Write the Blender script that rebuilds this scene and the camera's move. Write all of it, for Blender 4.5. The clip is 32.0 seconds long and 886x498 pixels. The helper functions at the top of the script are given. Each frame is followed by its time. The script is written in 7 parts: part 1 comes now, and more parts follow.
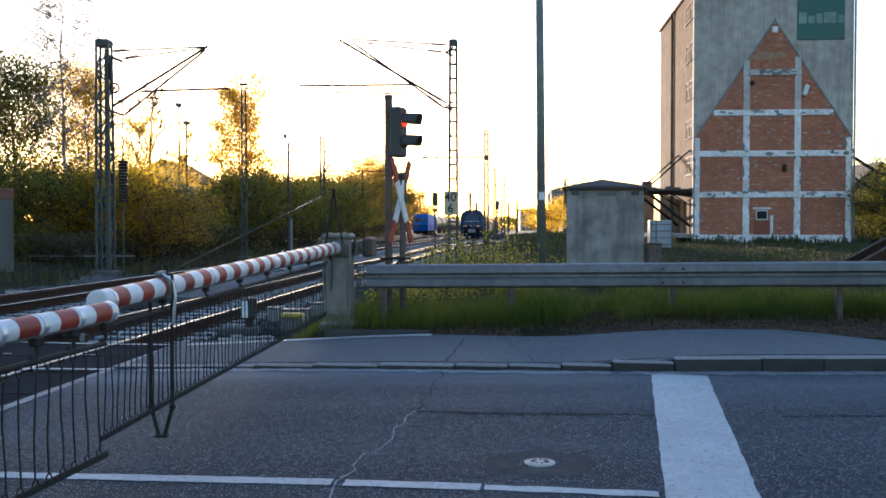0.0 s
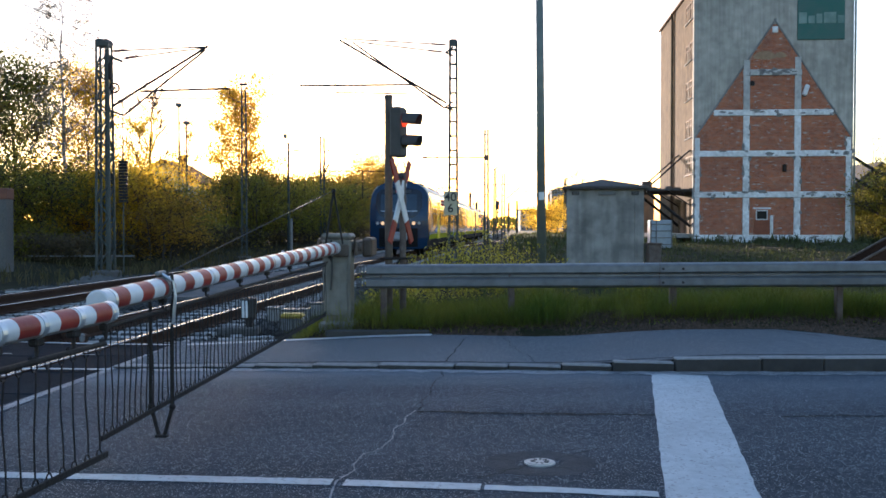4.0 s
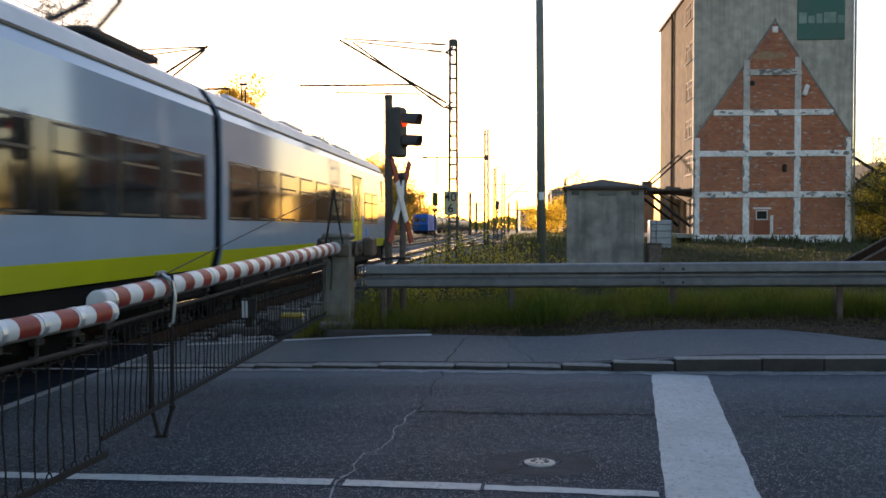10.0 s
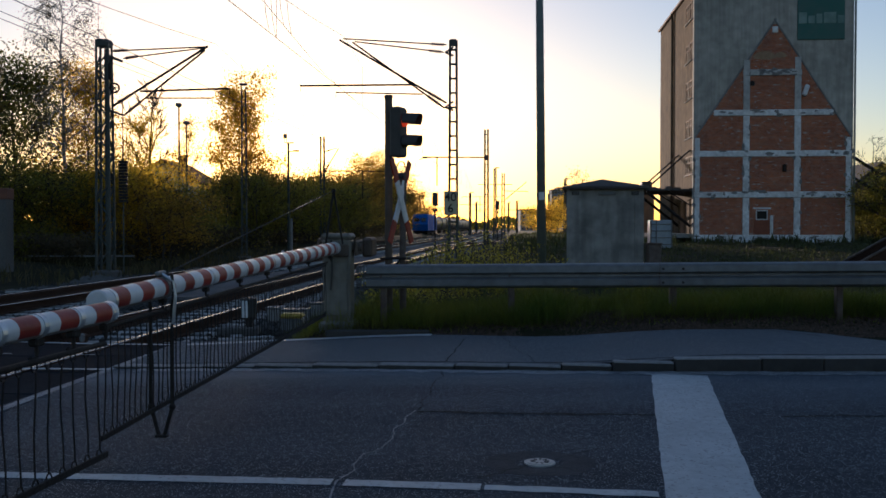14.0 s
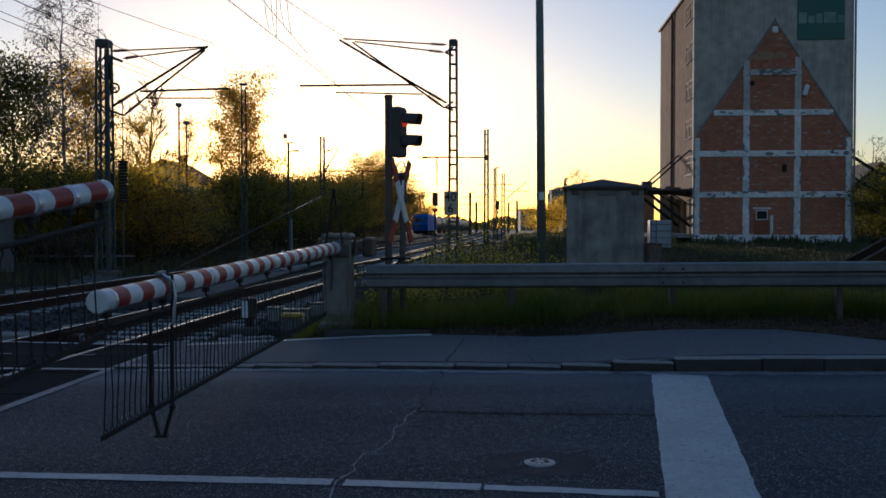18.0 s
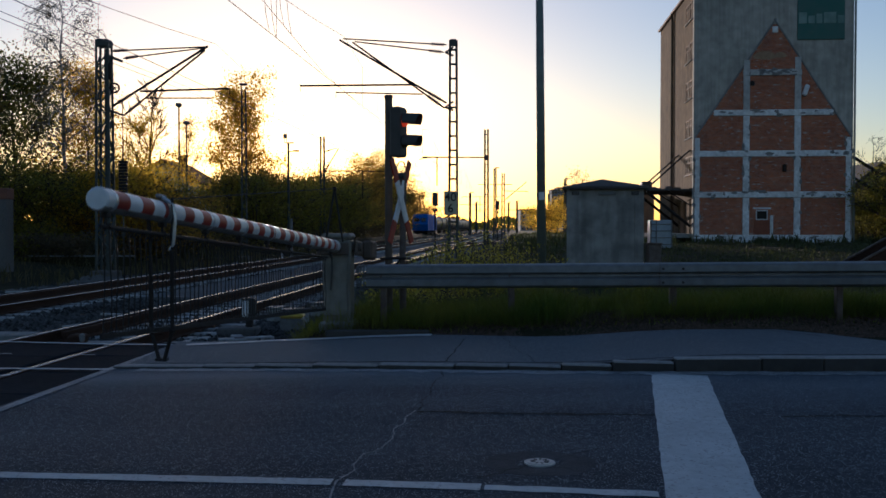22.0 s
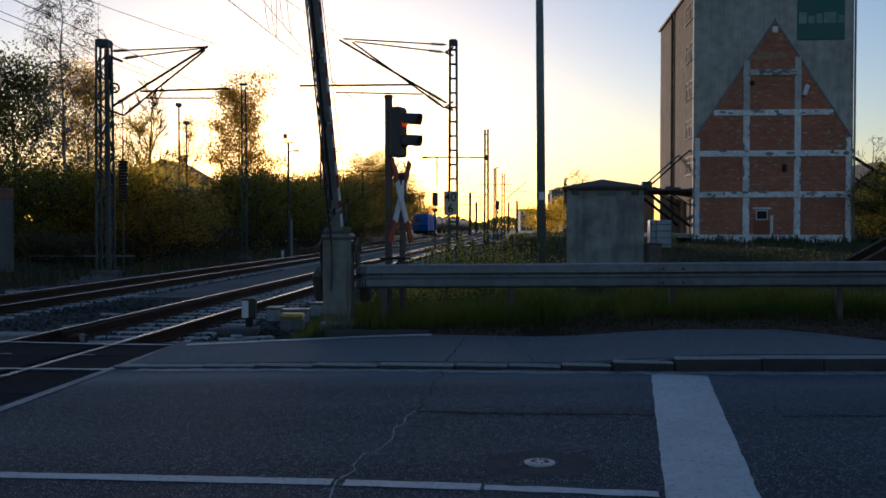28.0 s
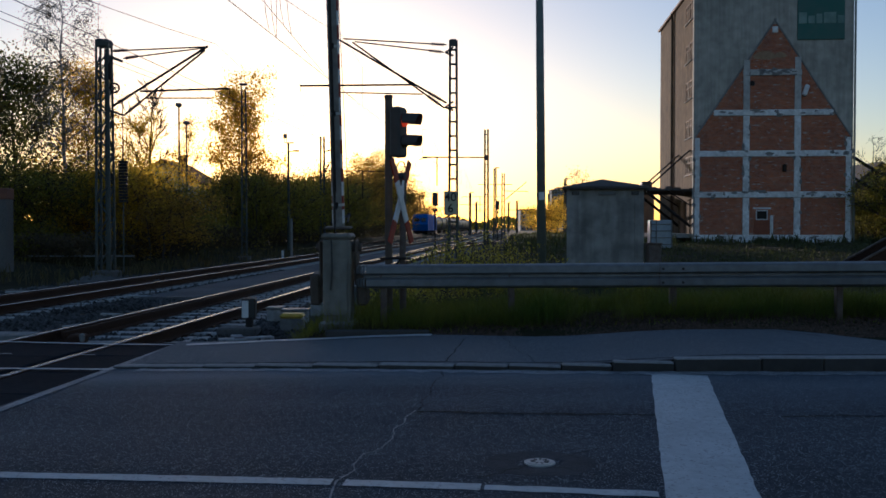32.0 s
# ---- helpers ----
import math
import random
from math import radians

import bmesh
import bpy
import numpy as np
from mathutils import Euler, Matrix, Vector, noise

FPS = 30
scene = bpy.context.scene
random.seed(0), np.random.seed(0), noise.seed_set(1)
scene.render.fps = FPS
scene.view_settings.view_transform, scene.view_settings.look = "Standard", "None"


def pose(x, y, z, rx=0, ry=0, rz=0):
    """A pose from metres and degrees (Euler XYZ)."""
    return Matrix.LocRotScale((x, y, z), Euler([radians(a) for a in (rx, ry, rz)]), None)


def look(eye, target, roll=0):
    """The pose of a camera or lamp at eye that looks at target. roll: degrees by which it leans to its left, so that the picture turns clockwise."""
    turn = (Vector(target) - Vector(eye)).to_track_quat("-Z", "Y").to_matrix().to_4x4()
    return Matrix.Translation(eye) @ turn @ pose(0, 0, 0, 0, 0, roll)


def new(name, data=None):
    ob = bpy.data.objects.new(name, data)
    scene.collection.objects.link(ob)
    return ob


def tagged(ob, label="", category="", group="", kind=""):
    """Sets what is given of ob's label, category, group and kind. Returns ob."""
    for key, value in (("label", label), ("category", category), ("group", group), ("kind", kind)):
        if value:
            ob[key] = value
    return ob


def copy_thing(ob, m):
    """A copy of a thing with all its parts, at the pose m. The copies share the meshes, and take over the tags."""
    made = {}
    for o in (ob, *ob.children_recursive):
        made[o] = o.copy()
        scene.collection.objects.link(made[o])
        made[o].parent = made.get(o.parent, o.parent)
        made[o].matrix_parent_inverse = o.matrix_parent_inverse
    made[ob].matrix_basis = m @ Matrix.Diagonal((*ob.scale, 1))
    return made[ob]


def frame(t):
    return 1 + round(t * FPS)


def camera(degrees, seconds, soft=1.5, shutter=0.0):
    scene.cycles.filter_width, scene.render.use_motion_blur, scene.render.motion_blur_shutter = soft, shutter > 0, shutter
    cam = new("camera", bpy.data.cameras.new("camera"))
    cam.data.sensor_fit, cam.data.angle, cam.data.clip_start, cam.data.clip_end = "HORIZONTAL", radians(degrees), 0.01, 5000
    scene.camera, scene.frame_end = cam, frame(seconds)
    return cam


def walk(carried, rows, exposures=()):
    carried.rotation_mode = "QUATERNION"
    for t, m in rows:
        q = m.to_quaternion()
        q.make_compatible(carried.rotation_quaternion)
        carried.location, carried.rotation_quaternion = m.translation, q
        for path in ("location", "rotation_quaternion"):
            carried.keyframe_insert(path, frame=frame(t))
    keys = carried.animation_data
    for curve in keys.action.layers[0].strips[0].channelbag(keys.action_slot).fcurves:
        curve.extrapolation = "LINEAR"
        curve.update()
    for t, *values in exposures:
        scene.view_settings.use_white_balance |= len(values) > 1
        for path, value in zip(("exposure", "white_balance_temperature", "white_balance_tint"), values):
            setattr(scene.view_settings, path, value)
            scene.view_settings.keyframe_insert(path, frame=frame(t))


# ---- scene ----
CAM_Z = 1.45
LEAN = 0.08                      # the railway runs this much to the right per metre ahead

cam = camera(51.1, 32.0, soft=1.65, shutter=0.28)
STILL = look((0, 0, CAM_Z), (0, 100, CAM_Z - 2.317))
walk(cam, [(0.0, STILL), (32.0, STILL)],
     [(0.0, 1.56, 5150, 20), (3.5, 1.56, 5150, 20), (5.5, 1.5, 4950, 20), (6.0, 1.72, 4650, 18), (7.0, 2.68, 5100, 20), (8.0, 2.8, 5600, 20), (9.0, 2.2, 6050, 22), (10.0, 1.32, 6050, 24),
      (11.0, 1.58, 6700, 26), (12.0, 1.5, 6500, 26), (13.0, 0.84, 5800, 25), (14.0, -0.1, 5080, 21), (17.0, -0.24, 4880, 20), (19.0, -0.32, 4820, 20), (32.0, -0.24, 4820, 20)])

# ---- light: a low sun behind the trees, a clear evening sky
SUN_AZ, SUN_EL = radians(-9.08), radians(3.6)
sky = bpy.data.worlds.new("evening_sky")
scene.world = sky
sky.use_nodes = True
wn = sky.node_tree.nodes
sky_tex = wn.new("ShaderNodeTexSky")
sky_tex.sky_type = "NISHITA"
sky_tex.sun_disc = False
sky_tex.sun_elevation = SUN_EL
sky_tex.sun_rotation = SUN_AZ
sky_tex.air_density, sky_tex.dust_density, sky_tex.ozone_density = 1.0, 0.7, 1.3
wn["Background"].inputs["Strength"].default_value = 0.2
sky.node_tree.links.new(sky_tex.outputs[0], wn["Background"].inputs["Color"])
sun_data = bpy.data.lights.new("sun", "SUN")
sun_data.energy, sun_data.angle, sun_data.color = 5.0, radians(0.5), (1.0, 0.72, 0.42)
sun = new("sun", sun_data)
sun_way = Vector((math.sin(SUN_AZ) * math.cos(SUN_EL), math.cos(SUN_AZ) * math.cos(SUN_EL), math.sin(SUN_EL)))
sun.matrix_world = look(sun_way * 50, (0, 0, 0))


# ---- materials
def material(name, base, second=None, rough=0.7, metal=0.0, scale=8.0, big=0.6, bump=0.2, bump_scale=None,
             speck=None, speck_scale=300.0, speck_cut=0.62, translucent=0.0, vary=0.0, island=False, glow=None, spec=0.5, streak=0.0, along=None, kerb_pale=None):
    """Two scales of variation between base and second colour, optional specks, bump and change from piece to piece."""
    m = bpy.data.materials.new(name)
    m.use_nodes = True
    nt = m.node_tree
    n, l = nt.nodes, nt.links
    b = n["Principled BSDF"]
    b.inputs["Roughness"].default_value = rough
    b.inputs["Metallic"].default_value = metal
    b.inputs["Specular IOR Level"].default_value = spec
    second = second or tuple(c * 0.7 for c in base)
    co = n.new("ShaderNodeTexCoord")
    fine, wide = n.new("ShaderNodeTexNoise"), n.new("ShaderNodeTexNoise")
    fine.inputs["Scale"].default_value, fine.inputs["Detail"].default_value = scale, 8
    wide.inputs["Scale"].default_value, wide.inputs["Detail"].default_value = big, 4
    l.new(co.outputs["Object"], fine.inputs["Vector"])
    if along:
        # wear drawn out along the way of the traffic
        lane = n.new("ShaderNodeMapping")
        lane.inputs["Scale"].default_value = along
        l.new(co.outputs["Object"], lane.inputs["Vector"])
        l.new(lane.outputs[0], wide.inputs["Vector"])
    else:
        l.new(co.outputs["Object"], wide.inputs["Vector"])
    both = n.new("ShaderNodeMath")
    both.operation = "ADD"
    l.new(fine.outputs["Fac"], both.inputs[0])
    l.new(wide.outputs["Fac"], both.inputs[1])
    ramp = n.new("ShaderNodeMapRange")
    ramp.inputs[1].default_value, ramp.inputs[2].default_value = 0.75, 1.25
    l.new(both.outputs[0], ramp.inputs[0])
    mix = n.new("ShaderNodeMix")
    mix.data_type = "RGBA"
    l.new(ramp.outputs[0], mix.inputs[0])
    mix.inputs[6].default_value = (*base, 1)
    mix.inputs[7].default_value = (*second, 1)
    out = mix.outputs[2]
    if speck:
        dots = n.new("ShaderNodeTexVoronoi")
        dots.inputs["Scale"].default_value = speck_scale
        l.new(co.outputs["Object"], dots.inputs["Vector"])
        cut = n.new("ShaderNodeSeparateColor")
        l.new(dots.outputs["Color"], cut.inputs[0])
        over = n.new("ShaderNodeMath")
        over.operation = "GREATER_THAN"
        over.inputs[1].default_value = speck_cut
        l.new(cut.outputs[0], over.inputs[0])
        mix2 = n.new("ShaderNodeMix")
        mix2.data_type = "RGBA"
        l.new(over.outputs[0], mix2.inputs[0])
        l.new(out, mix2.inputs[6])
        mix2.inputs[7].default_value = (*speck, 1)
        out = mix2.outputs[2]
    if kerb_pale:
        # the colour pales from y0 to y1, towards the kerb, in uneven streaks
        colour, y0, y1, most = kerb_pale
        sep, near, mottle, amount, paled = (n.new("ShaderNode" + k) for k in ("SeparateXYZ", "MapRange", "MapRange", "Math", "Mix"))
        paled.data_type, amount.operation, near.interpolation_type = "RGBA", "MULTIPLY", "SMOOTHSTEP"
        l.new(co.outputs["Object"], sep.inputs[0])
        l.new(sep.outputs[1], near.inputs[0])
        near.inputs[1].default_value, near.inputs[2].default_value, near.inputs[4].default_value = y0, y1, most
        l.new(wide.outputs["Fac"], mottle.inputs[0])
        mottle.inputs[1].default_value, mottle.inputs[2].default_value, mottle.inputs[3].default_value = 0.35, 0.65, 0.45
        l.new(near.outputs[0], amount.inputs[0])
        l.new(mottle.outputs[0], amount.inputs[1])
        l.new(amount.outputs[0], paled.inputs[0])
        l.new(out, paled.inputs[6])
        paled.inputs[7].default_value = (*colour, 1)
        out = paled.outputs[2]
    if streak:
        # rain streaks running down the face
        mp, st = n.new("ShaderNodeMapping"), n.new("ShaderNodeTexNoise")
        mp.inputs["Scale"].default_value = (5.0, 5.0, 0.35)
        st.inputs["Scale"].default_value, st.inputs["Detail"].default_value = 1.0, 7
        l.new(co.outputs["Object"], mp.inputs["Vector"])
        l.new(mp.outputs[0], st.inputs["Vector"])
        sr = n.new("ShaderNodeMapRange")
        sr.inputs[1].default_value, sr.inputs[2].default_value = 0.42, 0.68
        sr.inputs[3].default_value, sr.inputs[4].default_value = 1.1, 1.1 - streak
        l.new(st.outputs["Fac"], sr.inputs[0])
        sh_ = n.new("ShaderNodeHueSaturation")
        l.new(sr.outputs[0], sh_.inputs["Value"])
        l.new(out, sh_.inputs["Color"])
        out = sh_.outputs[0]
    if vary:
        src = n.new("ShaderNodeNewGeometry" if island else "ShaderNodeObjectInfo")
        hsv = n.new("ShaderNodeHueSaturation")
        rng = n.new("ShaderNodeMapRange")
        rng.inputs[3].default_value, rng.inputs[4].default_value = 1 - vary, 1 + vary
        l.new(src.outputs["Random Per Island" if island else "Random"], rng.inputs[0])
        l.new(rng.outputs[0], hsv.inputs["Value"])
        l.new(out, hsv.inputs["Color"])
        out = hsv.outputs[0]
    l.new(out, b.inputs["Base Color"])
    if bump:
        bn, bt = n.new("ShaderNodeBump"), n.new("ShaderNodeTexNoise")
        bt.inputs["Scale"].default_value, bt.inputs["Detail"].default_value = bump_scale or scale * 4, 6
        bn.inputs["Strength"].default_value, bn.inputs["Distance"].default_value = bump, 0.02
        l.new(co.outputs["Object"], bt.inputs["Vector"])
        l.new(bt.outputs["Fac"], bn.inputs["Height"])
        l.new(bn.outputs[0], b.inputs["Normal"])
    if translucent:
        tr, sh = n.new("ShaderNodeBsdfTranslucent"), n.new("ShaderNodeMixShader")
        l.new(out, tr.inputs["Color"])
        sh.inputs[0].default_value = translucent
        l.new(b.outputs[0], sh.inputs[1])
        l.new(tr.outputs[0], sh.inputs[2])
        l.new(sh.outputs[0], n["Material Output"].inputs["Surface"])
    if glow:
        b.inputs["Emission Color"].default_value = (*glow[0], 1)
        b.inputs["Emission Strength"].default_value = glow[1]
    return m


# The pale specks stand for chippings and for the sun glinting on them.
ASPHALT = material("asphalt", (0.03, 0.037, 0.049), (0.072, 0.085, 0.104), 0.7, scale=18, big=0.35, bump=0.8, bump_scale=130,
                   speck=(0.32, 0.35, 0.385), speck_scale=155, speck_cut=0.92, spec=0.12, along=(0.35, 3.0, 1.0), kerb_pale=((0.2, 0.22, 0.25), 7.0, 9.0, 0.85))
PATH_ASPHALT = material("path_asphalt", (0.125, 0.135, 0.15), (0.17, 0.182, 0.2), 0.78, spec=0.12, scale=30, big=0.5, bump=0.8, bump_scale=120,
                        speck=(0.3, 0.3, 0.3), speck_scale=110, speck_cut=0.86)
OPENING = material("dark_opening", (0.008, 0.008, 0.009), (0.014, 0.014, 0.015), 0.8, spec=0.1, scale=8, bump=0.1)
DECK = material("crossing_rubber", (0.009, 0.012, 0.018), (0.018, 0.023, 0.031), 0.85, spec=0.03, scale=14, bump=0.3)
WHITE_LINE = material("road_paint", (0.53, 0.55, 0.56), (0.4, 0.42, 0.43), 0.55, scale=18, big=2.0, bump=0.4, bump_scale=120,
                      speck=(0.3, 0.3, 0.31), speck_scale=70, speck_cut=0.93)
WORN_LINE = material("worn_paint", (0.336, 0.344, 0.36), (0.2, 0.208, 0.216), 0.6, scale=18, big=2.0, bump=0.4, bump_scale=120,
                     speck=(0.12, 0.12, 0.12), speck_scale=60, speck_cut=0.8)
GUTTER = material("gutter_dust", (0.26, 0.27, 0.285), (0.15, 0.16, 0.17), 0.7, scale=14, big=1.2, bump=0.4, bump_scale=120)
SEAM = material("bitumen_seam", (0.012, 0.012, 0.013), (0.022, 0.022, 0.022), 0.8, spec=0.2, scale=20, bump=0.3)
DARK_PATCH = material("fresh_bitumen", (0.026, 0.031, 0.04), (0.048, 0.056, 0.068), 0.72, scale=25, big=3.0, bump=0.6, bump_scale=130, spec=0.25)
CRACK = material("dusty_crack", (0.34, 0.34, 0.35), (0.18, 0.18, 0.185), 0.9, scale=30, bump=0.3)
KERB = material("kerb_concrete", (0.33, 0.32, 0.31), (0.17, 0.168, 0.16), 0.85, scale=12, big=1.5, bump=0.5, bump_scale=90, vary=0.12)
KERB_FACE = material("dark_kerb_concrete", (0.052, 0.048, 0.044), (0.032, 0.03, 0.028), 0.9, scale=9, big=1.5, bump=0.5, bump_scale=90, vary=0.2)
CONCRETE = material("concrete", (0.264, 0.256, 0.24), (0.16, 0.156, 0.148), 0.85, scale=6, big=0.9, bump=0.4, bump_scale=50)
HUT_WALL = material("hut_concrete", (0.32, 0.305, 0.275), (0.17, 0.162, 0.15), 0.9, streak=0.3, scale=2.6, big=1.3, bump=0.3, bump_scale=60)
PEBBLE = material("pebble_concrete", (0.15, 0.14, 0.13), (0.09, 0.085, 0.08), 0.95, scale=30, bump=0.6)
BALLAST = material("ballast", (0.034, 0.032, 0.03), (0.115, 0.112, 0.108), 0.9, spec=0.1, scale=22, big=0.5, bump=1.0, bump_scale=30, vary=0.6, island=True)
GRAVEL = material("fine_gravel", (0.16, 0.164, 0.168), (0.104, 0.104, 0.104), 0.9, spec=0.1, scale=30, big=0.6, bump=0.6, bump_scale=90)
SLEEPER = material("sleeper_concrete", (0.4, 0.39, 0.37), (0.24, 0.23, 0.215), 0.9, scale=10, big=2, bump=0.4, vary=0.15)
COVER_IRON = material("worn_cast_iron", (0.5, 0.49, 0.47), (0.34, 0.33, 0.31), 0.5, 0.2, scale=14, bump=0.2)
RUST = material("rusty_rail", (0.07, 0.037, 0.023), (0.038, 0.021, 0.014), 0.9, spec=0.15, scale=20, bump=0.4)
RAIL_TOP = material("polished_rail", (0.55, 0.53, 0.5), (0.4, 0.38, 0.35), 0.25, 1.0, scale=12, bump=0.05)
SOIL = material("soil", (0.042, 0.034, 0.021), (0.028, 0.03, 0.014), 0.95, spec=0.05, scale=5, big=0.25, bump=0.35, bump_scale=20)
LITTER = material("leaf_litter", (0.062, 0.038, 0.024), (0.1, 0.064, 0.04), 0.9, scale=60, bump=0.5, vary=0.4, island=True)
GRASS = material("grass", (0.09, 0.132, 0.011), (0.2, 0.188, 0.02), 0.6, scale=3, big=0.8, bump=0, translucent=0.5, vary=0.35, island=True)
BANK_GRASS = material("bank_grass", (0.12, 0.092, 0.036), (0.07, 0.066, 0.02), 0.7, scale=3, big=0.8, bump=0, translucent=0.4, vary=0.35, island=True)
YARD_GRASS = material("yard_grass", (0.045, 0.062, 0.016), (0.085, 0.08, 0.03), 0.7, scale=3, big=0.4, bump=0, translucent=0.4, vary=0.35, island=True)
DRY_GRASS = material("dry_grass", (0.09, 0.095, 0.03), (0.05, 0.065, 0.018), 0.7, scale=3, big=0.8, bump=0, translucent=0.4, vary=0.35, island=True)
WEED = material("weed_leaf", (0.45, 0.4, 0.035), (0.42, 0.33, 0.035), 0.6, scale=3, bump=0, translucent=0.5, vary=0.35, island=True)
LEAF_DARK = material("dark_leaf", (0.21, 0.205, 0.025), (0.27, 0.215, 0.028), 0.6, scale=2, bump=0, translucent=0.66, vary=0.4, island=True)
# Dark leaf darkened further, to hold the shade inside the two dense crowns.
LEAF_SHADED = material("shaded_green_leaf", (0.1, 0.115, 0.018), (0.14, 0.13, 0.02), 0.6, scale=2, bump=0, translucent=0.5, vary=0.5, island=True)
# Young leaves, their colour raised to carry the glow of the sun behind.
LEAF_GOLD = material("young_backlit_leaf", (0.8, 0.53, 0.032), (0.64, 0.42, 0.028), 0.6, scale=2, bump=0, translucent=0.86, vary=0.35, island=True)
CATKIN = material("birch_catkin", (0.14, 0.1, 0.05), (0.2, 0.16, 0.06), 0.7, scale=2, bump=0, translucent=0.35, vary=0.4, island=True)
DEAD_STALK = material("dead_stalks", (0.1, 0.07, 0.034), (0.06, 0.05, 0.022), 0.8, scale=2, bump=0, translucent=0.4, vary=0.4, island=True)
# Budding leaves, also brightened in colour for the backlight.
LEAF_RUST = material("budding_backlit_leaf", (0.48, 0.29, 0.04), (0.36, 0.24, 0.035), 0.7, scale=2, bump=0, translucent=0.75, vary=0.4, island=True)
BARK = material("bark", (0.07, 0.055, 0.042), (0.035, 0.028, 0.022), 0.95, scale=14, bump=0.8)
BIRCH = material("birch_bark", (0.42, 0.4, 0.37), (0.08, 0.07, 0.065), 0.8, scale=5, big=3, bump=0.4)
STEEL = material("galvanised_steel", (0.2, 0.205, 0.21), (0.12, 0.122, 0.125), 0.5, 0.25, scale=9, big=1.2, bump=0.12)
BAR_STEEL = material("weathered_steel", (0.035, 0.029, 0.026), (0.018, 0.014, 0.012), 0.7, 0.4, scale=14, bump=0.3)
MAST = material("mast_paint", (0.075, 0.09, 0.082), (0.05, 0.055, 0.05), 0.6, 0.3, scale=9, bump=0.15)
MAST_GREEN = material("pole_paint", (0.19, 0.21, 0.18), (0.14, 0.155, 0.135), 0.55, 0.2, scale=6, big=0.7, bump=0.15)
INSULATOR = material("insulator_glaze", (0.07, 0.03, 0.02), None, 0.3, scale=5, bump=0)
WIRE = material("wire_copper", (0.06, 0.05, 0.045), None, 0.5, 0.6, scale=5, bump=0)
COLLAR = material("bright_collar", (0.62, 0.64, 0.66), (0.45, 0.46, 0.48), 0.35, 0.7, scale=12, bump=0.1)
TANK_OCHRE = material("ochre_tank_paint", (0.3, 0.19, 0.1), (0.2, 0.13, 0.07), 0.8, scale=2, bump=0.1)
BARE_ALU = material("weathered_aluminium", (0.3, 0.28, 0.25), (0.18, 0.165, 0.15), 0.6, 0.3, scale=12, big=1.5, bump=0.15)
RED_PAINT = material("red_paint", (0.31, 0.03, 0.016), (0.21, 0.022, 0.013), 0.45, spec=0.35, scale=10, big=2, bump=0.08)
WHITE_PAINT = material("white_paint", (0.74, 0.75, 0.76), (0.58, 0.59, 0.6), 0.35, scale=10, big=2, bump=0.08)
POST_GREY = material("housing_grey", (0.24, 0.225, 0.185), (0.15, 0.138, 0.112), 0.65, 0.1, streak=0.4, scale=8, big=1.5, bump=0.15)
CLAMP = material("clamp_paint", (0.13, 0.1, 0.075), (0.075, 0.058, 0.045), 0.7, 0.2, scale=10, bump=0.2)
SIGNAL_GREY = material("signal_grey", (0.06, 0.056, 0.05), (0.04, 0.036, 0.032), 0.6, scale=8, bump=0.1)
BLACK = material("black_plastic", (0.02, 0.022, 0.023), (0.035, 0.036, 0.037), 0.45, scale=8, bump=0.05)
RED_LENS = material("red_signal_glass", (0.5, 0.03, 0.01), None, 0.2, scale=5, bump=0, glow=((1.0, 0.07, 0.012), 0.4))
DARK_LENS = material("dark_signal_glass", (0.05, 0.035, 0.01), None, 0.15, scale=5, bump=0)
GALV_DARK = material("rusted_post", (0.16, 0.13, 0.11), (0.09, 0.06, 0.045), 0.7, 0.3, scale=12, bump=0.3)
SIGN_YELLOW = material("old_sign_white", (0.5, 0.45, 0.3), (0.42, 0.37, 0.24), 0.5, scale=10, bump=0.05)
SIGN_BLACK = material("sign_black", (0.015, 0.015, 0.015), None, 0.5, scale=10, bump=0)
ROOF_FELT = material("roofing_felt", (0.06, 0.05, 0.045), (0.1, 0.09, 0.08), 0.9, scale=12, bump=0.4)
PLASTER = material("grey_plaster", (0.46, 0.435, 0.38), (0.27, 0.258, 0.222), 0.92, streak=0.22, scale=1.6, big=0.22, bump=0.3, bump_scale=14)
# Beige plaster, coloured darker so that the grazing sun does not bleach it.
SIDE_PLASTER = material("darkened_plaster", (0.2, 0.14, 0.085), (0.12, 0.085, 0.055), 0.95, spec=0.06, streak=0.5, scale=1.6, big=0.3, bump=0.2, bump_scale=14)
DOOR_BROWN = material("faded_door_paint", (0.25, 0.085, 0.04), (0.19, 0.06, 0.03), 0.8, scale=6, big=1.5, bump=0.2)
LOAM = material("ochre_plaster", (0.36, 0.25, 0.15), (0.26, 0.17, 0.1), 0.9, scale=5, big=1.0, bump=0.3)
BAND = material("whitewashed_concrete", (0.86, 0.86, 0.85), (0.52, 0.51, 0.49), 0.9, scale=5, big=0.7, bump=0.3, bump_scale=20)
WORN_BAND = material("weathered_concrete_band", (0.56, 0.55, 0.52), (0.36, 0.35, 0.33), 0.9, scale=5, big=0.7, bump=0.3, bump_scale=20)
GREEN_SIGN = material("faded_green_sign", (0.035, 0.13, 0.105), (0.06, 0.13, 0.11), 0.7, scale=1.2, big=0.6, bump=0.05)
GREEN_LIGHT = material("faded_green_white", (0.22, 0.31, 0.27), (0.12, 0.2, 0.17), 0.6, scale=2, bump=0)
OLD_WOOD = material("orange_brown_wood", (0.26, 0.13, 0.06), (0.16, 0.08, 0.04), 0.8, scale=10, bump=0.2)
GLASS = material("window_glass", (0.012, 0.014, 0.017), None, 0.06, scale=2, bump=0.02, bump_scale=1.5, spec=1.0)
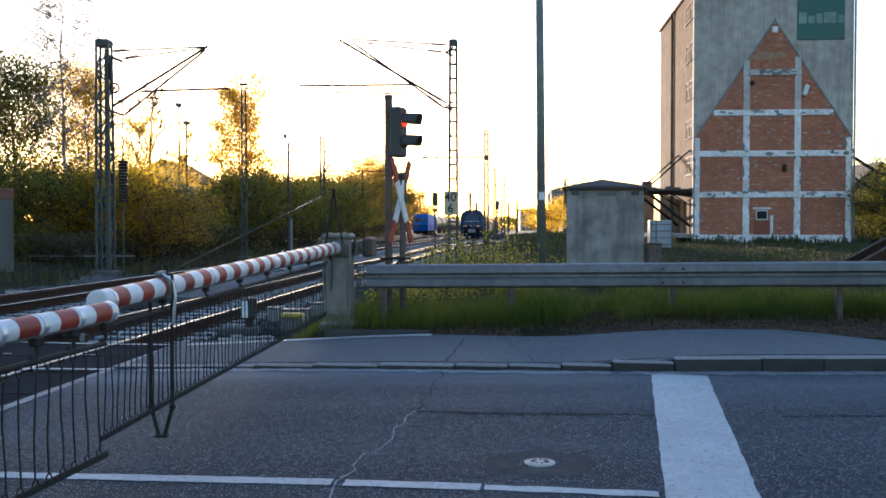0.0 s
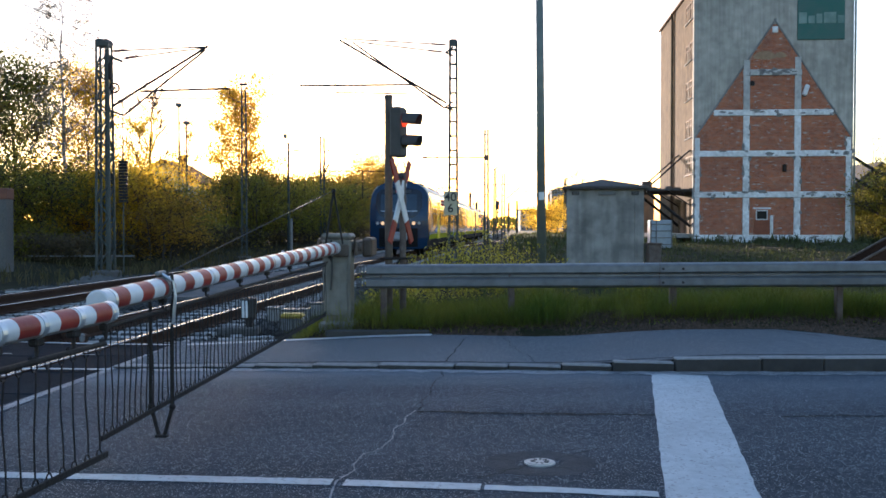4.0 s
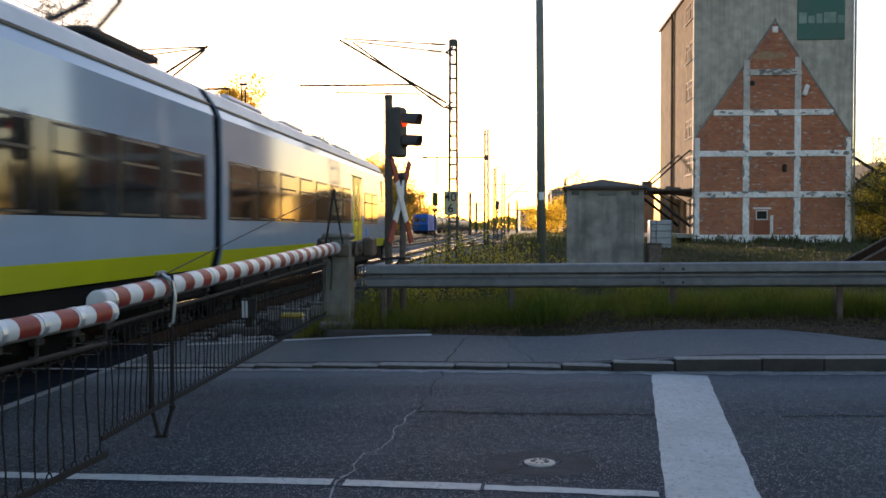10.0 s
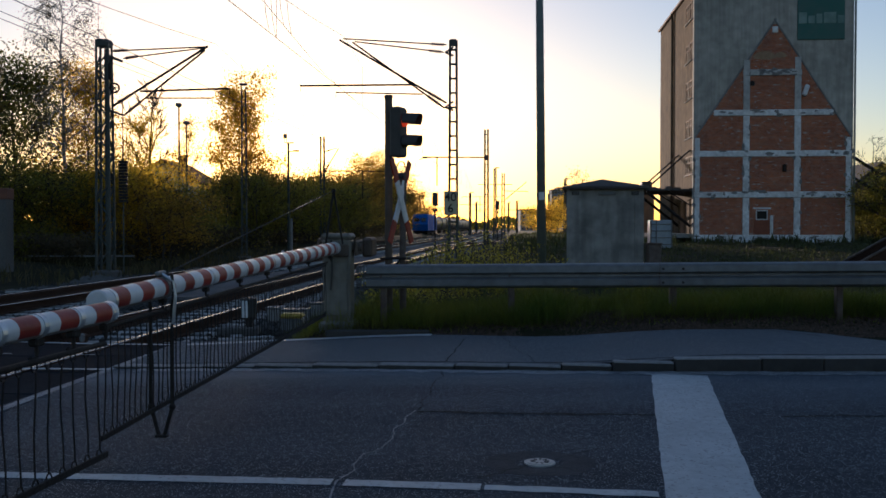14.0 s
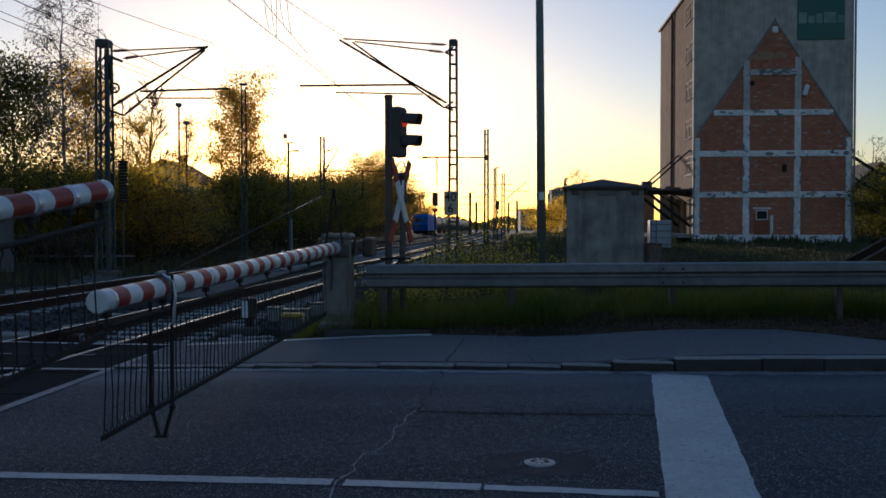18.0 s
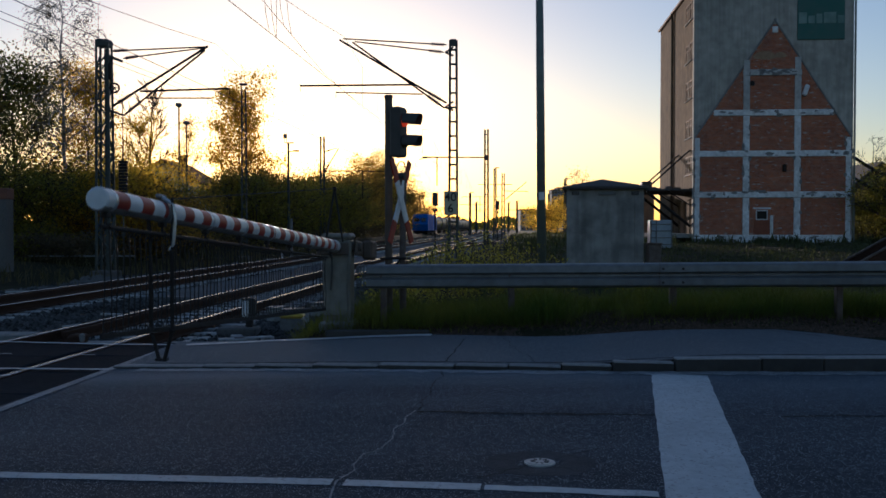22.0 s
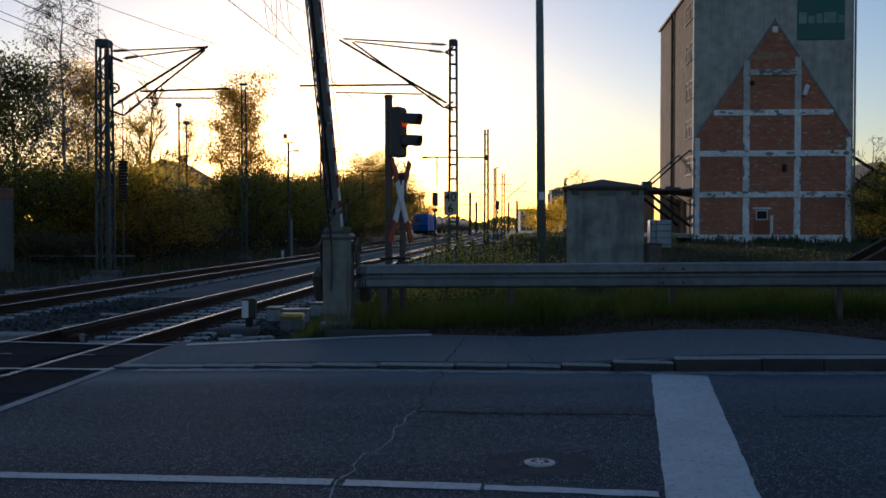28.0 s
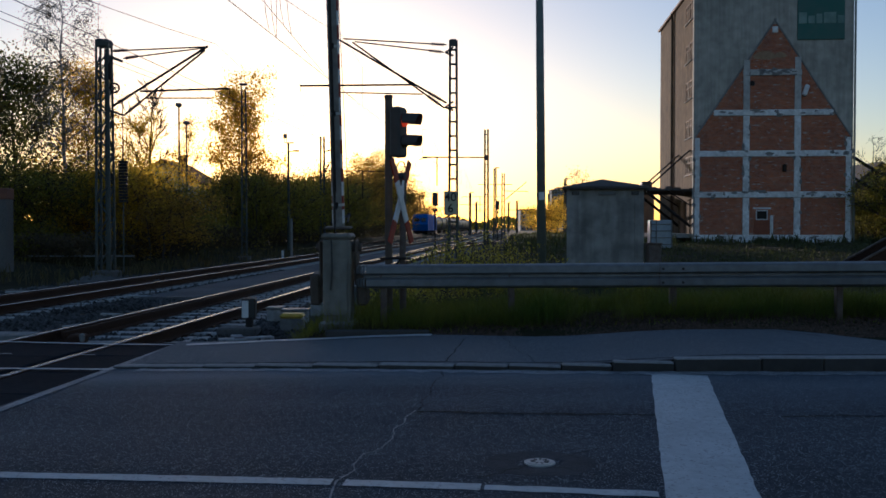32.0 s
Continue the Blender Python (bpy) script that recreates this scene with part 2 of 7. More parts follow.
# Sky mirrored in the silo panes is put into their pale colour.
PALE_SKY_PANE = material("pale_sky_glass", (0.2, 0.16, 0.11), (0.12, 0.1, 0.075), 0.8, scale=3, bump=0.02, spec=0.04)
DARK_PANE = material("dull_pane", (0.012, 0.013, 0.015), None, 0.35, scale=2, bump=0, spec=0.15)
FRAME_WHITE = material("window_frame_white", (0.6, 0.6, 0.58), None, 0.5, scale=10, bump=0)
CONTAINER = material("white_sheet_metal", (0.32, 0.36, 0.4), (0.24, 0.27, 0.3), 0.5, 0.1, scale=5, bump=0.05)
YELLOW = material("yellow_cover", (0.55, 0.38, 0.03), (0.4, 0.28, 0.03), 0.5, scale=10, bump=0.1)
TRAIN_GREY = material("train_silver", (0.42, 0.52, 0.66), (0.385, 0.48, 0.62), 0.07, 0.1, scale=1.5, big=0.3, bump=0.006, bump_scale=2, spec=0.85)
TRAIN_BAND = material("train_window_band", (0.02, 0.025, 0.032), (0.016, 0.02, 0.026), 0.08, scale=2, bump=0, spec=0.8)
TRAIN_ROOF = material("train_roof", (0.62, 0.64, 0.66), (0.5, 0.52, 0.54), 0.4, 0.1, scale=3, bump=0.02)
TRAIN_LIME = material("train_lime", (0.66, 0.66, 0.01), (0.6, 0.61, 0.01), 0.25, scale=2, bump=0.01)
TRAIN_BLUE = material("train_dark_blue", (0.014, 0.034, 0.075), (0.011, 0.027, 0.06), 0.16, scale=2, bump=0.004, spec=0.4)
TRAIN_DARK = material("underframe_dark", (0.008, 0.008, 0.009), (0.016, 0.015, 0.014), 0.85, spec=0.08, scale=8, bump=0.2)
PRINT_PALE = material("train_print_pale", (0.7, 0.6, 0.6), None, 0.6, spec=0.15, scale=4, bump=0)
PRINT_WASH = material("train_print_wash", (0.3, 0.42, 0.66), None, 0.5, spec=0.2, scale=4, bump=0)
PRINT_RED = material("train_print_red", (0.6, 0.05, 0.05), None, 0.6, spec=0.12, scale=4, bump=0)
PRINT_BLUE = material("train_print_blue", (0.13, 0.28, 0.62), None, 0.6, spec=0.12, scale=4, bump=0)
PRINT_DARK = material("train_print_dark", (0.25, 0.3, 0.38), None, 0.5, scale=4, bump=0)
COVER = material("coupler_cover", (0.32, 0.33, 0.35), (0.18, 0.18, 0.2), 0.6, scale=6, bump=0.4)
WINDSCREEN = material("windscreen_glass", (0.022, 0.042, 0.066), (0.01, 0.016, 0.026), 0.05, scale=0.6, big=0.8, bump=0, spec=0.6)
MASK = material("tinted_mask", (0.008, 0.011, 0.018), (0.012, 0.015, 0.022), 0.08, scale=2, bump=0, spec=0.5)
HEADLAMP = material("headlamp", (0.3, 0.2, 0.1), None, 0.2, scale=4, bump=0, glow=((1.0, 0.6, 0.26), 0.34))
LED_CLEAR = material("clear_lamp", (0.35, 0.4, 0.45), None, 0.1, scale=4, bump=0)
LED_RED = material("destination_leds", (0.4, 0.05, 0.03), None, 0.4, scale=4, bump=0, glow=((1.0, 0.15, 0.06), 0.03))
LOCO_BLUE = material("loco_blue", (0.03, 0.15, 0.58), (0.025, 0.12, 0.45), 0.6, scale=2, bump=0.02, spec=0.12)
TANK = material("tank_grey", (0.2, 0.19, 0.18), (0.12, 0.11, 0.1), 0.45, 0.3, scale=2, bump=0.05)
HOUSE_WALL = material("house_plaster", (0.6, 0.57, 0.5), (0.5, 0.47, 0.42), 0.9, scale=2, bump=0.1)
ROOF_TILE = material("roof_tiles", (0.2, 0.085, 0.05), (0.13, 0.06, 0.04), 0.85, scale=6, bump=0.6, bump_scale=12)
FAR_WALL = material("far_building", (0.24, 0.24, 0.25), (0.19, 0.19, 0.2), 0.9, scale=0.5, bump=0)


def brick_material():
    m = material("old_brick", (0.5, 0.15, 0.052), (0.31, 0.088, 0.036), 0.92, scale=4, big=0.5, bump=0.3, bump_scale=25)
    n, l = m.node_tree.nodes, m.node_tree.links
    b = n["Principled BSDF"]
    src = b.inputs["Base Color"].links[0].from_socket
    co = n.new("ShaderNodeTexCoord")
    turn = n.new("ShaderNodeMapping")
    turn.inputs["Rotation"].default_value = (radians(90), 0, 0)
    l.new(co.outputs["Object"], turn.inputs["Vector"])
    br = n.new("ShaderNodeTexBrick")
    br.inputs["Scale"].default_value = 1.0
    br.inputs["Brick Width"].default_value, br.inputs["Row Height"].default_value = 0.25, 0.077
    br.inputs["Mortar Size"].default_value = 0.007
    br.inputs["Mortar"].default_value = (0.36, 0.29, 0.23, 1)
    dark = n.new("ShaderNodeHueSaturation")
    dark.inputs["Value"].default_value = 0.6
    l.new(src, dark.inputs["Color"])
    l.new(src, br.inputs["Color1"])
    l.new(dark.outputs[0], br.inputs["Color2"])
    l.new(turn.outputs[0], br.inputs["Vector"])
    # crumbled plaster left along the courses
    pat, cut = n.new("ShaderNodeTexNoise"), n.new("ShaderNodeMath")
    pat.inputs["Scale"].default_value, pat.inputs["Detail"].default_value = 1.0, 9
    cut.operation, cut.inputs[1].default_value = "GREATER_THAN", 0.635
    flat = n.new("ShaderNodeMapping")
    flat.inputs["Scale"].default_value = (2.6, 2.6, 8.0)
    l.new(co.outputs["Object"], flat.inputs["Vector"])
    l.new(flat.outputs[0], pat.inputs["Vector"])
    l.new(pat.outputs["Fac"], cut.inputs[0])
    mx = n.new("ShaderNodeMix")
    mx.data_type = "RGBA"
    mx.inputs[7].default_value = (0.4, 0.35, 0.3, 1)
    l.new(cut.outputs[0], mx.inputs[0])
    l.new(br.outputs["Color"], mx.inputs[6])
    l.new(mx.outputs[2], b.inputs["Base Color"])
    return m


BRICK = brick_material()


# ---- mesh tools
class Shape:
    """Collects faces for one mesh; slot numbers the material."""

    def __init__(self):
        self.v, self.f, self.s = [], [], []

    def add(self, verts, faces, slot=0):
        k = len(self.v)
        self.v += [tuple(p) for p in verts]
        self.f += [tuple(i + k for i in f) for f in faces]
        self.s += [slot] * len(faces)
        return self

    def box(self, c, size, bevel=0.0, turn=None, slot=0):
        hx, hy, hz = (a / 2 for a in size)
        c = Vector(c)
        if not bevel:
            vs = [Vector((sx * hx, sy * hy, sz * hz)) for sx in (-1, 1) for sy in (-1, 1) for sz in (-1, 1)]
            fs = [(0, 1, 3, 2), (4, 6, 7, 5), (0, 4, 5, 1), (2, 3, 7, 6), (0, 2, 6, 4), (1, 5, 7, 3)]
        else:
            b = min(bevel, hx * 0.9, hy * 0.9, hz * 0.9)
            vs, at, h = [], {}, (hx, hy, hz)
            for s in ((i, j, k) for i in (-1, 1) for j in (-1, 1) for k in (-1, 1)):
                for a in range(3):
                    at[s, a] = len(vs)
                    vs.append(Vector([s[q] * (h[q] - (0 if q == a else b)) for q in range(3)]))
            fs = []
            for a in range(3):
                p, q = (a + 1) % 3, (a + 2) % 3
                for sa in (-1, 1):
                    ring = []
                    for sp, sq in ((-1, -1), (1, -1), (1, 1), (-1, 1)):
                        s = [0, 0, 0]
                        s[a], s[p], s[q] = sa, sp, sq
                        ring.append(at[tuple(s), a])
                    fs.append(ring)
                for sp in (-1, 1):
                    for sq in (-1, 1):
                        s0, s1 = [0, 0, 0], [0, 0, 0]
                        s0[a], s0[p], s0[q] = -1, sp, sq
                        s1[a], s1[p], s1[q] = 1, sp, sq
                        s0, s1 = tuple(s0), tuple(s1)
                        fs.append([at[s0, p], at[s1, p], at[s1, q], at[s0, q]])
            for s in ((i, j, k) for i in (-1, 1) for j in (-1, 1) for k in (-1, 1)):
                fs.append([at[s, 0], at[s, 1], at[s, 2]])
            good = []
            for f in fs:
                mid = sum((vs[i] for i in f), Vector()) / len(f)
                nrm = (vs[f[1]] - vs[f[0]]).cross(vs[f[2]] - vs[f[0]])
                good.append(tuple(f) if nrm.dot(mid) > 0 else tuple(reversed(f)))
            fs = good
        if turn is not None:
            vs = [turn @ p for p in vs]
        return self.add([p + c for p in vs], fs, slot)

    def tube(self, p0, p1, r0, r1=None, n=8, slot=0, caps=True):
        p0, p1 = Vector(p0), Vector(p1)
        r1 = r0 if r1 is None else r1
        w = (p1 - p0)
        if w.length < 1e-6:
            return self
        q = w.to_track_quat("Z", "Y")
        ring = [q @ Vector((math.cos(2 * math.pi * i / n), math.sin(2 * math.pi * i / n), 0)) for i in range(n)]
        vs = [p0 + a * r0 for a in ring] + [p1 + a * r1 for a in ring]
        fs = [(i, (i + 1) % n, n + (i + 1) % n, n + i) for i in range(n)]
        if caps:
            fs += [tuple(reversed(range(n))), tuple(range(n, 2 * n))]
        return self.add(vs, fs, slot)

    def line(self, pts, r, n=6, slot=0):
        for a, b in zip(pts, pts[1:]):
            self.tube(a, b, r, r, n, slot)
        return self

    def prism(self, profile, p0, p1, slot=0, slots=None, caps=True):
        """profile: (across, up) pairs, run from p0 to p1 in the plan; across is to the right of the way."""
        p0, p1 = Vector(p0), Vector(p1)
        w = (p1 - p0).normalized()
        side = Vector((w.y, -w.x, 0)).normalized()
        n = len(profile)
        vs = [p + side * a + Vector((0, 0, u)) for p in (p0, p1) for a, u in profile]
        fs = [(i, (i + 1) % n, n + (i + 1) % n, n + i) for i in range(n)]
        k = len(self.f)
        if caps:
            fs += [tuple(reversed(range(n))), tuple(range(n, 2 * n))]
        self.add(vs, fs, slot)
        if slots:
            for i, s in slots.items():
                self.s[k + i] = s
        return self

    def ball(self, c, r, n=8, squash=1.0, slot=0):
        vs, fs = [], []
        for j in range(n // 2 + 1):
            a = math.pi * j / (n // 2)
            for i in range(n):
                b = 2 * math.pi * i / n
                vs.append((c[0] + r * math.sin(a) * math.cos(b), c[1] + r * math.sin(a) * math.sin(b), c[2] + r * squash * math.cos(a)))
        for j in range(n // 2):
            for i in range(n):
                fs.append((j * n + i, (j + 1) * n + i, (j + 1) * n + (i + 1) % n, j * n + (i + 1) % n))
        return self.add(vs, fs, slot)

    def hose(self, rings, n=20, bare=None):
        """One skin through rings of (x, radius, slot of the stretch behind); bare is the slot of its underside."""
        k = len(self.v)
        for x, r, _ in rings:
            self.v += [(x, r * math.cos(2 * math.pi * i / n), r * math.sin(2 * math.pi * i / n)) for i in range(n)]
        for j in range(1, len(rings)):
            for i in range(n):
                a, b = k + (j - 1) * n, k + j * n
                self.f.append((a + i, a + (i + 1) % n, b + (i + 1) % n, b + i))
                under = bare is not None and math.sin(2 * math.pi * (i + 0.5) / n) < -0.62
                self.s.append(bare if under else rings[j][2])
        for j in (0, len(rings) - 1):
            self.f.append(tuple(k + j * n + i for i in range(n)))
            self.s.append(rings[j][2])
        return self

    def mesh(self, name, mats, smooth=False):
        me = bpy.data.meshes.new(name)
        me.from_pydata(self.v, [], self.f)
        for m in (mats if isinstance(mats, (list, tuple)) else [mats]):
            me.materials.append(m)
        if any(self.s):
            me.polygons.foreach_set("material_index", self.s)
        if smooth:
            me.polygons.foreach_set("use_smooth", [True] * len(me.polygons))
        me.update()
        return me


def part(name, shape, mats, parent=None, label="", smooth=False, at=None):
    ob = new(name, shape.mesh(name, mats, smooth) if isinstance(shape, Shape) else shape)
    ob.parent = parent
    if at is not None:
        ob.matrix_basis = at
    if label:
        ob["label"] = label
    return ob


def thing(name, label, category, at=None, group="", kind=""):
    ob = new(name)
    ob.empty_display_size = 0.2
    if at is not None:
        ob.matrix_basis = at
    return tagged(ob, label, category, group, kind)


def track_x(y, u=0.0):
    return u + LEAN * y


def at_view(px, y):
    return (px - 784) / 1640 * y


def smooth_step(a, b, x):
    t = min(1.0, max(0.0, (x - a) / (b - a)))
    return t * t * (3 - 2 * t)


# ---- lie of the land
def kerb_y(x):
    """Line of the gutter along the far side of the road."""
    return 9.45 - 0.85 * smooth_step(-3.5, 2.8, x) + 0.004 * max(0, x - 3.5)


def road_z(x, y):
    tilt = smooth_step(-4.0, 3.0, x)
    return tilt * 0.03 * (min(max(y, 1.0), 9.5) - 5.0)


def path_z(x, y):
    """The footway is flush at the crossing and a kerb's height up further on."""
    lift = 0.018 + 0.018 * smooth_step(-2.5, 0.0, x) + 0.085 * smooth_step(0.9, 2.9, x)
    return road_z(x, kerb_y(x)) + lift + 0.012 * smooth_step(-3.0, 1.0, x) * max(0.0, y - kerb_y(x))


def ground_z(x, y):
    u = x - LEAN * y
    bed = -0.24
    if y < 10.85 and u > -4.2:
        z = 0.0
    else:
        verge = 0.24 - 0.3 * smooth_step(13.0, 19.0, y) + 0.53 * smooth_step(30, 58, y) * smooth_step(-1, 8, u)
        if y < 14:
            # the bank rises from the back of the footway
            foot = 11.55 - 0.7 * smooth_step(-0.9, 1.8, x)
            bank = path_z(x, foot) - 0.02 + 0.13 * smooth_step(foot, foot + 0.8, y)
            verge += (bank - verge) * (1 - smooth_step(12.2, 14.0, y))
        z = bed + (verge - bed) * smooth_step(-3.3, -1.2 - 1.2 * (1 - smooth_step(12.6, 14.5, y)), u)
    left = 1 - smooth_step(-17.5, -13.0, u)
    z += left * 0.45
    return z


# ---- the setting
def spread(lo, hi, step, far, grow=1.35):
    a = list(np.arange(lo, hi + 1e-6, step))
    s, up, dn = step, [hi], [lo]
    while up[-1] < far:
        s *= grow
        up.append(up[-1] + s)
        dn.append(dn[-1] - s)
    return list(reversed(dn[1:])) + a + up[1:]


def sheet_z(x, y):
    u = x - LEAN * y
    if -30 < u and -5 < y < 10.85 + 0.7 * (1 - smooth_step(-0.9, 1.8, x)) and u < 60:
        if u < -4.0:
            return -0.3
        if y < kerb_y(x) + 0.05:
            return road_z(x, y) - 0.12
        return path_z(x, y) - 0.1
    return ground_z(x, y) + 0.03 * noise.noise((x * 0.7, y * 0.7, 0))


def build_ground():
    xs, ys = spread(-32, 34, 0.5, 2600), spread(-8, 70, 0.5, 2600)
    s = Shape()
    s.v = [(x, y, sheet_z(x, y)) for y in ys for x in xs]
    w = len(xs)
    s.f = [(j * w + i, j * w + i + 1, (j + 1) * w + i + 1, (j + 1) * w + i) for j in range(len(ys) - 1) for i in range(w - 1)]
    s.s = []
    for j in range(len(ys) - 1):
        for i in range(w - 1):
            u = xs[i] - LEAN * ys[j]
            s.s.append(1 if -13.6 < u < -3.0 and ys[j] > 11 else 0)
    tagged(part("ground", s, [SOIL, BALLAST]), "rough trackside soil and ballast under the railway", "ground", kind="structure")


build_ground()


def strip(name, xs, lo, hi, zf, n, mat, label, category, lift=0.0):
    s = Shape()
    for x in xs:
        for k in range(n + 1):
            y = lo(x) + (hi(x) - lo(x)) * k / n
            s.v.append((x, y, zf(x, y) + lift))
    for i in range(len(xs) - 1):
        for k in range(n):
            a = i * (n + 1) + k
            s.f.append((a, a + n + 1, a + n + 2, a + 1))
            s.s.append(0)
    return tagged(part(name, s, mat), label, category, kind="structure")


def sheared(name, u0, u1, lo, hi, n, mat, label, category):
    """Road east of the tracks, its end cut along the line of the rails."""
    s = Shape()
    cols = [u0 + (u1 - u0) * (k / n) ** 2 for k in range(n + 1)]
    rows = 14
    for c in cols:
        w = 1 - smooth_step(0, 6, c - u0)
        for k in range(rows + 1):
            y = lo + (hi(c) - lo) * k / rows
            x = c + w * LEAN * y
            y = lo + (hi(x) - lo) * k / rows
            s.v.append((x, y, road_z(x, y)))
    for i in range(n):
        for k in range(rows):
            a = i * (rows + 1) + k
            s.f.append((a, a + rows + 1, a + rows + 2, a + 1))
            s.s.append(0)
    return tagged(part(name, s, mat), label, category, kind="structure")


road = sheared("road", -4.2, 70, 1.3, kerb_y, 60, ASPHALT, "worn dark asphalt road with pale specks for chippings and their sun glints", "road")
west = Shape().box((-43.2, 3.9, -0.06), (60, 15, 0.1))
tagged(part("road_west", west, ASPHALT), "asphalt road beyond the railway tracks", "road", kind="structure")
XS_PATH = [-3.3 + 0.4 * k for k in range(48)] + [17 + 4 * k for k in range(13)]


def path_back(x):
    """Line of the back of the footway; earth has crept over it further along."""
    return 11.55 - 0.7 * smooth_step(-0.9, 1.8, x) - 1.1 * smooth_step(3.9, 4.9, x)


footway = strip("pavement", XS_PATH, lambda x: kerb_y(x) + 0.12, path_back, path_z, 6, PATH_ASPHALT,
                "grey asphalt footway behind a worn kerb", "pavement")
strip("verge_earth", [3.6 + 0.25 * k for k in range(60)], lambda x: path_back(x) - 0.02, lambda x: 11.12, path_z, 4, SOIL, "bare earth creeping over the footway", "earth", -0.004)
near_walk = Shape().box((33, -1.2, -0.02), (74, 5.0, 0.2), 0.02)
tagged(part("pavement_near", near_walk, PATH_ASPHALT), "asphalt footway on the near side of the road", "pavement", kind="structure")

# kerb stones, each its own piece
kerb = thing("kerb", "weathered concrete kerb stones, sunk flush towards the crossing", "kerb", kind="structure")
rng = random.Random(4)
x = -3.38
joints = [-2.45, -1.9, -1.3, -0.63, 0.12, 0.63, 1.13, 1.6, 2.17, 2.97, 3.55]
while x < 24:
    n = joints.pop(0) - x if joints else 0.9
    c = x + n / 2
    top = path_z(c, kerb_y(c)) + 0.012
    dy = kerb_y(x + n) - kerb_y(x)
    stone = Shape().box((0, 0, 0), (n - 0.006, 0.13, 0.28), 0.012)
    # Top faces take the pale concrete, all other faces the dark one.
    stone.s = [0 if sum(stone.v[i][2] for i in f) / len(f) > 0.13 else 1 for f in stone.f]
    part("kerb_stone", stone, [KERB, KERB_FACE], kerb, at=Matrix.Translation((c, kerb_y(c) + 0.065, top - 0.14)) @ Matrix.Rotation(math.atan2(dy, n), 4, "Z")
         @ Matrix.Rotation(rng.uniform(-0.012, 0.012), 4, "Y"))
    x += n


# road markings
def ribbon(name, pts, width, zf, mat, label, rag=0.008, lift=0.005, step=0.09, seed=1):
    """A painted stripe along plan points, its edges a little ragged."""
    r = random.Random(seed)
    s, rows = Shape(), []
    for (x0, y0), (x1, y1) in zip(pts, pts[1:]):
        d = math.hypot(x1 - x0, y1 - y0)
        k = max(1, int(d / step))
        for i in range(k + (1 if (x1, y1) == pts[-1] else 0)):
            t = i / k
            nx, ny = -(y1 - y0) / d, (x1 - x0) / d
            x, y = x0 + (x1 - x0) * t, y0 + (y1 - y0) * t
            a, b = width / 2 + r.uniform(-rag, rag), width / 2 + r.uniform(-rag, rag)
            rows.append(((x + nx * a, y + ny * a), (x - nx * b, y - ny * b)))
    for p, q in rows:
        s.v += [(p[0], p[1], zf(*p) + lift), (q[0], q[1], zf(*q) + lift)]
    s.f = [(2 * i, 2 * i + 1, 2 * i + 3, 2 * i + 2) for i in range(len(rows) - 1)]
    s.s = [0] * len(s.f)
    return tagged(part(name, s, mat), label, "road marking", kind="structure")


ribbon("stop_line", [(1.24, 3.9), (1.455, 4.965), (2.16, 8.45)], 0.5, road_z, WHITE_LINE, "broad white stop line with slightly ragged edges", 0.006, seed=2)
ribbon("centre_line", [(-3.6, 5.46), (-2.58, 5.385), (-0.63, 5.225)], 0.12, road_z, WHITE_LINE, "thin white centre line on the asphalt", 0.006)
ribbon("centre_line_east", [(-0.56, 5.215), (0.21, 5.125)], 0.12, road_z, WHITE_LINE, "thin white centre line on the asphalt", 0.006, seed=3)
ribbon("centre_line_end", [(0.23, 5.12), (1.17, 4.995)], 0.1, road_z, WHITE_LINE, "thin white centre line ending at the stop line", 0.008, seed=4)
ribbon("track_line", [(-3.64, 5.2), (-3.5, 7.55), (-3.246, 11.85)], 0.095, lambda x, y: road_z(x, y) + 0.002, WORN_LINE,
       "worn white line along the edge of the crossing", 0.004, step=0.25, seed=5)
ribbon("gutter_line", [(-3.1 + 0.5 * k, kerb_y(-3.1 + 0.5 * k) - 0.09) for k in range(28)], 0.15, road_z, WORN_LINE, "faded white edge line in the gutter", 0.045, seed=6)
ribbon("path_line", [(-3.11, 11.19), (-2.17, 11.42), (-0.87, 11.43), (-0.14, 11.34)], 0.17, lambda x, y: path_z(x, y) + 0.004, WHITE_LINE, "thin white line at the back of the footway", 0.005, seed=7)
ribbon("deck_line_far", [(-6.2, 11.75), (-5.59, 11.66), (-4.2, 11.41), (-3.2, 11.33)], 0.075, lambda x, y: 0.01, WHITE_LINE, "thin white line on the crossing deck", 0.006, seed=8)
ribbon("deck_line_near", [(-6.0, 9.5), (-4.55, 9.43), (-3.35, 9.36)], 0.085, lambda x, y: 0.01, WHITE_LINE, "thin worn white line on the crossing deck", 0.01, seed=9)


for k, (mx, my) in enumerate([(-4.02, 10.45), (-4.3, 9.0), (-5.0, 10.55), (-4.15, 8.0)]):
    ribbon("deck_dash", [(mx - 0.08, my + 0.01), (mx + 0.08, my)], 0.05, lambda x, y: 0.008, WORN_LINE, "short worn white dash on the crossing deck", 0.006, step=0.04, seed=40 + k)
ribbon("gutter_strip", [(1.75 + 0.3 * k, kerb_y(1.75 + 0.3 * k) - 0.085) for k in range(16)], 0.15, road_z, GUTTER, "pale dusty strip along the foot of the kerb", 0.03, 0.0035, seed=44)


def wander(name, a, b, width, mat, label, seed, sway=0.05, zf=road_z):
    r = random.Random(seed)
    pts, n = [a], 14
    for i in range(1, n):
        t = i / n
        pts.append((a[0] + (b[0] - a[0]) * t + r.uniform(-sway, sway), a[1] + (b[1] - a[1]) * t + r.uniform(-sway, sway)))
    return ribbon(name, pts + [b], width, zf, mat, label, width * 0.35, 0.003, 0.03, seed)


